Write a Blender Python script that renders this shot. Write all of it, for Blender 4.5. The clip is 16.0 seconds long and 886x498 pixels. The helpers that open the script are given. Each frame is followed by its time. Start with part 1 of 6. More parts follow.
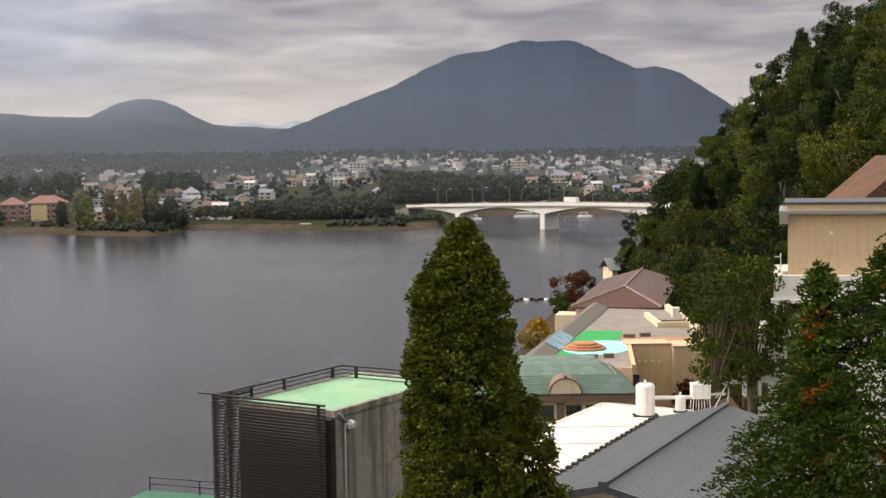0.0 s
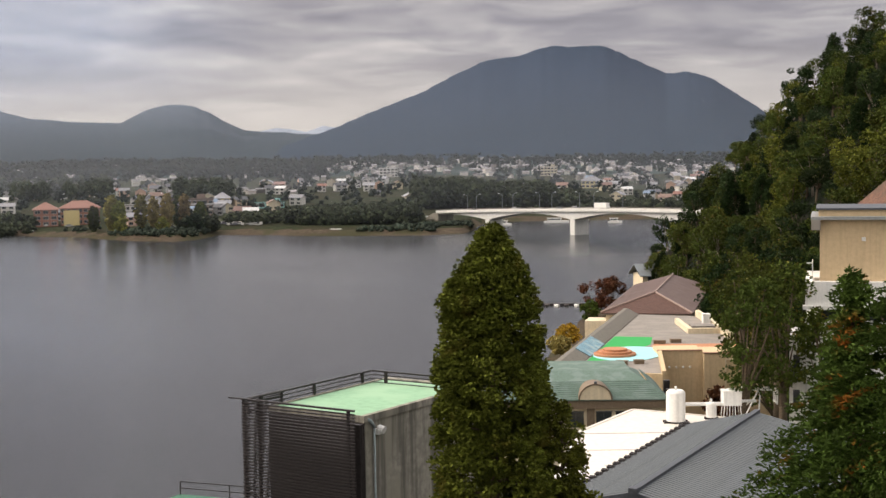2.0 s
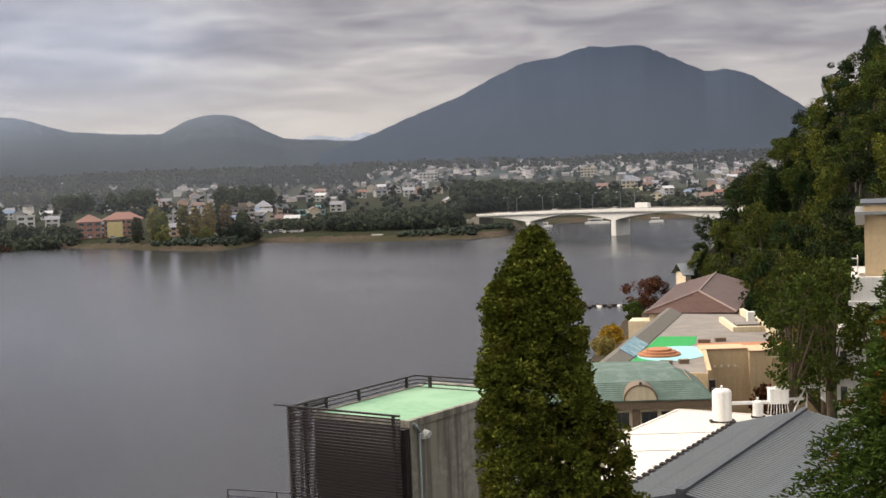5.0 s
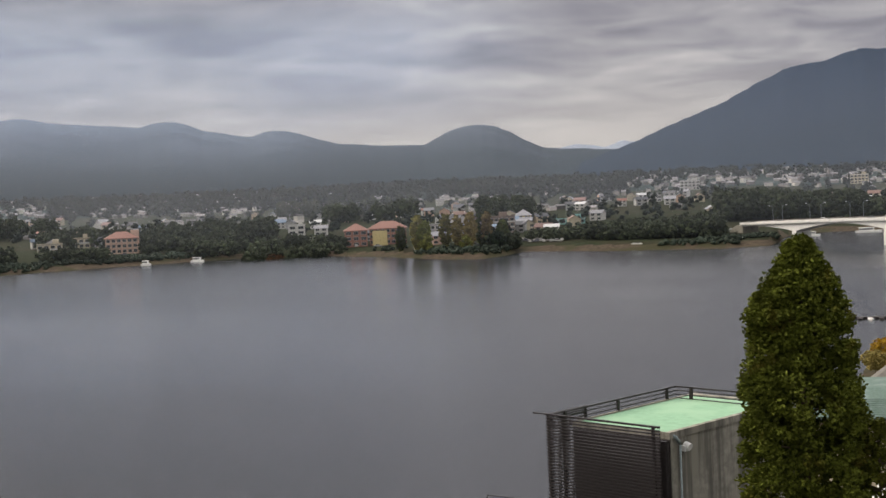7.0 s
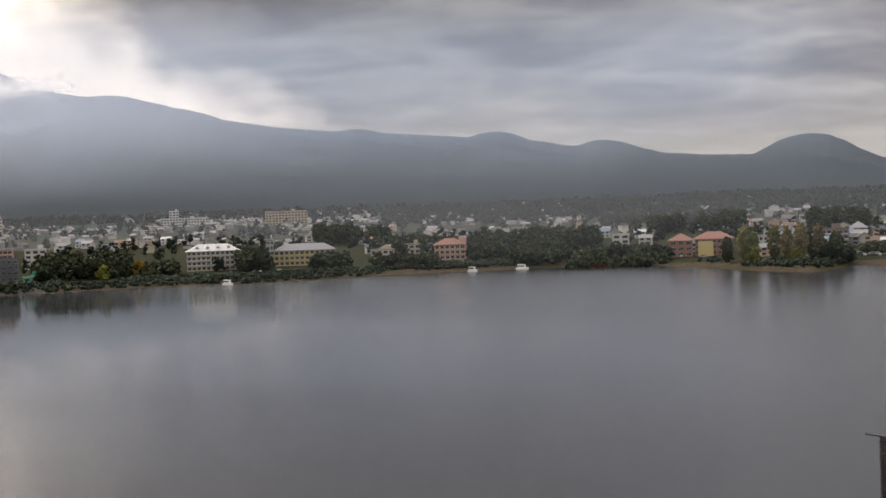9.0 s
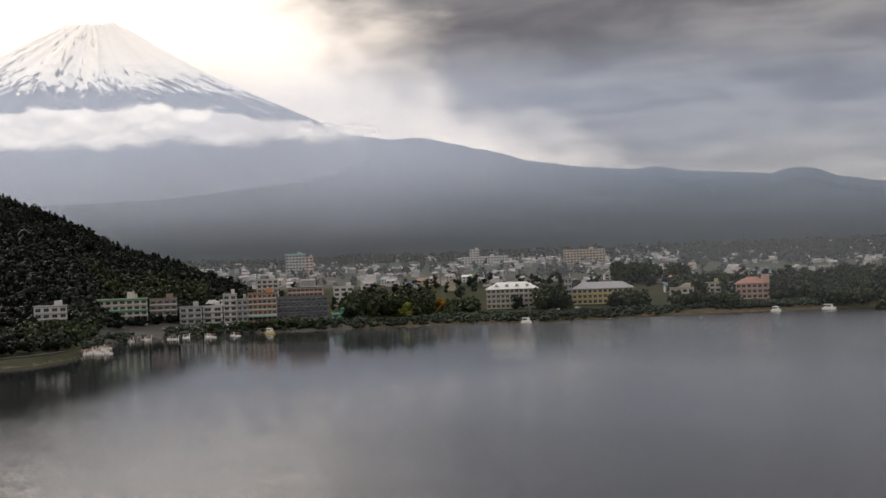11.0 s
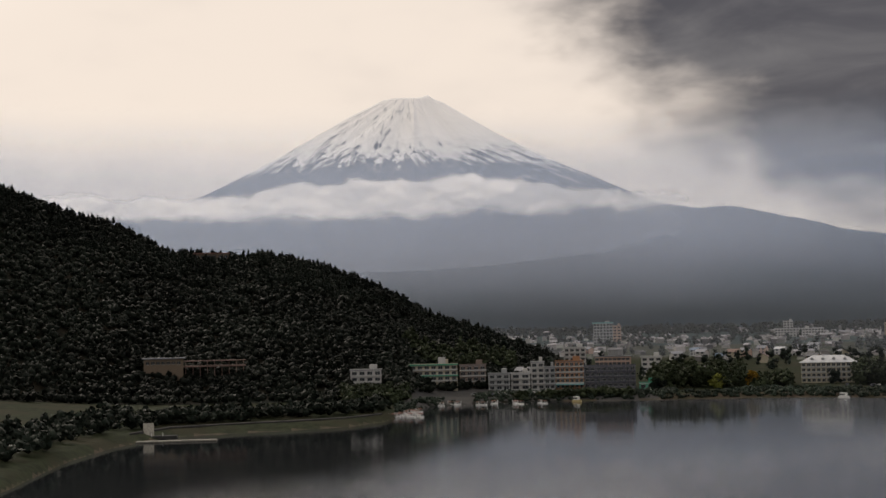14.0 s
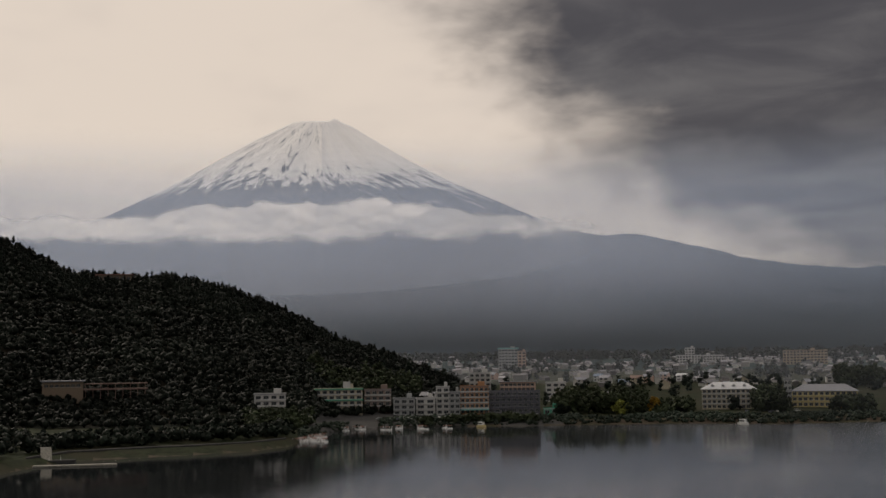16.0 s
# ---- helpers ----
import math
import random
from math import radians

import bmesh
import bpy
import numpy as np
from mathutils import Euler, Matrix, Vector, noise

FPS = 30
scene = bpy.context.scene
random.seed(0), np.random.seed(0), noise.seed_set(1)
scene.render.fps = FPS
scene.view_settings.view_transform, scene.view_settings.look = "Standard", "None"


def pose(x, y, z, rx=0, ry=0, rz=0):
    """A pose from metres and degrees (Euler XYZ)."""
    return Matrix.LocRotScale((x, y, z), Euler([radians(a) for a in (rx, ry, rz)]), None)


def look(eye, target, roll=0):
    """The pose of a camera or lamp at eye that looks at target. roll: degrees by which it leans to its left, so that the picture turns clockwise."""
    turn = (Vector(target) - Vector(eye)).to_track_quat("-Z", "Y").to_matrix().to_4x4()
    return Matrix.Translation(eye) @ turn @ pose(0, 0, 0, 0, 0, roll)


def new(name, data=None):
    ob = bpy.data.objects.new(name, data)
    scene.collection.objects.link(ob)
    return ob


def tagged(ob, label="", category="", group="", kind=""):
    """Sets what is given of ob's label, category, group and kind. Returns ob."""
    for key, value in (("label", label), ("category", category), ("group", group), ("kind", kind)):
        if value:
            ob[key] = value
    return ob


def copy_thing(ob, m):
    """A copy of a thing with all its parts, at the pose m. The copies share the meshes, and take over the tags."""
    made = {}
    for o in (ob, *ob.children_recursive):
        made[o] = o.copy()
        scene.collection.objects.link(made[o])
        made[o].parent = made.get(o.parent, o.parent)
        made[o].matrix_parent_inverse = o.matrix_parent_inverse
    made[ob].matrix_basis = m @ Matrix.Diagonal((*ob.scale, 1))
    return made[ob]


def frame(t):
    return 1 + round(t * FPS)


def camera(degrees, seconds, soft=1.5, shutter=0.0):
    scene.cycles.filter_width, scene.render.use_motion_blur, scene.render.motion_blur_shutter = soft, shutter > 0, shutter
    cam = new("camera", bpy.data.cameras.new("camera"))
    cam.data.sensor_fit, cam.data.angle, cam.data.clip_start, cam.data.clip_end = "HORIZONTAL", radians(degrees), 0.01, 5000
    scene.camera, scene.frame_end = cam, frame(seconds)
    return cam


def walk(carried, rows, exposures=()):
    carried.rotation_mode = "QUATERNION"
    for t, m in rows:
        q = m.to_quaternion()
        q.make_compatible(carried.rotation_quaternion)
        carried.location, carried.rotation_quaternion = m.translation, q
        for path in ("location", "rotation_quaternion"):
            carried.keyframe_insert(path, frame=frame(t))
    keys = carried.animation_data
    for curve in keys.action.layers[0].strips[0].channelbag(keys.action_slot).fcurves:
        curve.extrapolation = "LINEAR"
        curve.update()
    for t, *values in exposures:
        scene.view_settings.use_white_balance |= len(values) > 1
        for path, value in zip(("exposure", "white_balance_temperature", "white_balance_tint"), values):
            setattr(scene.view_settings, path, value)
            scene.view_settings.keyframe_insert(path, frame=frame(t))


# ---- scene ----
# ---------------------------------------------------------------- camera
EYE_Z = 35.0
cam = camera(36.2, 16.0, 1.5)


def turned(yaw, pitch, roll):
    """A pose at the balcony: yaw clockwise from +y, pitch up, roll, in degrees."""
    y, p = radians(yaw), radians(pitch)
    to = (math.sin(y) * math.cos(p), math.cos(y) * math.cos(p), EYE_Z + math.sin(p))
    return look((0, 0, EYE_Z), to, roll)


TURNS = (
    (0.0, -0.000, -3.900, -0.900),
    (0.5, -0.121, -3.685, -0.944),
    (1.0, -0.571, -3.664, -1.017),
    (1.5, -1.104, -3.641, -0.874),
    (2.0, -1.260, -3.649, -0.883),
    (2.5, -1.125, -3.828, -1.085),
    (3.0, -1.362, -3.642, -1.183),
    (3.2, -1.391, -3.506, -1.287),
    (5.3, -3.734, -3.400, -2.562),
    (5.5, -4.683, -3.203, -2.451),
    (6.0, -7.053, -3.106, -2.618),
    (6.5, -10.896, -3.074, -2.686),
    (7.0, -13.930, -2.608, -2.616),
    (7.5, -17.089, -2.050, -2.910),
    (8.0, -20.541, -2.220, -2.772),
    (8.5, -24.295, -1.943, -2.345),
    (9.0, -27.539, -1.669, -2.099),
    (9.5, -30.807, -1.200, -1.745),
    (9.7, -32.418, -0.988, -1.587),
    (11.8, -44.123, 1.811, -1.612),
    (12.0, -45.261, 2.300, -1.127),
    (12.5, -47.537, 2.746, -1.464),
    (13.0, -50.103, 3.205, -1.436),
    (13.5, -51.697, 3.571, -1.374),
    (14.0, -52.889, 3.707, -1.283),
    (14.5, -51.609, 4.247, -1.004),
    (15.0, -49.995, 4.349, -0.903),
    (15.5, -48.935, 4.561, -0.796),
    (16.0, -48.922, 4.670, -0.858),
)
EXPOSURES = ((0.0, 0.02, 6750, 12.5), (5.5, 0.0, 6700, 12), (6.5, -0.1, 6650, 11.5), (7.0, -0.2, 6550, 11.5), (7.5, -0.34, 6550, 11.5), (8.0, -0.38, 6600, 11.5), (9.0, -0.32, 6700, 11.5), (9.7, -0.36, 6700, 11.5), (11.8, -0.75, 6650, 11), (13.0, -1.02, 6600, 11), (14.5, -1.27, 6700, 12), (16.0, -1.5, 6750, 12))
walk(cam, [(t, turned(y, p, r)) for t, y, p, r in TURNS], EXPOSURES)

# ---------------------------------------------------------------- world and sun
SUN_AZ, SUN_EL = -78.0, 30.0
world = bpy.data.worlds.new("sky")
scene.world = world
world.use_nodes = True
wt = world.node_tree
wt.nodes.clear()


class Nodes:
    """Short hand for building node trees."""

    def __init__(self, tree):
        self.tree = tree

    def add(self, kind, **sets):
        n = self.tree.nodes.new(kind)
        for k, v in sets.items():
            if k in n.inputs:
                n.inputs[k].default_value = v
            else:
                setattr(n, k, v)
        return n

    def link(self, a, b):
        self.tree.links.new(a, b)
        return b

    def math(self, op, a, b=None, c=None, clamp=False):
        n = self.tree.nodes.new("ShaderNodeMath")
        n.operation, n.use_clamp = op, clamp
        for i, v in enumerate((a, b, c)):
            if v is None:
                continue
            if isinstance(v, (int, float)):
                n.inputs[i].default_value = v
            else:
                self.link(v, n.inputs[i])
        return n.outputs[0]

    def ramp(self, fac, stops):
        n = self.tree.nodes.new("ShaderNodeValToRGB")
        els = n.color_ramp.elements
        while len(els) < len(stops):
            els.new(0.5)
        for e, (p, c) in zip(els, stops):
            e.position, e.color = p, (*c, 1) if len(c) == 3 else c
        self.link(fac, n.inputs[0])
        return n.outputs[0]

    def span(self, v, a, b, c=0.0, d=1.0, smooth=True):
        n = self.tree.nodes.new("ShaderNodeMapRange")
        n.interpolation_type = "SMOOTHSTEP" if smooth else "LINEAR"
        self.link(v, n.inputs[0])
        for i, x in enumerate((a, b, c, d)):
            n.inputs[i + 1].default_value = x
        return n.outputs[0]

    def mix(self, f, a, b, blend="MIX"):
        n = self.tree.nodes.new("ShaderNodeMix")
        n.data_type, n.blend_type = "RGBA", blend
        for i, v in ((0, f), (6, a), (7, b)):
            if isinstance(v, (int, float)):
                n.inputs[i].default_value = v
            elif isinstance(v, tuple):
                n.inputs[i].default_value = (*v, 1)
            else:
                self.link(v, n.inputs[i])
        return n.outputs[2]

    def noise(self, vec, scale, detail=4, rough=0.55, dist=0.0):
        n = self.add("ShaderNodeTexNoise", Scale=scale, Detail=detail, Roughness=rough, Distortion=dist)
        if vec is not None:
            self.link(vec, n.inputs["Vector"])
        return n.outputs["Fac"]

    def scaled(self, vec, sx, sy, sz):
        n = self.add("ShaderNodeMapping")
        n.inputs["Scale"].default_value = (sx, sy, sz)
        self.link(vec, n.inputs["Vector"])
        return n.outputs[0]


def build_sky():
    k = Nodes(wt)
    d = k.add("ShaderNodeTexCoord").outputs["Generated"]
    sep = k.add("ShaderNodeSeparateXYZ")
    k.link(d, sep.inputs[0])
    x, y, z = sep.outputs
    up = k.math("MAXIMUM", z, 0.0)
    # the cloud deck lies flat overhead, so its streaks crowd towards the horizon
    depth = k.math("ADD", up, 0.11)
    com = k.add("ShaderNodeCombineXYZ")
    k.link(k.math("DIVIDE", x, depth), com.inputs[0])
    k.link(k.math("DIVIDE", y, depth), com.inputs[1])
    deck = com.outputs[0]
    az = k.math("MULTIPLY", k.math("ARCTAN2", x, y), 57.2958)
    el = k.math("MULTIPLY", k.math("ARCSINE", z), 57.2958)
    big = k.noise(deck, 0.75, 4, 0.5, 0.5)
    fine = k.noise(k.scaled(deck, 1.0, 1.0, 1.0), 2.6, 5, 0.55, 0.6)
    tone = k.math("ADD", k.math("MULTIPLY", big, 0.6), k.math("MULTIPLY", fine, 0.4))
    grey = k.ramp(tone, ((0.36, (0.235, 0.23, 0.27)), (0.46, (0.355, 0.345, 0.385)), (0.55, (0.51, 0.495, 0.515)), (0.65, (0.74, 0.71, 0.70))))
    # the deck thickens beside the bright gap
    heavy = k.math("MULTIPLY", k.span(az, -15.0, -31.0), k.span(el, 2.0, 6.0))
    grey = k.mix(k.math("MULTIPLY", heavy, 0.86), grey, k.mix(k.span(tone, 0.40, 0.62), (0.19, 0.183, 0.203), (0.40, 0.385, 0.395)))
    # lighter under the deck's rim along the horizon
    low = k.span(el, 5.5, 1.0)
    grey = k.mix(k.math("MULTIPLY", low, 0.75), grey, (0.80, 0.745, 0.68))
    # thin bright cloud about the sun
    edge = k.math("ADD", k.math("DIVIDE", 80.0, k.math("MAXIMUM", el, 4.9)), -51.2)
    wob = k.math("MULTIPLY", k.math("ADD", k.noise(k.scaled(d, 1, 1, 1.8), 8.0, 4, 0.5, 0.3), -0.5), 12.0)
    wob = k.math("ADD", wob, k.math("MULTIPLY", k.math("ADD", k.noise(k.scaled(d, 1, 1, 2.4), 22.0, 4, 0.5, 0.2), -0.5), 5.0))
    over = k.math("ADD", k.math("SUBTRACT", edge, az), wob)
    thin = k.span(over, -3.0, 5.0)
    back = k.span(az, -150.0, -110.0)
    thin = k.math("MULTIPLY", thin, back)
    sd = Vector((math.sin(radians(SUN_AZ)) * math.cos(radians(SUN_EL)), math.cos(radians(SUN_AZ)) * math.cos(radians(SUN_EL)), math.sin(radians(SUN_EL))))
    dot = k.add("ShaderNodeVectorMath", operation="DOT_PRODUCT")
    k.link(d, dot.inputs[0])
    dot.inputs[1].default_value = sd
    near = k.span(dot.outputs["Value"], 0.945, 1.0)
    veil = k.noise(k.scaled(d, 1, 1, 2.2), 5.0, 4, 0.5)
    glow = k.mix(near, (2.2, 1.96, 1.72), (3.0, 2.75, 2.45))
    glow = k.mix(k.math("MULTIPLY", k.span(veil, 0.42, 0.68), 0.35), glow, (1.42, 1.30, 1.22))
    cloud = k.mix(thin, grey, glow)
    # an overcast sky is brightest overhead; raised more sunward, out of view, to brighten the lake
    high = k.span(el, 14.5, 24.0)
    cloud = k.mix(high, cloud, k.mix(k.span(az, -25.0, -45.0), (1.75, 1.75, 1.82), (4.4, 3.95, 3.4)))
    # and the unseen north behind the balcony is raised too, to light the walls facing it
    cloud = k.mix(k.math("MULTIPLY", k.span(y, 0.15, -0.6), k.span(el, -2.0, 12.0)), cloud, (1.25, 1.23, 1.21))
    # the far side of the sky has the same grey deck
    sky = k.add("ShaderNodeTexSky", sky_type="NISHITA", sun_disc=False, sun_elevation=radians(SUN_EL), sun_rotation=radians(SUN_AZ))
    low_sky = k.add("ShaderNodeBackground", Strength=0.06)
    k.link(sky.outputs[0], low_sky.inputs[0])
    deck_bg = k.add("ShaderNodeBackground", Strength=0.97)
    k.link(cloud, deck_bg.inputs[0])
    both = k.add("ShaderNodeMixShader")
    both.inputs[0].default_value = 0.93
    k.link(low_sky.outputs[0], both.inputs[1])
    k.link(deck_bg.outputs[0], both.inputs[2])
    out = k.add("ShaderNodeOutputWorld")
    k.link(both.outputs[0], out.inputs[0])


build_sky()
sun = new("sun", bpy.data.lights.new("sun", "SUN"))
sun.data.energy, sun.data.angle, sun.data.color = 2.0, radians(18), (1.0, 0.93, 0.84)
sun.matrix_world = look(tuple(300 * v for v in (math.sin(radians(SUN_AZ)) * math.cos(radians(SUN_EL)), math.cos(radians(SUN_AZ)) * math.cos(radians(SUN_EL)), math.sin(radians(SUN_EL)))), (0, 0, 0))

# ---------------------------------------------------------------- materials


def material(name, colour, rough=0.8, metal=0.0, vary=0.25, grain=1.0, stain=0.0, bump=0.0, spec=0.3, second=None, per_object=0.0, per_island=0.0, space="Object", stretch=(1, 1, 1)):
    """A surface with two scales of variation, optional relief, and random shifts from piece to piece."""
    m = bpy.data.materials.new(name)
    m.use_nodes = True
    t = m.node_tree
    t.nodes.clear()
    k = Nodes(t)
    tc = k.add("ShaderNodeTexCoord").outputs["Object"]
    if space == "World":
        tc = k.add("ShaderNodeNewGeometry").outputs["Position"]
    vec = k.scaled(tc, *stretch)
    fine = k.noise(vec, grain * 6, 5, 0.6)
    wide = k.noise(vec, grain * 0.8, 3, 0.5)
    dark = tuple(c * (1 - vary) for c in colour)
    lite = tuple(min(1.0, c * (1 + vary)) for c in colour)
    col = k.mix(k.span(fine, 0.3, 0.7), dark, lite)
    if second:
        col = k.mix(k.span(wide, 0.45, 0.62), col, second)
    if stain:
        streak = k.noise(k.scaled(tc, 2.4, 2.4, 0.14), 1.0, 5, 0.65)
        col = k.mix(k.math("MULTIPLY", k.span(streak, 0.44, 0.68), stain), col, tuple(c * 0.35 for c in colour))
    if per_object or per_island:
        r = k.add("ShaderNodeObjectInfo").outputs["Random"] if per_object else k.add("ShaderNodeNewGeometry").outputs["Random Per Island"]
        amt = per_object or per_island
        h = k.add("ShaderNodeHueSaturation")
        k.link(col, h.inputs["Color"])
        k.link(k.span(r, 0, 1, 1 - amt, 1 + amt, False), h.inputs["Value"])
        k.link(k.span(k.math("FRACT", k.math("MULTIPLY", r, 7.31)), 0, 1, 0.5 - amt * 0.06, 0.5 + amt * 0.06, False), h.inputs["Hue"])
        col = h.outputs[0]
    b = k.add("ShaderNodeBsdfPrincipled", Roughness=rough, Metallic=metal)
    b.inputs["Specular IOR Level"].default_value = spec
    k.link(col, b.inputs["Base Color"])
    if bump:
        bn = k.add("ShaderNodeBump", Strength=0.5, Distance=bump)
        k.link(fine, bn.inputs["Height"])
        k.link(bn.outputs[0], b.inputs["Normal"])
    out = k.add("ShaderNodeOutputMaterial")
    k.link(b.outputs[0], out.inputs[0])
    return m


def water_material():
    m = bpy.data.materials.new("lake_water")
    m.use_nodes = True
    t = m.node_tree
    t.nodes.clear()
    k = Nodes(t)
    p = k.add("ShaderNodeNewGeometry").outputs["Position"]
    ripples = k.noise(k.scaled(p, 0.7, 1.0, 1.0), 0.9, 3, 0.6)
    swell = k.noise(k.scaled(p, 0.6, 1.0, 1.0), 0.10, 3, 0.5)
    calm = k.span(k.noise(k.scaled(p, 0.3, 1.0, 1.0), 0.010, 3, 0.6, 0.6), 0.40, 0.62)
    h = k.math("ADD", k.math("MULTIPLY", ripples, 0.35), swell)
    # wind ruffles the open water off the left bank
    off = k.add("ShaderNodeVectorMath", operation="DISTANCE")
    k.link(p, off.inputs[0])
    off.inputs[1].default_value = (-205.0, 165.0, 0.0)
    windy = k.span(off.outputs["Value"], 190.0, 40.0)
    chop = k.noise(p, 0.55, 3, 0.6)
    h = k.math("ADD", h, k.math("MULTIPLY", k.math("MULTIPLY", chop, windy), 0.9))
    b = k.add("ShaderNodeBump", Strength=0.12, Distance=0.6)
    k.link(h, b.inputs["Height"])
    k.link(k.math("ADD", k.span(calm, 0, 1, 0.03, 0.07, False), k.math("MULTIPLY", windy, 0.14)), b.inputs["Strength"])
    s = k.add("ShaderNodeBsdfPrincipled", IOR=1.33)
    s.inputs["Base Color"].default_value = (0.014, 0.016, 0.018, 1)
    # the bay under the hill lies in its lee
    lee = k.add("ShaderNodeVectorMath", operation="DISTANCE")
    k.link(p, lee.inputs[0])
    lee.inputs[1].default_value = (-440.0, 200.0, 0.0)
    k.link(k.math("MULTIPLY", k.span(calm, 0, 1, 0.185, 0.225, False), k.span(lee.outputs["Value"], 190.0, 400.0, 0.3, 1.0)), s.inputs["Roughness"])
    k.link(b.outputs[0], s.inputs["Normal"])
    out = k.add("ShaderNodeOutputMaterial")
    k.link(s.outputs[0], out.inputs[0])
    return m


def hazed_range_material(name, low, high, z0, z1):
    """Dark woods on the lower slopes; the paler tone higher up is haze put into the base colour."""
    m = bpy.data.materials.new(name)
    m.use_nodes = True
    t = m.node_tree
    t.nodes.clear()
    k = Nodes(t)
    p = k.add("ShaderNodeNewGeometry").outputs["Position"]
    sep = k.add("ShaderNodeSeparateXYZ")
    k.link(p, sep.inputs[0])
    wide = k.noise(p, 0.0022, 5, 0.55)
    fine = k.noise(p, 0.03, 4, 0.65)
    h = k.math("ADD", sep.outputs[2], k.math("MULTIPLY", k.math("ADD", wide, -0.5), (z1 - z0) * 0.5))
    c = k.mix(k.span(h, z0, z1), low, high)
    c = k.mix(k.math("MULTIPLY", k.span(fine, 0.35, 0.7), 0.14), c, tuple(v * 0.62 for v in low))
    s = k.add("ShaderNodeBsdfPrincipled", Roughness=1.0)
    s.inputs["Specular IOR Level"].default_value = 0.0
    k.link(c, s.inputs["Base Color"])
    out = k.add("ShaderNodeOutputMaterial")
    k.link(s.outputs[0], out.inputs[0])
    return m


def leaf_material(name, colour, vary=0.5, hue=0.03, autumn=None, sprig=2.6):
    m = bpy.data.materials.new(name)
    m.use_nodes = True
    t = m.node_tree
    t.nodes.clear()
    k = Nodes(t)
    geo = k.add("ShaderNodeNewGeometry")
    r = geo.outputs["Random Per Island"]
    ob = k.add("ShaderNodeObjectInfo").outputs["Random"]
    pos = k.add("ShaderNodeTexCoord").outputs["Object"]
    patch = k.noise(pos, 0.9, 3, 0.5)
    # noise darkens the colour, standing in for shaded recesses between the sprigs
    recess = k.noise(pos, sprig, 2, 0.5)
    c = k.mix(k.span(r, 0, 1, 0, 1, False), tuple(v * (1 - vary) for v in colour), tuple(v * (1 + vary) for v in colour))
    c = k.mix(k.span(recess, 0.38, 0.64), tuple(v * 0.55 for v in colour), c)
    if autumn:
        c = k.mix(k.math("MULTIPLY", k.span(patch, 0.58, 0.72), 0.8), c, autumn)
    h = k.add("ShaderNodeHueSaturation")
    k.link(c, h.inputs["Color"])
    k.link(k.span(ob, 0, 1, 0.5 - hue, 0.5 + hue * 0.6, False), h.inputs["Hue"])
    k.link(k.span(k.math("FRACT", k.math("MULTIPLY", ob, 13.7)), 0, 1, 0.72, 1.3, False), h.inputs["Value"])
    s = k.add("ShaderNodeBsdfPrincipled", Roughness=0.6)
    s.inputs["Specular IOR Level"].default_value = 0.04
    k.link(h.outputs[0], s.inputs["Base Color"])
    out = k.add("ShaderNodeOutputMaterial")
    k.link(s.outputs[0], out.inputs[0])
    return m


WATER = water_material()
# grass darkened in the colour for the hill's shade over the left bank
GRASS = material("bank_grass", (0.019, 0.024, 0.011), 0.9, vary=0.4, grain=0.05, second=(0.027, 0.026, 0.014), space="World", spec=0.03)
ASPHALT = material("asphalt", (0.055, 0.053, 0.050), 0.9, vary=0.2, grain=0.1, space="World", spec=0.03)
SHORE = material("shore_earth", (0.062, 0.048, 0.034), 0.9, vary=0.35, grain=0.08, second=(0.042, 0.040, 0.022), space="World", spec=0.03)
# darker than soil, with the shade under the woods put into the colour
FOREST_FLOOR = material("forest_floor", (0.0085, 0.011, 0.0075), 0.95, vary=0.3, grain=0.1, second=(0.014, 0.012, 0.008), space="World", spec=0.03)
FAR_WOODS = material("far_woods", (0.030, 0.042, 0.040), 0.95, vary=0.45, grain=0.012, second=(0.045, 0.058, 0.055), space="World", spec=0.0)
# blue-grey instead of forest green: the haze of distance is in these colours
MOUNTAIN = hazed_range_material("distant_mountain", (0.020, 0.032, 0.048), (0.026, 0.039, 0.064), 50, 260)
RANGE = hazed_range_material("distant_range", (0.026, 0.037, 0.045), (0.122, 0.143, 0.182), 50, 400)
# pale blue-grey all over, with the far range's haze put into the colour
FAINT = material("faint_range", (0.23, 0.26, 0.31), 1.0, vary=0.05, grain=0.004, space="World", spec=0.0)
CONCRETE = material("weathered_concrete", (0.265, 0.247, 0.205), 0.9, vary=0.22, grain=0.7, stain=0.85, bump=0.01, second=(0.24, 0.225, 0.18))
PALE_CONCRETE = material("pale_concrete", (0.70, 0.69, 0.66), 0.85, vary=0.10, grain=0.3, stain=0.25)
DARK_METAL = material("dark_bronze_metal", (0.035, 0.03, 0.03), 0.5, 0.4, vary=0.2, grain=2)
GREEN_COAT = material("green_roof_coating", (0.21, 0.37, 0.235), 0.8, vary=0.10, grain=0.6, second=(0.25, 0.41, 0.265))
BARK = material("bark", (0.10, 0.075, 0.05), 0.95, vary=0.4, grain=1.5, bump=0.02)
PALE_BARK = material("pale_bark", (0.24, 0.20, 0.16), 0.95, vary=0.3, grain=1.5, bump=0.02)
SLATE = material("blue_grey_metal_roof", (0.165, 0.18, 0.19), 0.6, 0.1, vary=0.12, grain=0.5, second=(0.17, 0.19, 0.205))
SLATE_TRIM = material("dark_roof_trim", (0.06, 0.065, 0.075), 0.5, 0.2, vary=0.2)
WHITE_ROOF = material("white_membrane_roof", (0.64, 0.60, 0.54), 0.75, vary=0.05, grain=0.3, stain=0.12)
WHITE_PAINT = material("white_paint", (0.74, 0.73, 0.70), 0.55, vary=0.06, grain=1.0, stain=0.25)
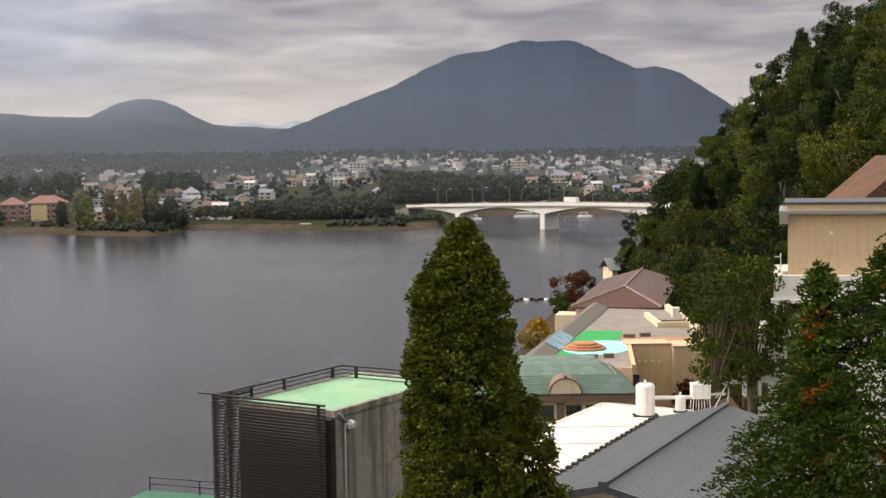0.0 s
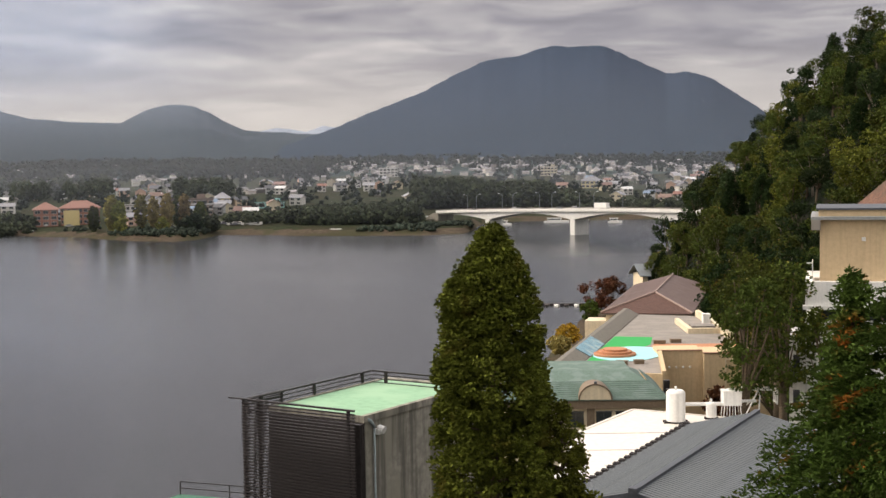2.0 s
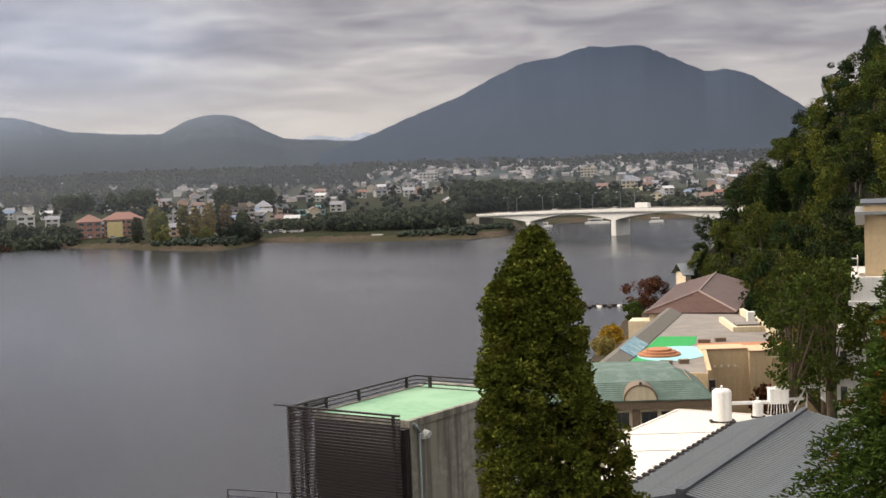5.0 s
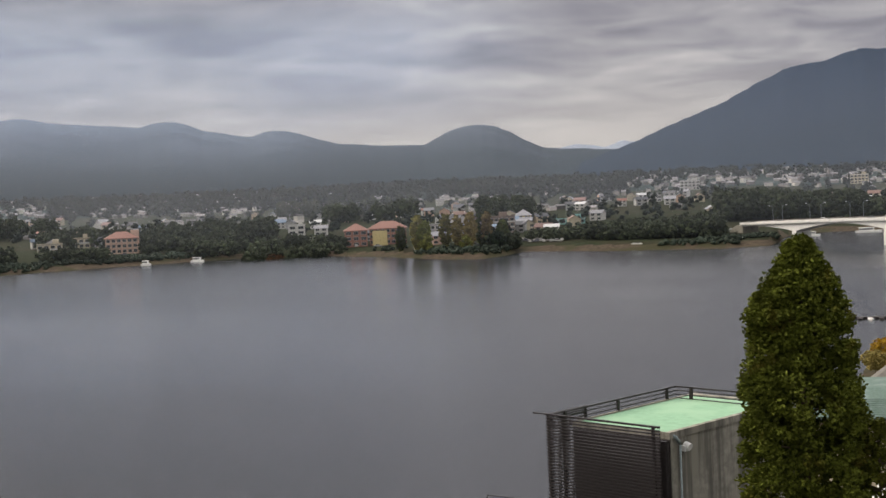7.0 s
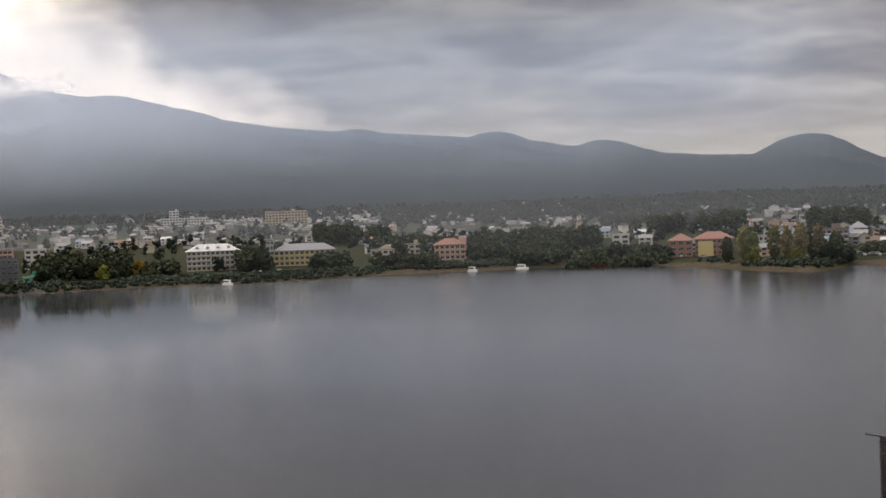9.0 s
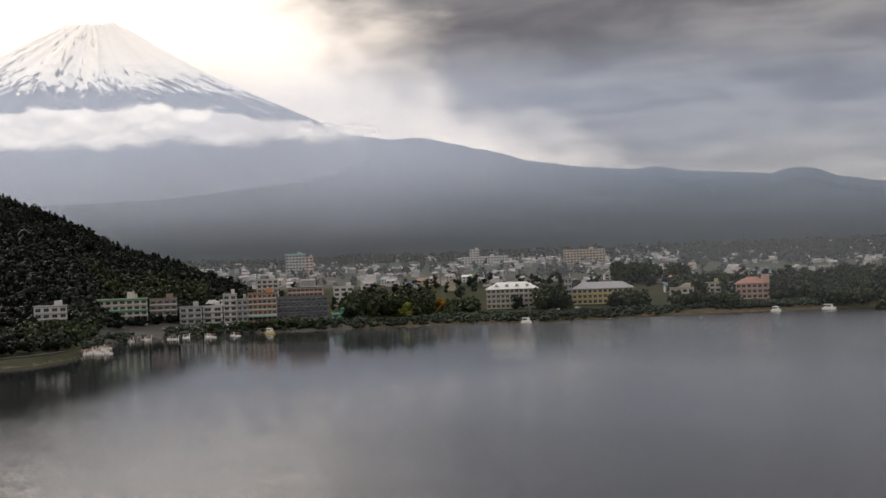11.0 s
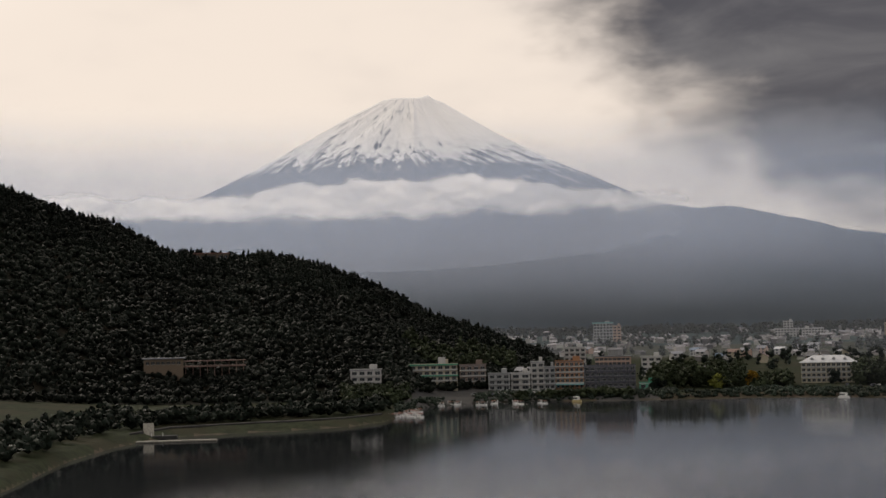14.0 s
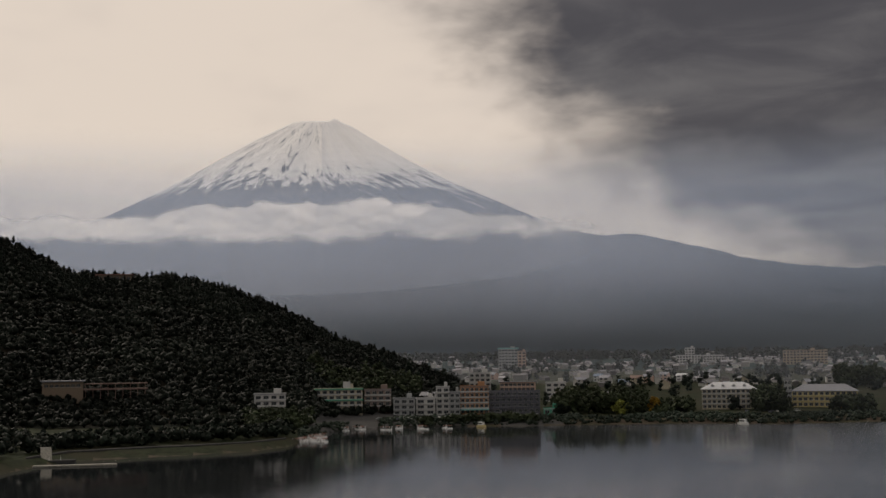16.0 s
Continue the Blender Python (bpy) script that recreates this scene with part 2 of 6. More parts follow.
TAN = material("tan_render", (0.57, 0.43, 0.265), 0.85, vary=0.06, grain=0.5, stain=0.18)
CREAM = material("cream_render", (0.66, 0.56, 0.40), 0.85, vary=0.06, grain=0.5, stain=0.18)
GREEN_ROOF = material("green_copper_roof", (0.10, 0.150, 0.125), 0.85, 0.0, vary=0.14, grain=0.8, second=(0.14, 0.19, 0.17))
BROWN_TRIM = material("brown_fascia", (0.17, 0.125, 0.085), 0.6, vary=0.15, grain=0.8)
ROOF_GREY = material("grey_roof_deck", (0.215, 0.195, 0.175), 0.9, vary=0.15, grain=0.5, second=(0.25, 0.225, 0.2))
TURF = material("green_turf", (0.025, 0.30, 0.075), 0.9, vary=0.12, grain=1.0)
AQUA = material("aqua_paint", (0.30, 0.62, 0.66), 0.5, vary=0.08, grain=0.6)
TERRACOTTA = material("terracotta_paving", (0.42, 0.19, 0.10), 0.85, vary=0.18, grain=1.0)
BROWN_ROOF = material("brown_tile_roof", (0.125, 0.083, 0.072), 0.7, vary=0.18, grain=0.6, second=(0.145, 0.10, 0.088))
RED_TILE = material("red_tile_roof", (0.13, 0.075, 0.062), 0.7, vary=0.18, grain=0.6)
GLASS = material("dark_window_glass", (0.03, 0.035, 0.04), 0.12, vary=0.2, spec=0.6)
CONIFER = leaf_material("conifer_foliage", (0.125, 0.142, 0.022), 0.65, 0.010, (0.115, 0.095, 0.018))
FAR_PINE = leaf_material("far_pine_foliage", (0.050, 0.062, 0.032), 0.5, 0.02, (0.060, 0.048, 0.02), 0.06)
CYPRESS = leaf_material("cypress_foliage", (0.055, 0.092, 0.017), 0.6, 0.008, (0.22, 0.075, 0.012))
BROADLEAF = leaf_material("broadleaf_foliage", (0.068, 0.092, 0.018), 0.5, 0.02, (0.15, 0.105, 0.022))
DARK_LEAF = leaf_material("dark_foliage", (0.026, 0.044, 0.015), 0.5, 0.02)
# far darker than real leaves: the backlit hill's shade is in this colour
SHADED_HILL_LEAF = leaf_material("shaded_hill_foliage", (0.0085, 0.0115, 0.0080), 0.10, 0.02, (0.016, 0.0125, 0.007), 0.015)
FAR_LEAF = leaf_material("far_foliage", (0.026, 0.037, 0.026), 0.3, 0.03, (0.046, 0.041, 0.026), 0.02)
POPLAR = leaf_material("poplar_foliage", (0.27, 0.225, 0.075), 0.4, 0.03, None, 0.3)
LIME = leaf_material("lime_foliage", (0.24, 0.26, 0.06), 0.4, 0.02, None, 0.3)
RUST = leaf_material("rust_foliage", (0.105, 0.048, 0.022), 0.4, 0.02)
YELLOW = leaf_material("yellow_foliage", (0.42, 0.27, 0.03), 0.4, 0.01)

# ---------------------------------------------------------------- mesh helpers


def place(az, r):
    """A point of the plan: degrees clockwise from +y, and metres from the balcony."""
    return r * math.sin(radians(az)), r * math.cos(radians(az))


class Shape:
    """Collects vertices and faces for one mesh."""

    def __init__(self):
        self.v, self.f, self.s = [], [], []

    def poly(self, pts, slot=0):
        n = len(self.v)
        self.v += [tuple(p) for p in pts]
        self.f.append(tuple(range(n, n + len(pts))))
        self.s.append(slot)

    def box(self, x0, y0, z0, x1, y1, z1, slot=0, m=None):
        c = [(x, y, z) for z in (z0, z1) for y in (y0, y1) for x in (x0, x1)]
        if m is not None:
            c = [tuple(m @ Vector(p)) for p in c]
        n = len(self.v)
        self.v += c
        for q in ((0, 2, 3, 1), (4, 5, 7, 6), (0, 1, 5, 4), (2, 6, 7, 3), (0, 4, 6, 2), (1, 3, 7, 5)):
            self.f.append(tuple(n + i for i in q))
            self.s.append(slot)
        return self

    def tube(self, a, b, r0, r1=None, n=8, slot=0, caps=True):
        a, b = Vector(a), Vector(b)
        r1 = r0 if r1 is None else r1
        d = (b - a).normalized()
        u = d.orthogonal().normalized()
        w = d.cross(u)
        k = len(self.v)
        for c, r in ((a, r0), (b, r1)):
            for i in range(n):
                t = 2 * math.pi * i / n
                self.v.append(tuple(c + u * (r * math.cos(t)) + w * (r * math.sin(t))))
        for i in range(n):
            j = (i + 1) % n
            self.f.append((k + i, k + j, k + n + j, k + n + i))
            self.s.append(slot)
        if caps:
            self.f.append(tuple(k + i for i in reversed(range(n))))
            self.f.append(tuple(k + n + i for i in range(n)))
            self.s += [slot, slot]
        return self

    def slab(self, pts, thick, slot=0):
        """A sheet through the given upper corners, with a thickness downwards."""
        lo = [(x, y, z - thick) for x, y, z in pts]
        n, k = len(self.v), len(pts)
        self.v += [tuple(p) for p in pts] + lo
        self.f.append(tuple(range(n, n + k)))
        self.f.append(tuple(n + k + i for i in reversed(range(k))))
        for i in range(k):
            j = (i + 1) % k
            self.f.append((n + i, n + k + i, n + k + j, n + j))
        self.s += [slot] * (k + 2)
        return self

    def prism(self, pts, z0, z1, slot=0):
        return self.slab([(x, y, z1) for x, y in pts], z1 - z0, slot)

    def mesh(self, name, *mats, smooth=False):
        me = bpy.data.meshes.new(name)
        me.from_pydata(self.v, [], self.f)
        for m in mats:
            me.materials.append(m)
        if any(self.s):
            me.polygons.foreach_set("material_index", self.s)
        if smooth:
            me.polygons.foreach_set("use_smooth", [True] * len(self.f))
        me.update()
        return me


def recalc(me):
    b = bmesh.new()
    b.from_mesh(me)
    bmesh.ops.recalc_face_normals(b, faces=b.faces)
    b.to_mesh(me)
    b.free()
    return me


def part(name, shape, mats, parent=None, label="", m=None, smooth=False):
    """One mesh object, under a thing or under a part."""
    if isinstance(shape, Shape):
        if not isinstance(mats, tuple):
            mats = (mats,)
        shape = recalc(shape.mesh(name, *mats, smooth=smooth))
    ob = new(name, shape)
    if parent is not None:
        ob.parent = parent
    if m is not None:
        ob.matrix_basis = m
    if label:
        ob["label"] = label
    return ob


def thing(name, m, label, category, group="", kind=""):
    ob = new(name)
    ob.empty_display_size = 0.5
    ob.matrix_basis = m
    return tagged(ob, label, category, group, kind)


def raw(name, v, f, mat, smooth=False):
    """A mesh object from arrays: every row of f is one face."""
    me = bpy.data.meshes.new(name)
    v, f = np.asarray(v, dtype=np.float32), np.asarray(f, dtype=np.int32)
    me.vertices.add(len(v))
    me.vertices.foreach_set("co", v.ravel())
    k = f.shape[1]
    me.loops.add(f.size)
    me.loops.foreach_set("vertex_index", f.ravel())
    me.polygons.add(len(f))
    me.polygons.foreach_set("loop_start", np.arange(0, f.size, k, dtype=np.int32))
    me.polygons.foreach_set("loop_total", np.full(len(f), k, dtype=np.int32))
    me.polygons.foreach_set("use_smooth", np.full(len(f), smooth))
    me.materials.append(mat)
    me.update(calc_edges=True)
    me.validate()
    return me


def sprays(rng, centre, out, size, long=1.6):
    """Leaf sprays: two crossed pointed blades each, growing along out."""
    n = len(centre)
    out = out / (np.linalg.norm(out, axis=1, keepdims=True) + 1e-9)
    side = np.cross(out, rng.normal(size=(n, 3)))
    side /= np.linalg.norm(side, axis=1, keepdims=True) + 1e-9
    nor = np.cross(out, side)
    s = np.asarray(size).reshape(-1, 1) * rng.uniform(0.7, 1.3, (n, 1))
    v, f = [], []
    for a, b in ((side, nor), (nor, side)):
        base = centre - out * s * 0.5 * long
        tip = centre + out * s * 0.6 * long
        droop = -np.array([[0, 0, 1.0]]) * s * 0.15
        v.append(np.stack([base, centre + a * s * 0.5 + b * s * 0.12 + droop, tip + droop, centre - a * s * 0.5 + b * s * 0.12 + droop], 1))
    v = np.concatenate([v[0], v[1]], 1).reshape(-1, 3)
    i = np.arange(n * 2)[:, None] * 4
    return v, i + np.array([[0, 1, 2, 3]])


def clumps(rng, centre, radius, squash=0.85, level=1, rough=0.28):
    """Lumpy low balls, for foliage far off."""
    b = bmesh.new()
    bmesh.ops.create_icosphere(b, subdivisions=level, radius=1.0)
    bv = np.array([v.co[:] for v in b.verts])
    bf = np.array([[v.index for v in f.verts] for f in b.faces])
    b.free()
    n, k = len(centre), len(bv)
    r = np.asarray(radius).reshape(-1, 1, 1) * (1 + rough * rng.normal(size=(n, k, 1)).clip(-1.6, 1.6))
    v = bv[None] * r
    v[:, :, 2] *= squash
    v = v + np.asarray(centre)[:, None, :]
    f = (np.arange(n)[:, None, None] * k + bf[None]).reshape(-1, 3)
    return v.reshape(-1, 3), f
# ---------------------------------------------------------------- land, water, mountains
# Distance of the far shore from the balcony, by direction.
SHORE_AZ = np.array([-180, -110, -80, -71, -69.8, -68.4, -66.6, -64.4, -62, -59.5, -57, -55.5, -54.1, -53.6, -52, -50, -47.5, -45, -43, -40, -37.9, -35.5, -33.2, -31, -27.5, -25, -23, -20.7, -18.9, -17.8, -16, -15.4, -13.8, -12.4, -11.4, -10.7, -9, -6.7, -4.3, -2, -0.2, 0.4, 1.5, 8, 14, 20, 28, 40, 180])
SHORE_R = np.array([300, 300, 305, 345, 376, 425, 475, 515, 525, 532, 545, 570, 648, 680, 705, 715, 712, 711, 716, 722, 722, 712, 724, 738, 752, 762, 770, 768, 750, 730, 702, 684, 655, 645, 660, 696, 686, 668, 660, 654, 664, 756, 790, 806, 800, 790, 700, 500, 400], dtype=float)
# The near shore, as x over y.
NEAR_Y = np.array([-400, 0, 100, 226, 306, 335, 360, 420, 520, 700])
NEAR_X = np.array([-60, -30, -22, 10, 25, 38, 62, 120, 260, 500.0])


def fade(v, a, b):
    t = np.clip((v - a) / (b - a), 0, 1)
    return t * t * (3 - 2 * t)


def hash_noise(x, y, seed=0):
    """Smooth value noise for arrays."""
    xi, yi = np.floor(x).astype(np.int64), np.floor(y).astype(np.int64)
    xf, yf = x - xi, y - yi
    xf, yf = xf * xf * (3 - 2 * xf), yf * yf * (3 - 2 * yf)

    def h(a, b):
        n = (a * 374761393 + b * 668265263 + seed * 974711) & 0xFFFFFFFF
        n = ((n ^ (n >> 13)) * 1274126177) & 0xFFFFFFFF
        return ((n ^ (n >> 16)) & 0xFFFF) / 65535.0

    return (h(xi, yi) * (1 - xf) + h(xi + 1, yi) * xf) * (1 - yf) + (h(xi, yi + 1) * (1 - xf) + h(xi + 1, yi + 1) * xf) * yf


def fbm(x, y, octaves=4, seed=0):
    s, a, t = 0.0, 1.0, 0.0
    for o in range(octaves):
        s, t = s + a * hash_noise(x * 2 ** o, y * 2 ** o, seed + o), t + a
        a *= 0.5
    return s / t - 0.5


# The wooded hill over the left bay: crest height by direction.
HILL_AZ = np.array([-100, -90, -80, -74, -69.8, -68, -66.5, -65.5, -64.2, -63, -61.4, -60.3, -58.6, -56.8, -55.1, -53.2, -51.6, -49, -47.5])
HILL_EL = np.array([2, 6.5, 8.6, 7.4, 5.85, 5.15, 4.8, 4.25, 3.55, 3.55, 3.4, 3.5, 3.1, 2.55, 1.75, 0.7, 0.2, -0.8, -1.4])


def land_z(x, y):
    """Height of the ground sheet over the lake."""
    r = np.hypot(x, y) + 1e-6
    az = np.degrees(np.arctan2(x, y))
    s = np.interp(az, SHORE_AZ, SHORE_R) + 5 * fbm(az * 1.3, r * 0 + 3, 3, 5)
    d = r - s
    far = np.where(d < 0, np.maximum(d * 0.12, -6), 2.4 * fade(d, 0, 16) + 0.6 * fade(d, 16, 30) + 0.0235 * np.maximum(d - 30, 0))
    far = far + np.where(d > 60, 4 * fbm(x * 0.006, y * 0.006, 3, 9) * fade(d, 60, 300), 0)
    # the left hill
    crest = np.interp(az, HILL_AZ, HILL_EL)
    crest_z = EYE_Z + 1000 * np.tan(np.radians(crest))
    foot = np.maximum(640, s + 8)
    up = np.clip((r - foot) / (1000 - foot), 0, 1)
    prof = np.where(r < 1000, up ** 1.15, np.clip(1 - (r - 1000) / 500, 0, 1) ** 0.8)
    inside = fade(az, -46.2, -48.5) * fade(az, -104, -95)
    hill = crest_z * prof * inside + 10 * fbm(x * 0.012, y * 0.012, 3, 31) * prof * inside * (r < 990)
    far = np.where((d > 8) & (r > 640) & (az < -46) & (az > -104), np.maximum(far, hill), far)
    # the near land and the steep spur on the right
    ns = np.interp(y, NEAR_Y, NEAR_X)
    e = x - ns
    near = np.where(e < 0, np.maximum(e * 0.2, -6), 2.5 * fade(e, 0, 10) + 2.0 * fade(e, 10, 30))
    rise = np.maximum(x - 41 - 6 * fbm(x * 0 + 2, y * 0.02, 2, 3), 0)
    top = 1.06 * rise + 3.0 * fbm(x * 0.05, y * 0.05, 3, 13) * fade(rise, 0, 8)
    top = 165 * (1 - np.exp(-np.maximum(top, 0) / 165)) * 1.12
    near = near + top * fade(y, 372, 336) * fade(y, -60, 90)
    # the terrace on which the hotel of the balcony stands
    near = near + 10 * fade(y, 120, 60) * fade(e, 4, 16) * fade(e, 90, 60)
    near = np.where(y > 560, -6, near)
    return np.maximum(np.where(r < 290, -6, far), near)


def build_ground():
    az = np.concatenate([np.arange(-180, -76, 4.0), np.arange(-76, -46, 0.2), np.arange(-46, 24, 0.4), np.arange(24, 180.1, 4.0)])
    rr = np.concatenate([np.arange(2, 60, 6.0), np.arange(60, 460, 5.0), np.arange(460, 860, 6.0), np.geomspace(860, 4950, 70)])
    A, R = np.meshgrid(np.radians(az), rr, indexing="ij")
    X, Y = R * np.sin(A), R * np.cos(A)
    Z = land_z(X, Y)
    Z = np.where(R > 2300, np.minimum(Z, 45), Z)
    v = np.stack([X, Y, Z], -1).reshape(-1, 3)
    n, k = len(az), len(rr)
    i, j = np.meshgrid(np.arange(n - 1), np.arange(k - 1), indexing="ij")
    f = np.stack([i * k + j, i * k + j + 1, (i + 1) * k + j + 1, (i + 1) * k + j], -1).reshape(-1, 4)
    me = raw("ground", v, f[:, ::-1], SHORE, True)
    me.materials.append(GRASS)
    me.materials.append(FOREST_FLOOR)
    me.materials.append(FAR_WOODS)
    me.materials.append(ASPHALT)
    c = v[f].mean(1)
    r = np.hypot(c[:, 0], c[:, 1])
    a = np.degrees(np.arctan2(c[:, 0], c[:, 1]))
    slot = np.where(c[:, 2] > 2.2, 1, 0)
    slot = np.where((c[:, 2] > 6) & (r < 420) & (a > -40), 2, slot)
    slot = np.where((r > 660) & (a < -48) & (r < 1500), 2, slot)
    slot = np.where((a > -55.2) & (a < -44) & (r < 778) & (c[:, 2] > 0.4), 4, slot)
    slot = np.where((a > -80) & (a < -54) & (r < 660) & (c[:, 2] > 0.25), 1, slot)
    slot = np.where(r > 1500, 3, slot)
    me.polygons.foreach_set("material_index", slot.astype(np.int32))
    tagged(new("ground", me), "earth shore, grass banks and wooded slopes round the lake", "ground", kind="structure")


build_ground()
lake = Shape()
lake.poly([(-2600, -1500, 0), (2600, -1500, 0), (2600, 2200, 0), (-2600, 2200, 0)])
tagged(part("water", lake, WATER), "grey lake water with faint ripples and soft reflections", "lake", kind="structure")


def mountain_sheet(name, label, ridge, r_ridge, r_base, z_base, mat, rough, power=1.25, seed=1, steps=0.09, noise_scale=0.01, jag=1.0):
    """A range whose crest follows a line of (direction, elevation) and whose face falls towards the lake in spurs."""
    az = np.arange(ridge[0][0], ridge[-1][0] + 0.01, steps)
    el = np.interp(az, [p[0] for p in ridge], [p[1] for p in ridge])
    # round off the corners of the crest line
    ker = np.hanning(7)
    el = np.convolve(np.pad(el, 3, "edge"), ker / ker.sum(), "valid")
    el = el + 0.05 * fbm(az * 2.5, az * 0 + 1.5, 3, seed)
    # treetops roughen the crest alone
    fringe = (r_ridge * np.radians(0.05 * jag * fbm(az * 14.0, az * 0 + 4.5, 3, seed + 2)))[:, None]
    q = np.concatenate([np.linspace(0, 1, 46), np.linspace(1.02, 1.5, 8)])
    A, Q = np.meshgrid(np.radians(az), q, indexing="ij")
    top = (EYE_Z + r_ridge * np.tan(np.radians(el)))[:, None]
    R = r_base + (r_ridge - r_base) * Q
    X, Y = R * np.sin(A), R * np.cos(A)
    spur = fbm(X * noise_scale, Y * noise_scale, 4, seed)
    Z = np.where(Q <= 1, z_base + (top - z_base) * Q ** power, top - (top - z_base) * (Q - 1) * 1.4)
    Z = Z + fringe * np.clip(Q, 0, 1) ** 24
    Z = Z + rough * spur * np.sin(np.clip(Q, 0, 1) * math.pi) * (top - z_base) / 100
    v = np.stack([X, Y, Z], -1).reshape(-1, 3)
    n, k = len(az), len(q)
    i, j = np.meshgrid(np.arange(n - 1), np.arange(k - 1), indexing="ij")
    f = np.stack([i * k + j, (i + 1) * k + j, (i + 1) * k + j + 1, i * k + j + 1], -1).reshape(-1, 4)
    return tagged(new(name, raw(name, v, f, mat, True)), label, "mountain", kind="structure")


BIG = ((-9.5, 0.2), (-8.0, 0.75), (-6.6, 1.22), (-5.6, 1.56), (-4.3, 2.13), (-2.1, 2.93), (-0.6, 3.7), (0.5, 4.18), (1.2, 4.32), (1.95, 4.36), (3.0, 4.72), (3.55, 4.8), (4.3, 4.73), (5.0, 4.77), (5.6, 4.73), (6.1, 4.52), (6.65, 4.24), (7.4, 3.9), (8.15, 3.53), (8.96, 3.6), (9.6, 3.45), (10.1, 3.23), (11.3, 2.44), (12.3, 1.76), (14, 1.2), (24, 0.8))
CONES = ((-84, 3.2), (-74, 4.6), (-66, 5.15), (-56, 5.45), (-48, 5.6), (-44, 5.45), (-42, 5.08), (-41.4, 5.16), (-40.6, 5.12), (-38.3, 4.57), (-37.2, 4.3), (-36.4, 4.02), (-34.5, 3.72), (-32.9, 3.54), (-31.8, 3.44), (-31.1, 3.53), (-30.6, 3.46), (-29.8, 3.30), (-27.5, 3.10), (-26.3, 3.0), (-25.7, 3.16), (-24.95, 3.20), (-24.4, 3.08), (-23.7, 2.78), (-22.6, 2.6), (-21.8, 2.45), (-21.2, 2.64), (-20.7, 2.68), (-20.0, 2.60), (-19.0, 2.26), (-18.1, 2.02), (-16.2, 1.86), (-14.5, 1.82), (-13.9, 2.12), (-13.4, 2.36), (-12.7, 2.53), (-12.1, 2.56), (-11.5, 2.46), (-10.9, 2.2), (-10.2, 1.8), (-9.5, 1.46), (-8.2, 1.37), (-6.6, 1.28), (-4, 1.1), (0, 0.5))
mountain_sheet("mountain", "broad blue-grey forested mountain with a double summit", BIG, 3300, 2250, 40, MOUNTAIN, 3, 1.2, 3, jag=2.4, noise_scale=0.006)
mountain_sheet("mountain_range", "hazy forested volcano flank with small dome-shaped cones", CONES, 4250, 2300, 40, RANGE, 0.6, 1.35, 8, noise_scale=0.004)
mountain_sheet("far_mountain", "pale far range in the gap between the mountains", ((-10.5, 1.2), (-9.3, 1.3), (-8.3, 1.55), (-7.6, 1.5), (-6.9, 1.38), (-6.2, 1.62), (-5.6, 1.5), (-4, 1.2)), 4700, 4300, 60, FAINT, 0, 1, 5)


def snow_material():
    m = bpy.data.materials.new("snowy_volcano")
    m.use_nodes = True
    t = m.node_tree
    t.nodes.clear()
    k = Nodes(t)
    p = k.add("ShaderNodeTexCoord").outputs["Object"]
    sep = k.add("ShaderNodeSeparateXYZ")
    k.link(p, sep.inputs[0])
    x, y, z = sep.outputs
    ang = k.math("ARCTAN2", x, k.math("MULTIPLY", y, -1.0))
    com = k.add("ShaderNodeCombineXYZ")
    k.link(k.math("ADD", k.math("MULTIPLY", ang, 14.0), k.math("MULTIPLY", z, 0.009)), com.inputs[0])
    k.link(k.math("MULTIPLY", z, 0.012), com.inputs[1])
    gully = k.noise(com.outputs[0], 1.3, 7, 0.7, 1.2)
    patch = k.noise(p, 0.012, 7, 0.68, 0.8)
    line = k.math("ADD", k.math("MULTIPLY", gully, 420.0), k.math("MULTIPLY", patch, 240.0))
    h = k.math("ADD", z, k.math("ADD", line, -330.0))
    snow = k.span(h, 522.0, 578.0)
    # wind-bared rock ribs high on the cone
    rib = k.math("MULTIPLY", k.span(gully, 0.47, 0.36), k.span(x, 60.0, -90.0))
    snow = k.math("MULTIPLY", snow, k.math("SUBTRACT", 1.0, k.math("MULTIPLY", rib, 0.85)))
    rock = k.mix(patch, (0.165, 0.185, 0.225), (0.215, 0.235, 0.275))
    col = k.mix(snow, rock, (0.96, 0.93, 0.90))
    s = k.add("ShaderNodeBsdfPrincipled", Roughness=0.95)
    s.inputs["Specular IOR Level"].default_value = 0.0
    k.link(col, s.inputs["Base Color"])
    out = k.add("ShaderNodeOutputMaterial")
    k.link(s.outputs[0], out.inputs[0])
    return m


FUJI_AZ, FUJI_R = -54.02, 4380.0


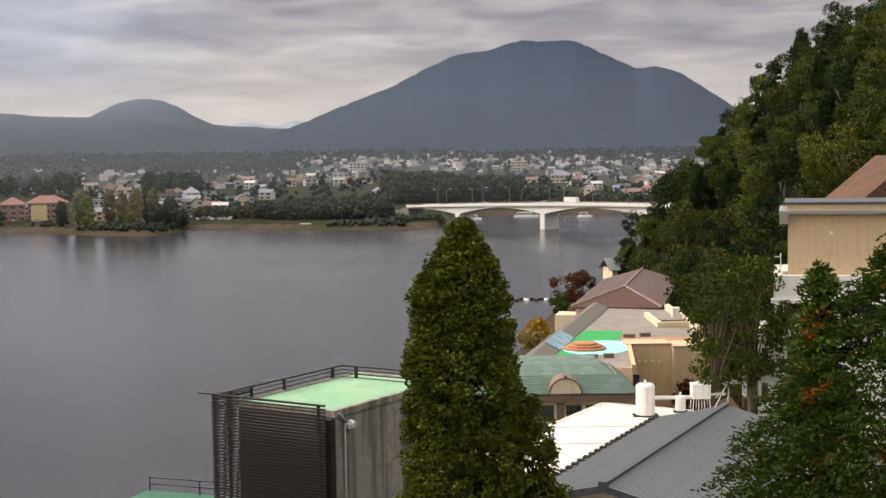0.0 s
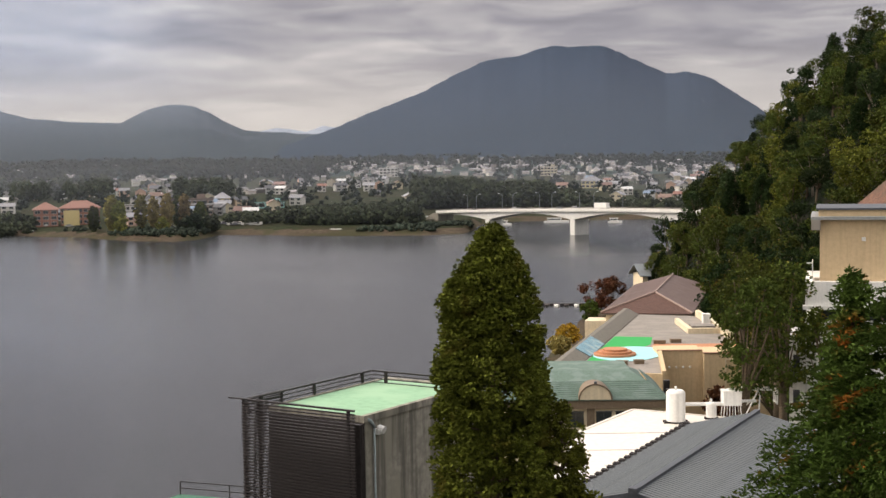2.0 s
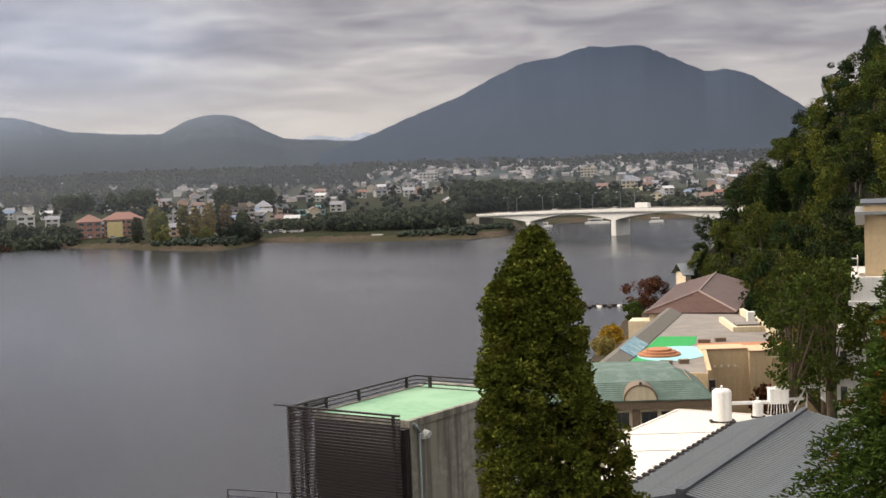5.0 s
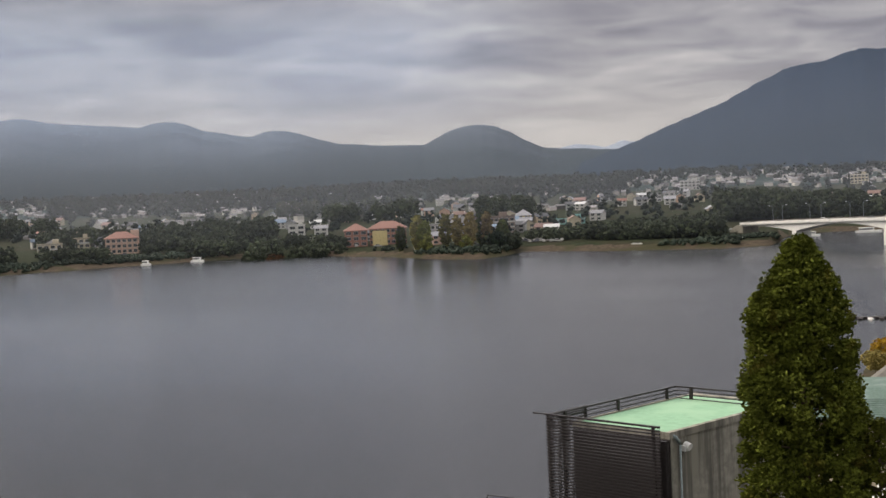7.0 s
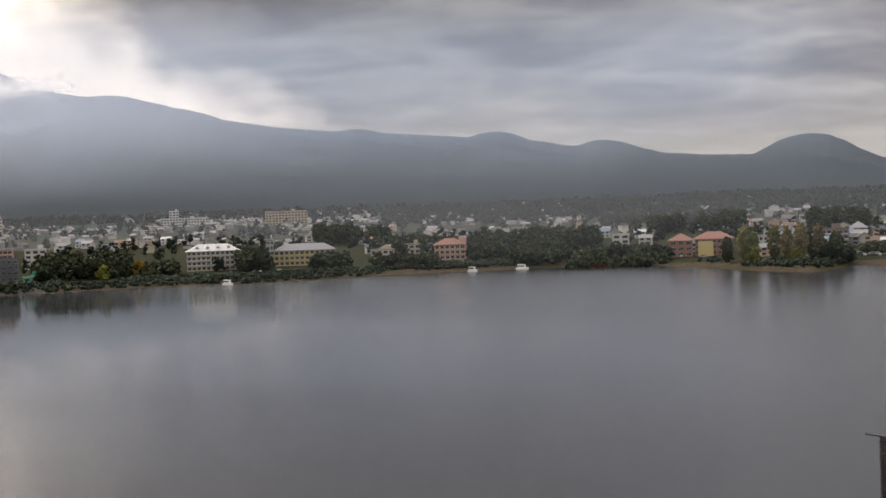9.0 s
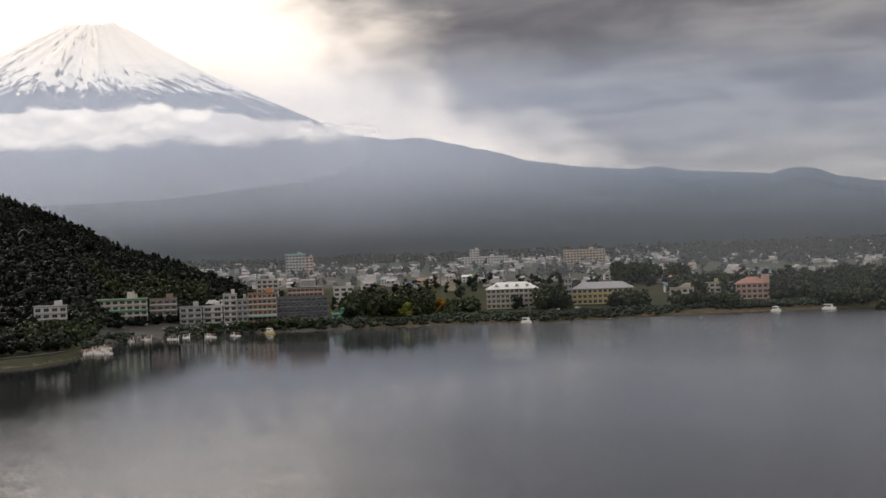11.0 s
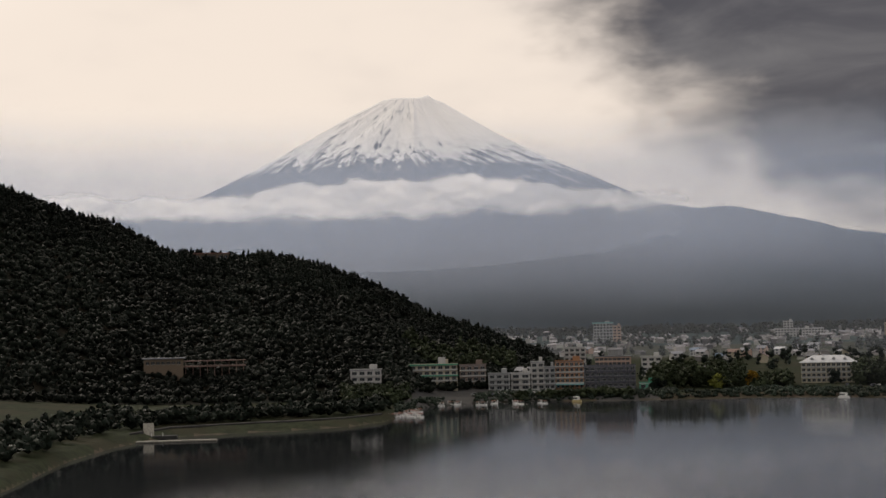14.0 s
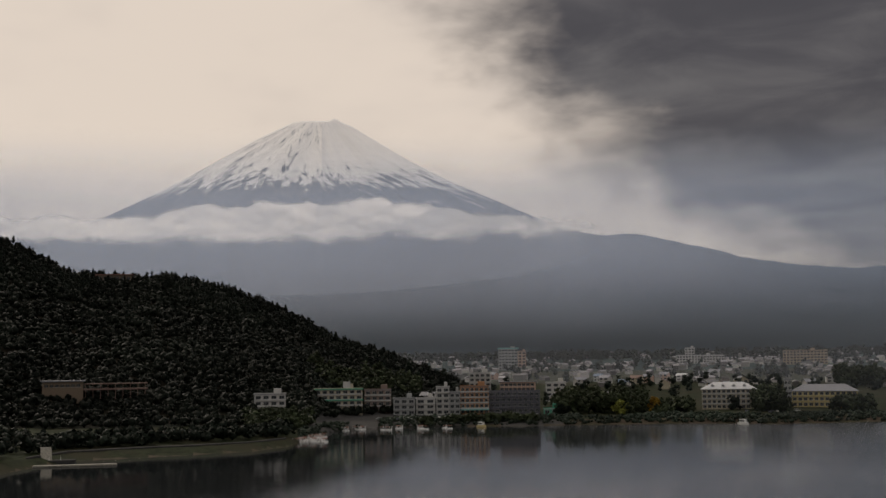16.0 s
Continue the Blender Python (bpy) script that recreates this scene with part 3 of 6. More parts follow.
def build_volcano():
    rho = np.array([0, 40, 72, 105, 162, 220, 300, 380, 460, 610, 760, 900, 1050, 1500])
    h = np.array([792, 796, 799, 790, 752, 716, 668, 624, 582, 514, 444, 364, 245, -100])
    rr = np.concatenate([np.linspace(0, 110, 12), np.linspace(120, 1500, 80)])
    th = np.linspace(0, 2 * math.pi, 241)
    T, R = np.meshgrid(th, rr, indexing="ij")
    Z = np.interp(R, rho, h)
    spine = fbm(np.cos(T) * 9 + 20, np.sin(T) * 9 + 20, 4, 4) * 26 + fbm(np.cos(T) * 25 + 60, np.sin(T) * 25 + 60, 3, 7) * 16
    Z = Z + spine * fade(R, 60, 240) * fade(R, 1400, 700) + 13 * np.exp(-((R * np.sin(T) - 46) / 20) ** 2) * fade(R, 130, 60)
    X, Y = R * np.sin(T), -R * np.cos(T)
    # a fuller shoulder on the sunlit side
    Z = Z + 24 * np.exp(-((X + 270) / 190) ** 2)
    v = np.stack([X, Y, Z], -1).reshape(-1, 3)
    n, k = len(th), len(rr)
    i, j = np.meshgrid(np.arange(n - 1), np.arange(k - 1), indexing="ij")
    f = np.stack([i * k + j, (i + 1) * k + j, (i + 1) * k + j + 1, i * k + j + 1], -1).reshape(-1, 4)
    ob = new("volcano", raw("volcano", v, f[:, ::-1], snow_material(), True))
    x, y = place(FUJI_AZ, FUJI_R)
    ob.matrix_basis = pose(x, y, 0, 0, 0, -FUJI_AZ)
    tagged(ob, "tall snow-capped volcano cone rising behind a cloud band", "mountain", kind="structure")


build_volcano()


# ---------------------------------------------------------------- haze sheets and the cloud band


def vapour(name, colour, opacity, low, high, ragged, scale, ends=None, glow=0.0, dome=None):
    """Thin vapour that lets light through, denser between two heights, with a ragged edge."""
    m = bpy.data.materials.new(name)
    m.use_nodes = True
    t = m.node_tree
    t.nodes.clear()
    k = Nodes(t)
    p = k.add("ShaderNodeNewGeometry").outputs["Position"]
    sep = k.add("ShaderNodeSeparateXYZ")
    k.link(p, sep.inputs[0])
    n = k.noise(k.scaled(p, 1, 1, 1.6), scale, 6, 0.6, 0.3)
    z = k.math("ADD", sep.outputs[2], k.math("MULTIPLY", k.math("ADD", n, -0.5), ragged))
    az = k.math("MULTIPLY", k.math("ARCTAN2", sep.outputs[0], sep.outputs[1]), 57.2958)
    rim = z
    if dome:
        side = k.math("ABSOLUTE", k.math("ADD", az, -dome[0]))
        rim = k.math("ADD", z, k.span(side, dome[1], dome[2], 0.0, dome[3]))
    a = k.math("MULTIPLY", k.span(z, *low), k.span(rim, high[1], high[0]))
    if ends:
        az = k.math("ADD", az, k.math("MULTIPLY", k.math("ADD", n, -0.5), 9.0))
        a = k.math("MULTIPLY", a, k.span(az, ends[1], ends[0]))
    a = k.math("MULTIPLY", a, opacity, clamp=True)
    d = k.add("ShaderNodeBsdfDiffuse", Color=(*colour, 1))
    tr = k.add("ShaderNodeBsdfTranslucent", Color=(*colour, 1))
    both = k.add("ShaderNodeMixShader")
    both.inputs[0].default_value = 0.65
    k.link(d.outputs[0], both.inputs[1])
    k.link(tr.outputs[0], both.inputs[2])
    body = both.outputs[0]
    # emission added to the vapour in place of sunlight scattered inside it
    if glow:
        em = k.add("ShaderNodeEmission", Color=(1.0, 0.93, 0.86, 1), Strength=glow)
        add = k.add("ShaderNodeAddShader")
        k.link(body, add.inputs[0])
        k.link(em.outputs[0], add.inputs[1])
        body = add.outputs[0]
    clear = k.add("ShaderNodeBsdfTransparent")
    mix = k.add("ShaderNodeMixShader")
    k.link(a, mix.inputs[0])
    k.link(clear.outputs[0], mix.inputs[1])
    k.link(body, mix.inputs[2])
    out = k.add("ShaderNodeOutputMaterial")
    k.link(mix.outputs[0], out.inputs[0])
    return m


def arc_sheet(name, az0, az1, r, z0, z1, mat, label, bulge=0.0, rows=2, step=1.0, seed=1, freq=0.35, octaves=5):
    az = np.arange(az0, az1 + 0.01, step)
    zz = np.linspace(z0, z1, rows)
    A, Z = np.meshgrid(np.radians(az), zz, indexing="ij")
    R = r + bulge * fbm(np.degrees(A) * freq, Z * 0.012, octaves, seed)
    v = np.stack([R * np.sin(A), R * np.cos(A), Z], -1).reshape(-1, 3)
    n, k = len(az), rows
    i, j = np.meshgrid(np.arange(n - 1), np.arange(k - 1), indexing="ij")
    f = np.stack([i * k + j, (i + 1) * k + j, (i + 1) * k + j + 1, i * k + j + 1], -1).reshape(-1, 4)
    return tagged(new(name, raw(name, v, f, mat, True)), label, "cloud", kind="structure")


# curved see-through sheets added in place of haze in the air
AIR_HAZE = vapour("air_haze", (0.56, 0.72, 1.0), 0.125, (50, 250), (300, 440), 80, 0.0018, (-20, -6))
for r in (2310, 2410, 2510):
    arc_sheet("mist", -92, 24, r, -20, 760, AIR_HAZE, "curved sheet standing in for air haze between the lake and the mountains", 120, 16, 0.3, r, 0.12, 2)
# extra sheets added on the sun's side to brighten the slopes behind
SUN_HAZE = vapour("sun_haze", (0.80, 0.84, 0.94), 0.23, (50, 245), (300, 440), 80, 0.0018, (-44, -29))
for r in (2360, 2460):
    arc_sheet("mist", -92, -16, r, -20, 760, SUN_HAZE, "curved sheet standing in for sun-bright haze over the volcano's lower slopes", 120, 16, 0.3, r, 0.12, 2)
# part of this band's brightness is added emission, not light falling on it
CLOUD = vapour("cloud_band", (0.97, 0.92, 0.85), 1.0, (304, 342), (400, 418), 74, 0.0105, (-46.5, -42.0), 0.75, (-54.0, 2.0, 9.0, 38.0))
# one more sheet stands in for air haze before the town
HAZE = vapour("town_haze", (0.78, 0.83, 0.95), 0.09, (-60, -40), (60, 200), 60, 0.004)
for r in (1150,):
    arc_sheet("mist", -58, 24, r, -10, 300, HAZE, "curved sheet standing in for thin haze over the far town", 0, 10, 0.5, r)
# faint sheet added over the lake to lift the far shore's dark tones
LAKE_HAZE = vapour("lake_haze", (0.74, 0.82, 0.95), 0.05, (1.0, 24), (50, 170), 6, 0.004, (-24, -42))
arc_sheet("mist", -48, 24, 628, 0.3, 200, LAKE_HAZE, "curved sheet standing in for thin haze over the lake before the far shore", 0, 12, 0.5, 4)
arc_sheet("cloud_band", -84, -38, 3200, 260, 480, CLOUD, "white cloud band with added glow wrapped round the volcano's shoulder", 160, 40, 0.15, 6)

# ---------------------------------------------------------------- the slatted tower below the balcony


def slatted_tower():
    top = 27.23
    base = 13.0
    t = thing("plant_tower", pose(-7.33, 42.19, 0, 0, 0, -32), "concrete rooftop tower with a green roof and dark slatted screen", "building")
    b = Shape().box(0.2, 1.2, base, 3.9, 7.6, top - 0.05)
    part("wall", b, CONCRETE, t)
    g = Shape()
    g.slab([(0.2, 1.2, top + 0.01), (3.76, 1.2, top + 0.01), (3.76, 7.45, top + 0.01), (0.2, 7.45, top + 0.01)], 0.1)
    part("roof", g, GREEN_COAT, t, "faded green roof coating")
    rim = Shape()
    for x0, y0, x1, y1 in ((0.1, 1.1, 3.95, 1.19), (3.77, 1.19, 3.95, 7.7), (0.1, 7.46, 3.77, 7.7), (0.1, 1.19, 0.19, 7.46)):
        rim.box(x0, y0, top - 0.16, x1, y1, top + 0.05)
    part("parapet", rim, CONCRETE, t, "stained concrete rim")
    part("backing", Shape().box(0.2, 1.02, base, 3.96, 1.09, top - 0.17), DARK_METAL, t)
    part("corner_panel", Shape().box(4.12, 0.30, base, 4.38, 0.42, top - 0.05), DARK_METAL, t)
    slat = recalc(Shape().box(0, -0.03, 0, 4.42, 0.03, 0.04).mesh("slat", DARK_METAL))
    side = recalc(Shape().box(-0.03, -0.03, 0, 0.03, 1.9, 0.035).mesh("slat", DARK_METAL))
    for i in range(74):
        z = top + 0.40 - 0.098 * i
        part("slat", slat, None, t, m=pose(0, 0, z))
        part("slat", side, None, t, m=pose(0, 0, z))
    for x, y in ((0.0, 0.08), (0.62, 0.08), (4.12, 0.08), (0.0, 1.9)):
        part("screen_post", Shape().box(x - 0.04, y - 0.04, base, x + 0.04, y + 0.04, top + 0.44), DARK_METAL, t)
    part("top_bar", Shape().box(-0.55, -0.05, top + 0.42, 4.42, 0.03, top + 0.46), DARK_METAL, t)
    ys = (0.75, 3.45, 6.15)
    for y in ys:
        part("rail_post", Shape().box(0.10, y - 0.06, top - 0.5, 0.16, y + 0.06, top + 0.44), DARK_METAL, t)
    for x in (0.75, 3.3):
        part("rail_post", Shape().box(x - 0.06, 6.68, top - 0.2, x + 0.06, 6.74, top + 0.44), DARK_METAL, t)
    for z in (0.44, 0.30, 0.16, 0.03):
        h = 0.05 if z > 0.4 else 0.03
        part("rail", Shape().box(0.08, 0.0, top + z - h, 0.14, 6.76, top + z), DARK_METAL, t)
        part("rail", Shape().box(0.14, 6.70, top + z - h, 3.95, 6.76, top + z), DARK_METAL, t)
    pipe = Shape()
    pipe.tube((4.0, 1.55, base), (4.0, 1.55, top - 0.35), 0.034)
    pipe.tube((4.0, 1.55, top - 0.35), (4.0, 1.35, top - 0.12), 0.055)
    pipe.tube((4.0, 1.35, top - 0.12), (3.85, 1.3, top - 0.05), 0.06)
    part("drain_pipe", pipe, material("pale_pipe", (0.22, 0.26, 0.26), 0.5, vary=0.15), t, "pale blue-grey drain pipe", smooth=True)
    hood = Shape()
    hood.box(3.9, 1.72, top - 0.62, 4.04, 1.98, top - 0.44)
    hood.tube((3.92, 1.9, top - 0.44), (4.12, 1.9, top - 0.50), 0.11, 0.12, 14)
    part("vent_hood", hood, WHITE_PAINT, t, "white metal vent hood")


slatted_tower()


def low_annex():
    t = thing("annex", pose(-14.0, 72.5, 0, 0, 0, -20), "low annex with a green roof and thin railing", "building")
    part("wall", Shape().box(-5, -4, 3, 5, 4, 15.5), CONCRETE, t)
    part("roof", Shape().box(-5.2, -4.2, 15.5, 5.2, 4.2, 15.8), material("dark_green_roof", (0.03, 0.12, 0.07), 0.6, vary=0.2), t, "dark green roof")
    for x in (-5, -1.7, 1.7, 5):
        part("rail_post", Shape().box(x - 0.03, 4.0, 15.8, x + 0.03, 4.06, 16.6), DARK_METAL, t)
    for z in (16.2, 16.58):
        part("rail", Shape().box(-5, 4.0, z, 5, 4.05, z + 0.05), DARK_METAL, t)


low_annex()

# ---------------------------------------------------------------- roofs beside the lake


def ribbed_roof_house():
    ang = -math.degrees(math.atan2(9.17, 18.34))
    t = thing("gabled_building", pose(7.1, 60.59, 0, 0, 0, ang), "building with a blue-grey ribbed metal gable roof", "building")
    L, wl, wr, zr, zl, zq = 21.4, 4.3, 9.0, 20.0, 18.95, 17.9
    walls = Shape()
    walls.poly([(-wl + 0.5, 0.35, 8), (wr - 0.5, 0.35, 8), (wr - 0.5, 0.35, zq - 0.1), (0, 0.35, zr - 0.3), (-wl + 0.5, 0.35, zl - 0.1)])
    walls.poly([(-wl + 0.5, L - 0.4, 8), (wr - 0.5, L - 0.4, 8), (wr - 0.5, L - 0.4, zq - 0.1), (0, L - 0.4, zr - 0.3), (-wl + 0.5, L - 0.4, zl - 0.1)])
    walls.poly([(-wl + 0.5, 0.35, 8), (-wl + 0.5, L - 0.4, 8), (-wl + 0.5, L - 0.4, zl - 0.1), (-wl + 0.5, 0.35, zl - 0.1)])
    walls.poly([(wr - 0.5, 0.35, 8), (wr - 0.5, L - 0.4, 8), (wr - 0.5, L - 0.4, zq - 0.1), (wr - 0.5, 0.35, zq - 0.1)])
    part("wall", walls, CREAM, t)
    r1 = part("roof", Shape().slab([(0, 0, zr), (0, L, zr), (-wl, L, zl), (-wl, 0, zl)], 0.14), SLATE, t, "blue-grey ribbed metal sheet")
    r2 = part("roof", Shape().slab([(0, 0, zr), (wr, 0, zq), (wr, L, zq), (0, L, zr)], 0.14), SLATE, t, "blue-grey ribbed metal sheet")
    def rib(w, dz):
        s = Shape()
        s.slab([(0, -0.035, 0.055), (0, 0.035, 0.055), (w, 0.035, dz + 0.055), (w, -0.035, dz + 0.055)], 0.055)
        return recalc(s.mesh("rib", SLATE))
    left, right = rib(-wl, zl - zr), rib(wr, zq - zr)
    for i in range(1, 70):
        y = L * i / 70
        part("rib", left, None, r1, m=pose(0, y, zr))
        part("rib", right, None, r2, m=pose(0, y, zr))
    cap = Shape()
    cap.box(-0.16, -0.1, zr - 0.04, 0.16, L + 0.1, zr + 0.14)
    cap.box(-0.2, -0.14, zr - 0.1, 0.2, 0.3, zr + 0.2)
    part("ridge_cap", cap, SLATE_TRIM, t, "dark ridge cap")
    fas = Shape()
    fas.slab([(0, -0.06, zr + 0.02), (0, 0.06, zr + 0.02), (-wl, 0.06, zl + 0.02), (-wl, -0.06, zl + 0.02)], 0.34)
    fas.slab([(0, -0.06, zr + 0.02), (wr, -0.06, zq + 0.02), (wr, 0.06, zq + 0.02), (0, 0.06, zr + 0.02)], 0.34)
    part("fascia", fas, SLATE_TRIM, t, "dark fascia board")
    guard = Shape()
    guard.tube((-0.16, 0, 0), (0.16, 0, 0.02), 0.13, 0.11, 8)
    guard.box(-0.2, -0.18, -0.02, 0.05, 0.18, 0.07)
    me = recalc(guard.mesh("snow_guard", DARK_METAL))
    for i in range(25):
        part("snow_guard", me, None, r1, m=pose(-wl + 0.16, 0.5 + i * 0.85, zl + 0.12))


ribbed_roof_house()


def white_roof_building():
    t = thing("flat_roofed_building", pose(0, 0, 0), "low building with a bright white membrane roof", "building")
    pts = [(4.4, 81.5), (7.7, 99), (12.6, 107.6), (20.2, 103.2), (25, 97), (16, 80)]
    part("wall", Shape().prism([(x + (12 - x) * 0.02, y + (95 - y) * 0.02) for x, y in pts], 3, 14.8), CREAM, t)
    s = Shape().slab([(x, y, 15.06) for x, y in pts], 0.3)
    part("roof", s, WHITE_ROOF, t, "white roof membrane with welded seams")
    for k, y in enumerate((86.5, 91, 96.5)):
        part("seam", Shape().box(6.2 + k * 0.9, y, 15.05, 18, y + 0.07, 15.085), ROOF_GREY, t, m=pose(0, 1.5, 0, 0, 0, -1.5 + 1.2 * k))
    for i, (a, b) in enumerate(zip(pts, pts[1:] + pts[:1])):
        d = Vector((b[0] - a[0], b[1] - a[1], 0))
        n = d.length
        m = Matrix.Translation((*a, 0)) @ Matrix.Rotation(math.atan2(d.y, d.x), 4, "Z")
        part("roof_edge", Shape().box(0, -0.12, 14.75, n, 0.12, 15.12), WHITE_ROOF, t, m=m)


white_roof_building()


def water_tank(x, y, z, r, h, label):
    t = thing("water_tank", pose(x, y, z), label, "tank", "rooftop tanks")
    s = Shape()
    s.tube((0, 0, 0.12), (0, 0, h * 0.94), r, r, 28)
    s.tube((0, 0, h * 0.94), (0, 0, h), r, r * 0.8, 28)
    part("body", s, WHITE_PAINT, t)
    bands = Shape()
    for k in (0.2, 0.5, 0.8):
        bands.tube((0, 0, h * k), (0, 0, h * k + 0.04), r * 1.015, r * 1.015, 28)
    part("band", bands, WHITE_PAINT, t)
    part("base_frame", Shape().box(-r * 1.3, -r * 0.5, -0.05, r * 1.3, -r * 0.3, 0.12).box(-r * 1.3, r * 0.3, -0.05, r * 1.3, r * 0.5, 0.12), DARK_METAL, t)
    part("vent_cap", Shape().tube((0, 0, h), (0, 0, h + 0.28), 0.07, 0.10, 10), WHITE_PAINT, t)
    for sx in (-0.12, 0.12):
        part("ladder_rail", Shape().box(sx - 0.015, -r - 0.1, 0.1, sx + 0.015, -r - 0.07, h), WHITE_PAINT, t)


water_tank(15.2, 102.0, 15.1, 0.72, 2.45, "tall white cylindrical water tank with a hooped shell")
water_tank(18.1, 103.3, 15.1, 0.40, 1.25, "small white cylindrical tank beside the pipe")


def box_tank():
    t = thing("box_tank", pose(19.8, 104.2, 15.05), "white panelled box tank raised on thin legs", "tank", "rooftop tanks")
    b = Shape()
    b.box(-0.7, -0.6, 0.95, 0.7, 0.6, 2.1)
    b.box(-0.74, -0.64, 1.98, 0.74, 0.64, 2.08)
    b.box(-0.25, -0.2, 2.1, 0.25, 0.2, 2.22)
    part("body", b, WHITE_PAINT, t)
    for x in (-0.6, -0.2, 0.2, 0.6):
        for y in (-0.5, 0.5):
            part("leg", Shape().tube((x * 1.15, y * 1.1, 0), (x, y, 0.97), 0.04, n=6), WHITE_PAINT, t)
    part("pipe", Shape().tube((-4.0, -1.6, 1.3), (-0.7, -0.2, 1.05), 0.14, n=10).tube((0.7, 0, 1.2), (2.0, 0.6, 1.1), 0.12, n=10), WHITE_PAINT, t)


box_tank()


def pipe_frame():
    t = thing("pipe_rack", pose(22.0, 105.6, 15.0), "white steel pipe rack with slanting struts", "frame")
    part("strut", Shape().tube((-0.9, -0.5, 0), (0.2, 0, 1.9), 0.06, n=6), WHITE_PAINT, t)
    part("strut", Shape().tube((0.1, -0.5, 0), (0.35, 0, 2.0), 0.06, n=6), WHITE_PAINT, t)
    part("strut", Shape().tube((-1.3, 0, 0.2), (-0.2, 0, 1.2), 0.05, n=6), WHITE_PAINT, t)
    for y in (-0.5, 0.1, 0.7):
        part("beam", Shape().box(-1.0, y - 0.05, 1.9, 1.6, y + 0.05, 2.0), WHITE_PAINT, t)
        part("post", Shape().box(1.5, y - 0.04, 0.8, 1.6, y + 0.04, 2.0), WHITE_PAINT, t)
    part("beam", Shape().box(1.5, -0.5, 0.85, 1.6, 0.7, 0.95), WHITE_PAINT, t)
    part("crossbar", Shape().box(-1.0, -0.5, 2.0, -0.9, 0.7, 2.06).box(0.3, -0.5, 2.0, 0.4, 0.7, 2.06), WHITE_PAINT, t)


pipe_frame()


def green_roof_building():
    t = thing("green_roofed_hotel_wing", pose(0, 129.6, 0), "cream hotel wing with a green hipped metal roof and arched dormer", "building")
    part("wall", Shape().box(3.0, 0.5, 3, 18.2, 14, 11.2), CREAM, t)
    part("fascia", Shape().box(2.6, 0.0, 11.1, 18.7, 0.5, 11.75), BROWN_TRIM, t, "brown fascia")
    part("fascia", Shape().box(2.6, 0.08, 11.75, 18.6, 0.5, 11.98), BROWN_TRIM, t)
    lower = [(2.6, -0.05, 12.0), (18.7, -0.05, 12.0), (17.0, 2.6, 13.4), (2.6, 2.6, 13.4)]
    roof = part("roof", Shape().slab(lower, 0.12).slab([(18.7, -0.05, 12.0), (18.7, 12, 12.0), (17.0, 10, 13.4), (17.0, 2.6, 13.4)], 0.12), GREEN_ROOF, t, "green metal shingle roof")
    part("upper_roof", Shape().slab([(2.6, 2.7, 13.36), (16.8, 2.7, 13.36), (15.6, 5.2, 14.0), (2.6, 5.2, 14.0)], 0.12).slab([(16.8, 2.7, 13.36), (16.8, 9.5, 13.36), (15.6, 8.0, 14.0), (15.6, 5.2, 14.0)], 0.12).slab([(2.6, 5.2, 14.0), (15.6, 5.2, 14.0), (15.6, 12, 14.0), (2.6, 12, 14.0)], 0.12), GREEN_ROOF, t)
    for i in range(9):
        f = (i + 0.5) / 9
        course = Shape().box(2.6, -0.02, 0, 18.6 - 1.7 * f, 0.05, 0.03)
        part("shingle_course", course, GREEN_ROOF, roof, m=pose(0, -0.05 + 2.65 * f, 12.0 + 1.4 * f))
    arch = Shape()
    n = 18
    front = [(11.6 + 1.5 * math.cos(math.pi * i / n), -0.16, 12.0 + 1.42 * math.sin(math.pi * i / n)) for i in range(n + 1)]
    back = [(x, 2.2, z) for x, _, z in front]
    arch.poly(front)
    for i in range(n):
        arch.poly([front[i], front[i + 1], back[i + 1], back[i]])
    part("dormer", arch, CREAM, t, "cream arched dormer")
    hood = Shape()
    for i in range(n):
        a, b = math.pi * i / n, math.pi * (i + 1) / n
        ps = [(11.6 + r * math.cos(q), y, 12.0 + r * 0.95 * math.sin(q)) for r, q, y in ((1.5, a, -0.24), (1.64, a, -0.24), (1.64, b, -0.24), (1.5, b, -0.24))]
        qs = [(x, 2.4, z) for x, _, z in ps]
        hood.poly(ps)
        hood.poly([ps[1], qs[1], qs[2], ps[2]])
    part("dormer_hood", hood, BROWN_TRIM, t)
    part("finial", Shape().box(11.5, -0.2, 13.4, 11.75, 0.3, 13.75), SLATE_TRIM, t)
    for x in (10.8,):
        part("pilaster", Shape().box(x, 0.3, 3, x + 0.75, 0.5, 11.1), BROWN_TRIM, t)
    for x in (9.0, 11.7, 13.6, 16.2):
        w = part("window", Shape().box(x, 0.42, 9.3, x + 1.5, 0.55, 10.7), GLASS, t)
        part("window_frame", Shape().box(x - 0.06, 0.40, 10.7, x + 1.56, 0.5, 10.78).box(x - 0.06, 0.40, 9.22, x + 1.56, 0.5, 9.3).box(x + 0.72, 0.40, 9.3, x + 0.78, 0.5, 10.7), SLATE_TRIM, w)
    unit = Shape()
    rng = random.Random(4)
    for i in range(7):
        x, y = 17.4 + rng.random() * 2.2, 4 + rng.random() * 6
        unit.box(x, y, 11.0, x + 0.6, y + 0.5, 11.9 + rng.random() * 0.5)
    part("vent_units", unit, DARK_METAL, t, "dark ventilation boxes")


green_roof_building()


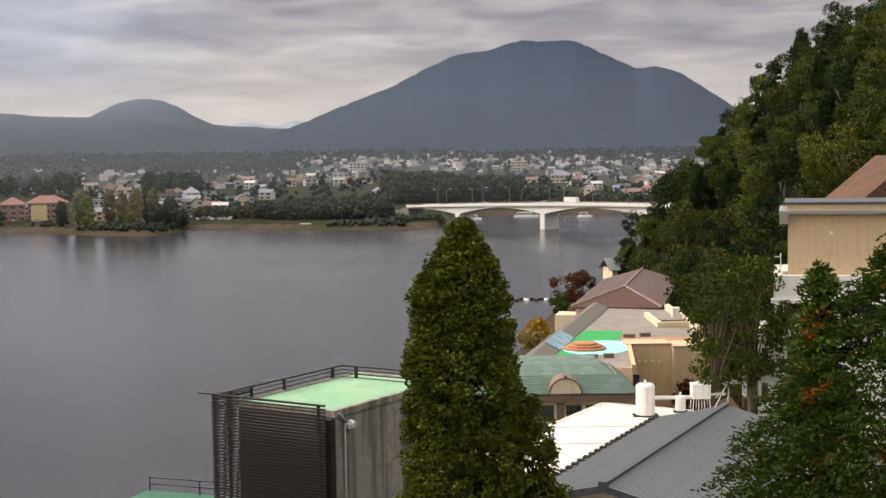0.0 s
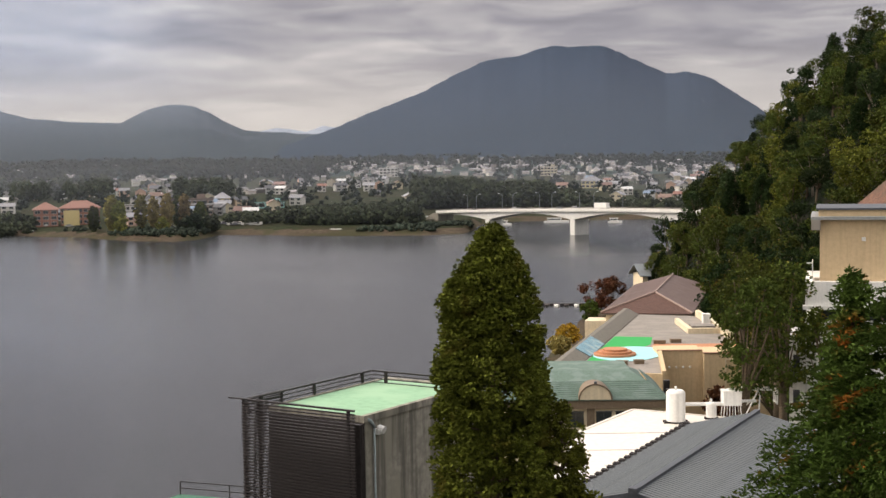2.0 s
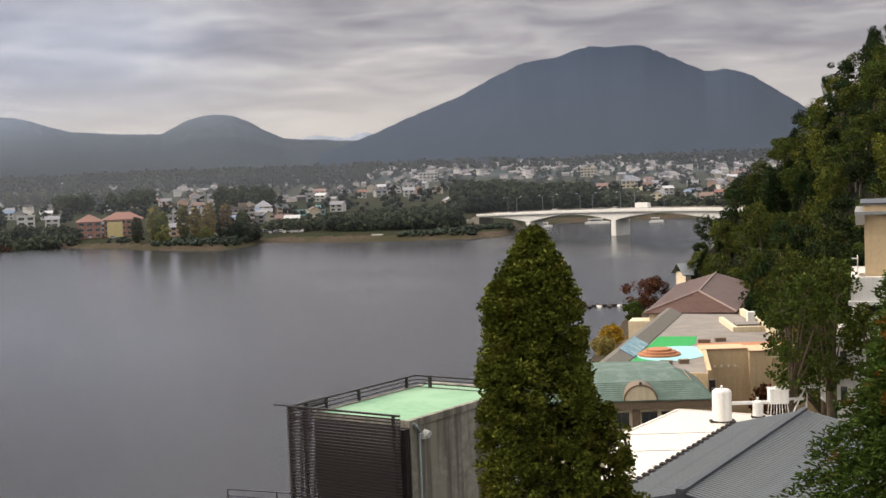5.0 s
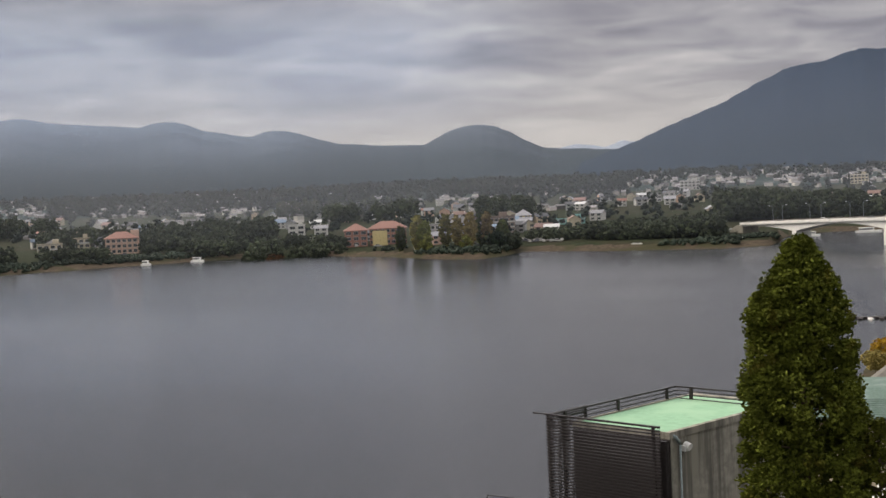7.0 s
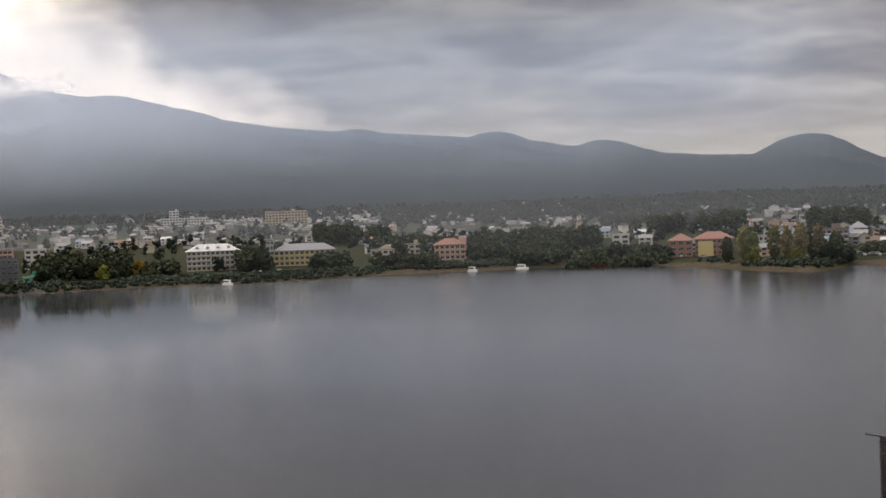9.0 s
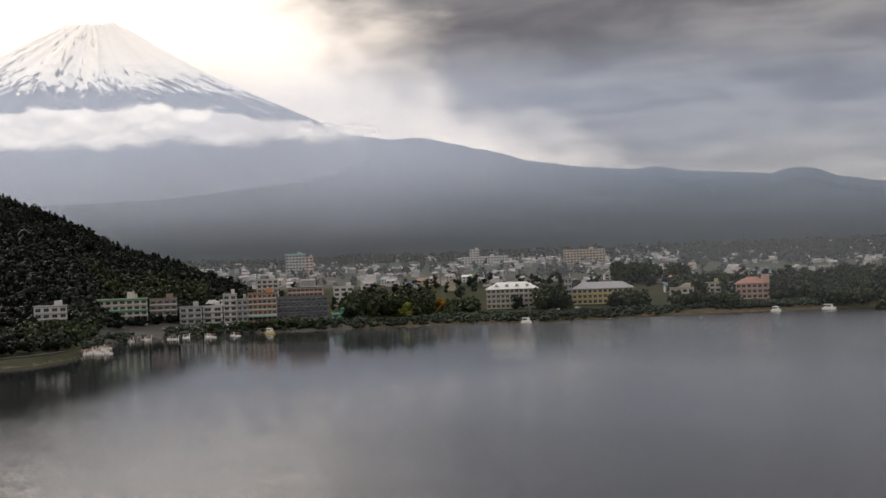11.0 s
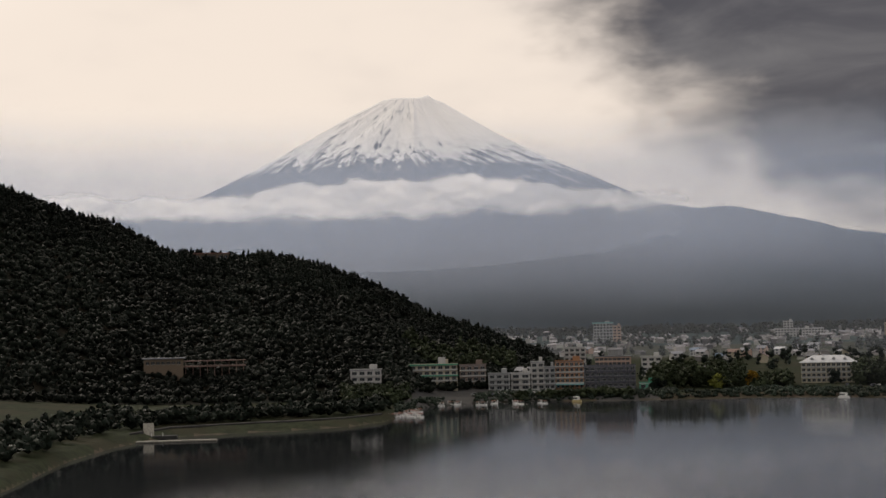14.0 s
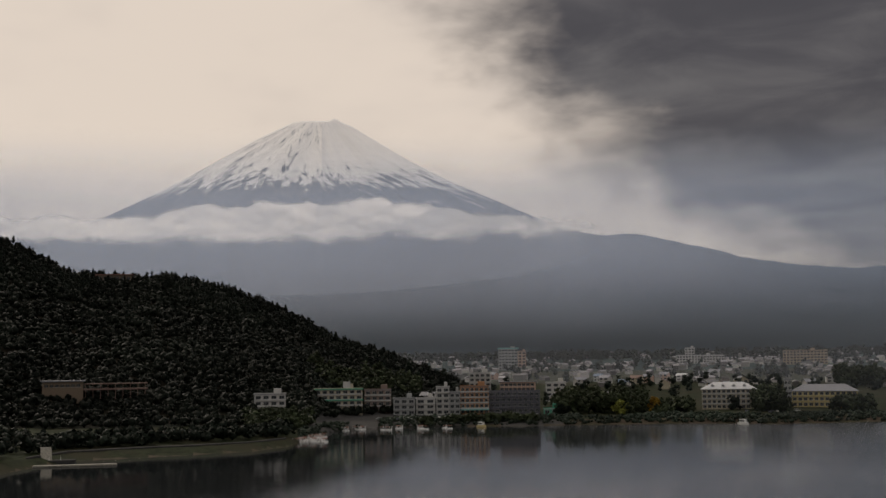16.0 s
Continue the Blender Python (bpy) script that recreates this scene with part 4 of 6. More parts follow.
def terrace_building():
    t = thing("terrace_hotel", pose(0, 0, 0), "tan hotel block with a painted roof terrace and pool", "building")
    T = 12.0
    roof = [(8.9, 147.6), (22.8, 202.0), (32.5, 198.0), (33.0, 163.4), (22.6, 163.4), (20.0, 143.0)]
    part("wall", Shape().prism(roof, 2.5, T - 0.16), TAN, t)
    part("deck", Shape().prism(roof, T - 0.16, T), ROOF_GREY, t, "worn grey roof deck")
    # sloping parapet on the lake side
    d = Vector((22.8 - 8.9, 202 - 147.6, 0)).normalized()
    n = Vector((d.y, -d.x, 0))
    def along(s, o, z):
        p = Vector((8.9, 147.6, 0)) + d * s + n * o
        return (p.x, p.y, z)
    par = Shape()
    par.slab([along(0, 1.9, T + 0.1), along(55.5, 1.9, T + 0.1), along(55.5, 0.3, T + 0.95), along(0, 0.3, T + 0.95)], 0.15)
    par.slab([along(0, 0.3, T + 0.95), along(55.5, 0.3, T + 0.95), along(55.5, -0.3, T + 0.95), along(0, -0.3, T + 0.95)], 0.9)
    part("parapet", par, material("parapet_cladding", (0.15, 0.135, 0.11), 0.7, vary=0.15, grain=0.5), t, "dark sloping parapet")
    part("mural_panel", Shape().slab([along(11, 2.0, T + 0.14), along(22, 2.0, T + 0.14), along(22, 0.25, T + 1.09), along(11, 0.25, T + 1.09)], 0.06), material("blue_mural", (0.16, 0.30, 0.37), 0.6, vary=0.45, grain=0.9, second=(0.32, 0.42, 0.43)), t, "faded blue painted panel")
    part("turf", Shape().slab([along(2.5, 2.1, T + 0.03), along(30, 2.1, T + 0.03), along(30, 7.0, T + 0.03), along(23, 7.6, T + 0.03), along(12, 4.6, T + 0.03), along(2.5, 7.0, T + 0.03)], 0.02), TURF, t, "bright green artificial turf")
    pool = Shape()
    c = Vector(along(14.5, 6.2, 0))
    ps = []
    for i in range(30):
        a = 2 * math.pi * i / 30
        q = c + d * (6.2 * math.sin(a)) + n * ((4.1 + 0.5 * math.sin(2 * a)) * math.cos(a))
        ps.append((q.x, q.y, T + 0.07))
    pool.slab(ps, 0.03)
    part("pool_floor", pool, AQUA, t, "pale turquoise painted pool floor")
    c2 = Vector(along(13.0, 4.6, 0))
    for i, r in enumerate((2.5, 2.0, 1.45)):
        part("round_step", Shape().tube((c2.x, c2.y, T + 0.05 + 0.26 * i), (c2.x, c2.y, T + 0.31 + 0.26 * i), r, r, 30), TERRACOTTA, t, "terracotta round step")
    part("paving", Shape().slab([(21.2, 163.5, T + 0.03), (32.6, 163.5, T + 0.03), (32.6, 168, T + 0.03), (22.4, 168.5, T + 0.03)], 0.02), TERRACOTTA, t)
    # benches and boxes on the deck
    rng = random.Random(3)
    for s, o, w in ((6.0, 6.4, 1.3), (7.0, 8.2, 1.1), (24, 8.6, 1.5), (25.5, 10.4, 1.3)):
        q = along(s, o, T)
        b = thing("roof_box", pose(q[0], q[1], T, 0, 0, rng.uniform(-30, 30)), "dark equipment box on the roof terrace", "box", "roof boxes")
        part("body", Shape().box(-w / 2, -0.4, 0, w / 2, 0.4, 0.4), BROWN_TRIM, b)
        part("lid", Shape().box(-w / 2 - 0.05, -0.45, 0.4, w / 2 + 0.05, 0.45, 0.47), BROWN_TRIM, b)
    # tan block with its court in front
    w = Shape()
    w.box(21.6, 158.6, 2.5, 26.8, 163.4, 12.5)
    w.box(26.8, 157.6, 2.5, 34.5, 163.4, 12.3)
    w.slab([(19.9, 143, 12.6), (20.3, 143, 12.6), (22.0, 158.6, 12.6), (21.6, 158.6, 12.6)], 9)
    w.slab([(8.9, 147.4, 12.3), (19.9, 142.8, 12.3), (19.9, 143.1, 12.3), (8.9, 147.8, 12.3)], 9)
    part("court_wall", w, TAN, t, "tan rendered wall")
    part("coping", Shape().box(21.5, 158.5, 12.5, 26.75, 158.9, 12.62).box(26.75, 157.5, 12.3, 34.6, 157.9, 12.42), material("brown_coping", (0.30, 0.17, 0.11), 0.8, vary=0.15), t)
    for i in range(4):
        part("vent_cap", Shape().tube((22.9 + 0.8 * i, 158.65, 10.6), (22.9 + 0.8 * i, 158.4, 10.6), 0.13, n=10), WHITE_PAINT, t)
    for x in (29.3, 31.3):
        part("drain_pipe", Shape().tube((x, 157.5, 2.6), (x, 157.5, 11.6), 0.07, n=8), CREAM, t)
    part("drain_pipe", Shape().tube((29.3, 157.5, 11.6), (31.3, 157.5, 11.6), 0.07, n=8), CREAM, t)
    part("stair_head", Shape().box(28.2, 178, T, 33.0, 178.6, T + 0.7).box(32.4, 172, T, 33.0, 198, T + 0.9).box(28.2, 178.6, T, 28.8, 190, T + 0.7), CREAM, t)
    part("planter", Shape().box(28.9, 179, T, 32, 182, T + 0.9), ROOF_GREY, t)
    ac = Shape().box(31.2, 184, T, 32.2, 185.2, T + 1.9)
    part("air_unit", ac, WHITE_PAINT, t, "white air unit")


terrace_building()


def brown_roof_hall():
    t = thing("tiled_roof_hall", pose(25.0, 205.5, 0, 0, 0, -13), "hall with a brown tiled hip roof and cream walls", "building")
    part("wall", Shape().box(-5.0, 0.6, 2, 7.4, 44, 11.5), CREAM, t)
    part("opening", Shape().box(-4.4, 0.5, 10.2, 6.9, 0.62, 10.9), GLASS, t)
    for i in range(6):
        part("post", Shape().box(-4.6 + 2.2 * i, 0.42, 9.0, -4.3 + 2.2 * i, 0.6, 11.5), CREAM, t)
    part("eave_board", Shape().box(-5.6, -0.1, 11.45, 8.0, 0.5, 11.75), ROOF_GREY, t)
    x0, x1, y0, y1, ze, zr = -5.7, 8.2, -0.2, 46, 11.75, 14.3
    xm, ya, yb = 2.0, 6.2, 40.0
    r = Shape()
    r.slab([(x0, y0, ze), (x1, y0, ze), (xm, ya, zr)], 0.15)
    part("roof", r, RED_TILE, t, "red-brown tiles on the hip end")
    r = Shape()
    r.slab([(x0, y0, ze), (xm, ya, zr), (xm, yb, zr), (x0, y1, ze)], 0.15)
    r.slab([(x1, y0, ze), (x1, y1, ze), (xm, yb, zr), (xm, ya, zr)], 0.15)
    r.slab([(x0, y1, ze), (xm, yb, zr), (x1, y1, ze)], 0.15)
    main = part("roof", r, BROWN_ROOF, t, "brown roof tiles")
    hips = Shape()
    for a, b in (((x0, y0, ze), (xm, ya, zr)), ((x1, y0, ze), (xm, ya, zr)), ((xm, ya, zr), (xm, yb, zr))):
        hips.tube((a[0], a[1], a[2] + 0.08), (b[0], b[1], b[2] + 0.08), 0.16, n=6)
    part("hip_tiles", hips, material("pale_ridge_tile", (0.30, 0.22, 0.19), 0.7, vary=0.2), t, "paler ridge tiles")
    for i in range(1, 24):
        f = i / 24
        xa, xb = x0 + (xm - x0) * f, x1 + (xm - x1) * f
        y, z = y0 + (ya - y0) * f, ze + (zr - ze) * f
        part("tile_course", Shape().box(xa, y - 0.03, z, xb, y + 0.03, z + 0.03), RED_TILE, main)
        ye = y1 + (yb - y1) * f
        part("tile_course", Shape().box(xa - 0.04, y, z, xa + 0.04, ye, z + 0.05), BROWN_ROOF, main)
    part("side_block", Shape().box(-8.2, 0.2, 2, -5.0, 5, 10.4), CREAM, t)


brown_roof_hall()


def small_house(x, y, rot, label):
    z = float(land_z(np.array([x]), np.array([y]))[0])
    t = thing("lakeside_house", pose(x, y, z, 0, 0, rot), label, "house")
    part("wall", Shape().box(-4, -3.5, -1.5, 4, 3.5, 4.4), CREAM, t)
    part("beam", Shape().box(-4.05, -3.56, 2.3, 4.05, -3.5, 2.5).box(-4.05, -3.56, -0.5, -3.85, -3.5, 4.4).box(3.85, -3.56, -0.5, 4.05, -3.5, 4.4).box(-0.1, -3.56, -0.5, 0.1, -3.5, 4.4), BROWN_TRIM, t)
    for px in (-2.8, 1.2):
        part("window", Shape().box(px, -3.56, 2.9, px + 1.6, -3.48, 4.0), GLASS, t)
    part("roof", Shape().slab([(-5, -4.4, 4.1), (5, -4.4, 4.1), (5, 0, 6.6), (-5, 0, 6.6)], 0.2).slab([(-5, 0, 6.6), (5, 0, 6.6), (5, 4.4, 4.1), (-5, 4.4, 4.1)], 0.2), SLATE, t, "grey pitched roof")


small_house(42.5, 318, 12, "half-timbered cream house with a grey roof by the shore")


def white_block():
    t = thing("hillside_hotel", pose(27.7, 108.6, 0, 0, 0, -14.5) @ pose(-27.7, 0, 0), "tan and white hotel block under the wooded slope", "building")
    part("wall", Shape().box(27.7, 0, 25.1, 40, 10, 30.0), TAN, t, "tan rendered upper storey")
    part("roof", Shape().box(27.0, -0.7, 30.0, 40.5, 10.5, 30.25), material("grey_flashing", (0.24, 0.25, 0.25), 0.6, vary=0.12), t, "grey roof edge")
    part("roof_step", Shape().box(27.6, 0.2, 30.25, 40, 10, 30.75), TAN, t)
    part("roof_cap", Shape().box(27.4, 0.0, 30.75, 40.2, 10.2, 30.9), SLATE_TRIM, t)
    part("eave_box", Shape().box(27.05, -0.7, 29.2, 27.75, 0.3, 30.0), ROOF_GREY, t)
    part("lamp", Shape().box(30.9, -0.14, 28.3, 31.2, 0.02, 28.6), WHITE_PAINT, t, "small white wall lamp")
    lower = part("lower_wall", Shape().box(26.6, -0.4, 10, 40, 10, 22.0).box(26.6, -1.0, 23.2, 40, 10, 25.1), WHITE_PAINT, t, "white lower storeys")
    part("balcony_slab", Shape().box(26.4, -1.3, 22.9, 40, -0.3, 23.2), WHITE_PAINT, t)
    part("window_band", Shape().box(27.6, -0.2, 22.0, 40, 0, 22.9), GLASS, t)
    for i in range(5):
        part("mullion", Shape().box(27.6 + 2.4 * i, -0.3, 22.0, 27.75 + 2.4 * i, -0.16, 22.9), BROWN_TRIM, t)
    part("balcony_rail", Shape().box(27.1, -0.3, 25.2, 27.16, 3, 26.6).box(26.7, -0.3, 26.5, 27.16, -0.24, 26.6), WHITE_PAINT, t)
    part("floor_lamp_bracket", Shape().tube((28.7, -1.0, 23.9), (28.7, -1.7, 24.5), 0.04, n=6), DARK_METAL, t)
    part("side_wing", Shape().box(25.4, -2.0, 10, 26.6, 6, 20.6), WHITE_PAINT, t)
    for z in (12.4, 15.2, 18.0):
        part("window", Shape().box(28.2, -0.46, z, 30.4, -0.38, z + 1.5), GLASS, t)
        part("window", Shape().box(25.7, -2.06, z, 26.2, -1.98, z + 1.4), GLASS, t)


white_block()


def jetty():
    t = thing("jetty", pose(21.5, 328.5, 0, 0, 0, -4), "low dark floating jetty with moored boats", "jetty")
    part("deck", Shape().box(-5, -0.8, -0.2, 6, 0.8, 0.45), DARK_METAL, t)
    rng = random.Random(8)
    for i in range(7):
        x = -4.5 + 1.5 * i
        part("post", Shape().tube((x, 0.7, -1), (x, 0.7, 0.9 + rng.random() * 0.4), 0.07, n=6), DARK_METAL, t)
    for i in range(4):
        x = -3.8 + 2.4 * i
        b = thing("rowing_boat", pose(21.5 + x, 326.6, 0, 0, 0, rng.uniform(-20, 20)), "small rowing boat moored at the jetty", "boat", "moored boats")
        h = Shape()
        h.slab([(-0.55, -1.2, 0.35), (0, -1.9, 0.45), (0.55, -1.2, 0.35), (0.55, 1.5, 0.35), (-0.55, 1.5, 0.35)], 0.45)
        part("hull", h, WHITE_PAINT if i % 2 else DARK_METAL, b)
        part("seat", Shape().box(-0.5, -0.2, 0.36, 0.5, 0.15, 0.44), BROWN_TRIM, b)


jetty()

# ---------------------------------------------------------------- trees


def leaf_mesh(name, rng, centre, out, size, mat, long=1.6, crossed=True):
    v, f = sprays(rng, centre, out, size, long)
    if not crossed:
        keep = np.repeat(np.tile([True, False], len(f) // 2), 1)
        idx = f[keep]
        v = v[idx.ravel()]
        f = np.arange(len(v)).reshape(-1, 4)
    return raw(name, v, f, mat)


def unit(v):
    return v / (np.linalg.norm(v, axis=-1, keepdims=True) + 1e-9)


def column_tree(name, x, y, z0, z1, radius, tufts, per, size, mat, label, seed, low=0.0, droop=0.0, tuft_r=0.5, long=1.5, fan=False, skew=(1.25, 1.0), lumpy=0.30, thick=0.30):
    """A conifer: a tapered trunk, side limbs, and tufts of sprays over an uneven outline. radius(u) gives the crown's radius, u from the top down."""
    rng = np.random.default_rng(seed)
    h = z1 - z0
    t = thing(name, pose(x, y, z0), label, "tree")
    tr = Shape().tube((0, 0, -0.5), (0, 0, h * 0.55), thick, thick * 0.6, 10).tube((0, 0, h * 0.55), (0, 0, h * 0.97), thick * 0.6, 0.03, 8)
    u = rng.beta(*skew, tufts) * (1 - low)
    a = rng.uniform(0, 2 * math.pi, tufts)
    lump = 1 + lumpy * fbm(a * 1.7 + 9, u * 14, 3, seed) + 0.55 * lumpy * fbm(a * 5.0, u * 34, 2, seed + 3)
    depth = np.where(rng.random(tufts) < 0.75, rng.uniform(0.82, 1.0, tufts), rng.uniform(0.35, 0.85, tufts))
    r = radius(u) * lump * depth
    c = np.stack([r * np.cos(a), r * np.sin(a), h * (1 - u) - droop * r], -1)
    for i in range(0, tufts, max(1, tufts // 60)):
        p = c[i]
        tr.tube((0, 0, max(0.3, p[2] - 0.25 * np.hypot(p[0], p[1]))), tuple(p * np.array([0.92, 0.92, 1])), 0.05, 0.015, 5, caps=False)
    part("trunk", tr, BARK, t, smooth=True)
    n = tufts * per
    ball = unit(rng.normal(size=(n, 3))) * rng.uniform(0.1, 1.0, (n, 1)) ** 0.45
    ca, sa = np.repeat(np.cos(a), per), np.repeat(np.sin(a), per)
    if fan:
        # flat fans that hang from the branch ends
        ball = np.stack([ball[:, 0] * 1.35 * ca - ball[:, 1] * 0.75 * sa, ball[:, 0] * 1.35 * sa + ball[:, 1] * 0.75 * ca, ball[:, 2] * 0.28 - 0.45 * ball[:, 0]], -1)
    else:
        ball[:, 2] *= 0.8
    cen = np.repeat(c, per, 0) + ball * tuft_r * np.repeat(rng.uniform(0.6, 1.25, tufts), per)[:, None]
    outw = unit(np.stack([np.repeat(np.cos(a), per), np.repeat(np.sin(a), per), np.full(tufts * per, 0.25)], -1)) + rng.normal(size=(tufts * per, 3)) * 0.6
    part("crown", leaf_mesh("crown", rng, cen, outw, np.full(len(cen), size), mat, long), None, t)
    return t


# half-widths of the tall conifer's crown by the depth below its tip
CROWN_DEPTH = (0, 0.25, 0.55, 1.0, 1.75, 2.5, 3.2, 4.7, 5.6, 6.5, 9.0, 14.0, 19.5)
CROWN_HALF = (0.03, 0.18, 0.38, 0.66, 1.02, 1.13, 1.24, 1.30, 1.32, 1.34, 1.5, 1.5, 0.9)
column_tree("conifer", 0.50, 36.0, 13.5, 33.18, lambda u: np.interp(u * 19.95, CROWN_DEPTH, CROWN_HALF), 1500, 92, 0.072, CONIFER, "tall dense green conifer standing between the rooftops", 11, tuft_r=0.31, skew=(1.0, 1.5), lumpy=0.85, thick=0.22)
# a low side leader of the same stand
column_tree("conifer", 2.35, 36.5, 13.5, 28.35, lambda u: 0.78 * (1 - np.exp(-16.0 * u)), 230, 92, 0.072, CONIFER, "small green conifer leaning from the tall one's foot", 12, tuft_r=0.30, skew=(1.0, 1.6), lumpy=0.8, thick=0.14)
column_tree("cypress", 9.55, 26.6, 14.0, 33.75, lambda u: 0.12 + 26.0 * u * np.exp(-2.3 * u), 2700, 36, 0.042, CYPRESS, "dark green cypress with drooping sprays and some rust-brown needles", 21, low=0.60, droop=0.28, tuft_r=0.36, long=2.8, fan=True, lumpy=0.5)
column_tree("cypress", 7.65, 27.4, 14.0, 32.75, lambda u: 0.05 + 4.2 * u * np.exp(-2.0 * u), 520, 38, 0.042, CYPRESS, "slim dark green cypress with browning lower sprays", 22, low=0.62, droop=0.30, tuft_r=0.30, long=2.8, fan=True, lumpy=0.45)


def broadleaf(name, m, h, r, clump_n, per, size, mat, label, seed, bark=BARK, base=0.35, crossed=False, group="", lean=0.0):
    """A round-headed tree: a leaning trunk that forks into limbs, and clumps of leaves at their ends."""
    rng = np.random.default_rng(seed)
    t = thing(name, m, label, "tree", group)
    tr = Shape()
    fork = Vector((lean * 0.4, 0, h * base))
    tr.tube((0, 0, -1.2), fork, 0.028 * h, 0.020 * h, 8)
    cs = []
    for i in range(clump_n):
        a, w = rng.uniform(0, 2 * math.pi), rng.uniform(-0.9, 1.0)
        k = math.sqrt(max(0, 1 - w * w)) * rng.uniform(0.55, 1.0)
        top = h * (base + 0.98) / 2
        cs.append((lean + r * k * math.cos(a), r * k * math.sin(a), top + w * h * (1 - base) * 0.45))
    for c in cs[:: max(1, clump_n // 9)]:
        tr.tube(fork, c, 0.010 * h, 0.003 * h, 5, caps=False)
    part("trunk", tr, bark, t, smooth=True)
    c = np.array(cs)
    cen = np.repeat(c, per, 0)
    off = unit(rng.normal(size=(len(cen), 3))) * (rng.uniform(0.25, 1.0, (len(cen), 1)) ** 0.5) * r * np.repeat(rng.uniform(0.25, 0.46, clump_n), per)[:, None]
    off[:, 2] *= 0.75
    part("crown", leaf_mesh("crown", rng, cen + off, off + rng.normal(size=off.shape) * 0.5 * r * 0.3 + np.array([0, 0, 0.1]), np.full(len(cen), size), mat, 1.25, crossed), None, t)
    return t


def ground_at(x, y):
    return float(land_z(np.array([float(x)]), np.array([float(y)]))[0])


def hillside():
    rng = random.Random(77)
    kinds = []
    for i in range(9):
        mat = (BROADLEAF, BROADLEAF, DARK_LEAF, CONIFER, BROADLEAF, DARK_LEAF, BROADLEAF, BROADLEAF, RUST)[i]
        words = ("green broadleaf tree", "rust-brown autumn tree")[i == 8]
        k = broadleaf("tree", pose(60 + i * 4, 300, -60), 9.5, 3.0, 30, 100, 0.25, mat, words + " on the steep wooded slope", 300 + i, PALE_BARK if i % 2 else BARK, 0.25, group="hillside trees")
        kinds.append(k)
    pines = []
    for i in range(2):
        k = column_tree("tree", 0, 0, 0, 10.0, lambda u: 0.3 + 2.4 * u ** 0.7, 150, 34, 0.19, DARK_LEAF, "dark pine on the steep wooded slope", 340 + i, tuft_r=0.7, low=0.1)
        k["group"] = "hillside trees"
        pines.append(k)
    done, spots = set(), []
    y = 92.0
    while y < 366:
        x = 40.0 + rng.random() * 3
        step = 5.4 + 0.006 * y
        while x < 150:
            px, py = x + rng.uniform(-2, 2), y + rng.uniform(-2, 2)
            keep = not (px < 47 and py < 125) and not (px < 36 + 4 and py < 260)
            keep = keep and px / py < 0.43 and not (37 < px < 52 and 126 < py < 152)
            # only the face towards the lake can be seen
            if keep and px < 66 + 0.11 * py and (ground_at(px, py) - 30) / math.hypot(px, py) < 0.13:
                spots.append((px, py))
            x += step
        y += step
    for px, py in spots:
        z = ground_at(px, py)
        if z < 3.2:
            continue
        s = rng.uniform(0.7, 1.2)
        src = rng.choice(pines) if rng.random() < 0.15 else kinds[8 if rng.random() < 0.03 else rng.randrange(8)]
        m = pose(px, py, z, rng.uniform(-5, 5), rng.uniform(-8, 2), rng.uniform(0, 360))
        if src not in done:
            done.add(src)
            src.matrix_basis = m
            continue
        o = copy_thing(src, m)
        o.scale = (s, s, s * rng.uniform(0.85, 1.15))
    for k in kinds + pines:
        if k not in done:
            k.matrix_basis = pose(70, 250, ground_at(70, 250))


hillside()

# trees between the rooftops and the slope
for i, (x, y, h, r, mat, ln) in enumerate(((20.2, 104.5, 12.5, 2.6, BROADLEAF, 1.6), (24.2, 106, 13.5, 2.7, BROADLEAF, 0.0), (27.0, 103.5, 10.5, 2.2, BROADLEAF, 0.5), (22.4, 112, 15, 3.0, BROADLEAF, -0.5), (26.5, 118, 14.5, 3.2, DARK_LEAF, 0.0), (31, 140, 17, 4.0, BROADLEAF, 0), (36, 150, 18, 4.2, BROADLEAF, 0), (36, 175, 17, 4.6, BROADLEAF, 0), (38, 195, 15, 4.2, BROADLEAF, 0), (40, 215, 14, 4.4, DARK_LEAF, 0))):
    z = 13.5 if y < 120 else max(ground_at(x, y), 4)
    broadleaf("garden_tree", pose(x, y, z, 0, 0, 40 * i), h, r, 30, 85, 0.19 if y < 130 else 0.30, mat, "slender green broadleaf tree with a thin crooked trunk", 400 + i, BARK, 0.22, True, "trees between the hotels", ln)
for i, (x, y, h, r, mat, words) in enumerate(((26.5, 290, 8.0, 3.4, RUST, "rust-red autumn tree on the shore point"), (30.5, 296, 7.5, 2.6, RUST, "reddish autumn tree beside the boathouse"), (23.5, 275, 4.5, 1.8, BROADLEAF, "olive-green bush on the shore"), (16.6, 240, 4.0, 2.0, YELLOW, "yellow autumn bush by the shore road"), (14.5, 228, 3.6, 1.9, POPLAR, "dry yellowish bush by the shore road"), (54, 326, 9, 4.0, DARK_LEAF, "dark tree behind the lakeside house"), (56, 316, 11, 4.5, DARK_LEAF, "dark tree behind the lakeside house"), (27.5, 150, 5, 2.2, RUST, "rust-brown bush under the tan wall"), (23.5, 127, 4.5, 1.6, BROADLEAF, "small bare-looking garden tree"))):
    broadleaf("shore_tree" if h > 5 else "bush", pose(x, y, max(2.0, ground_at(x, y)), 0, 0, 33 * i), h, r, 22, 70, 0.34, mat, words, 440 + i, BARK, 0.15, False)


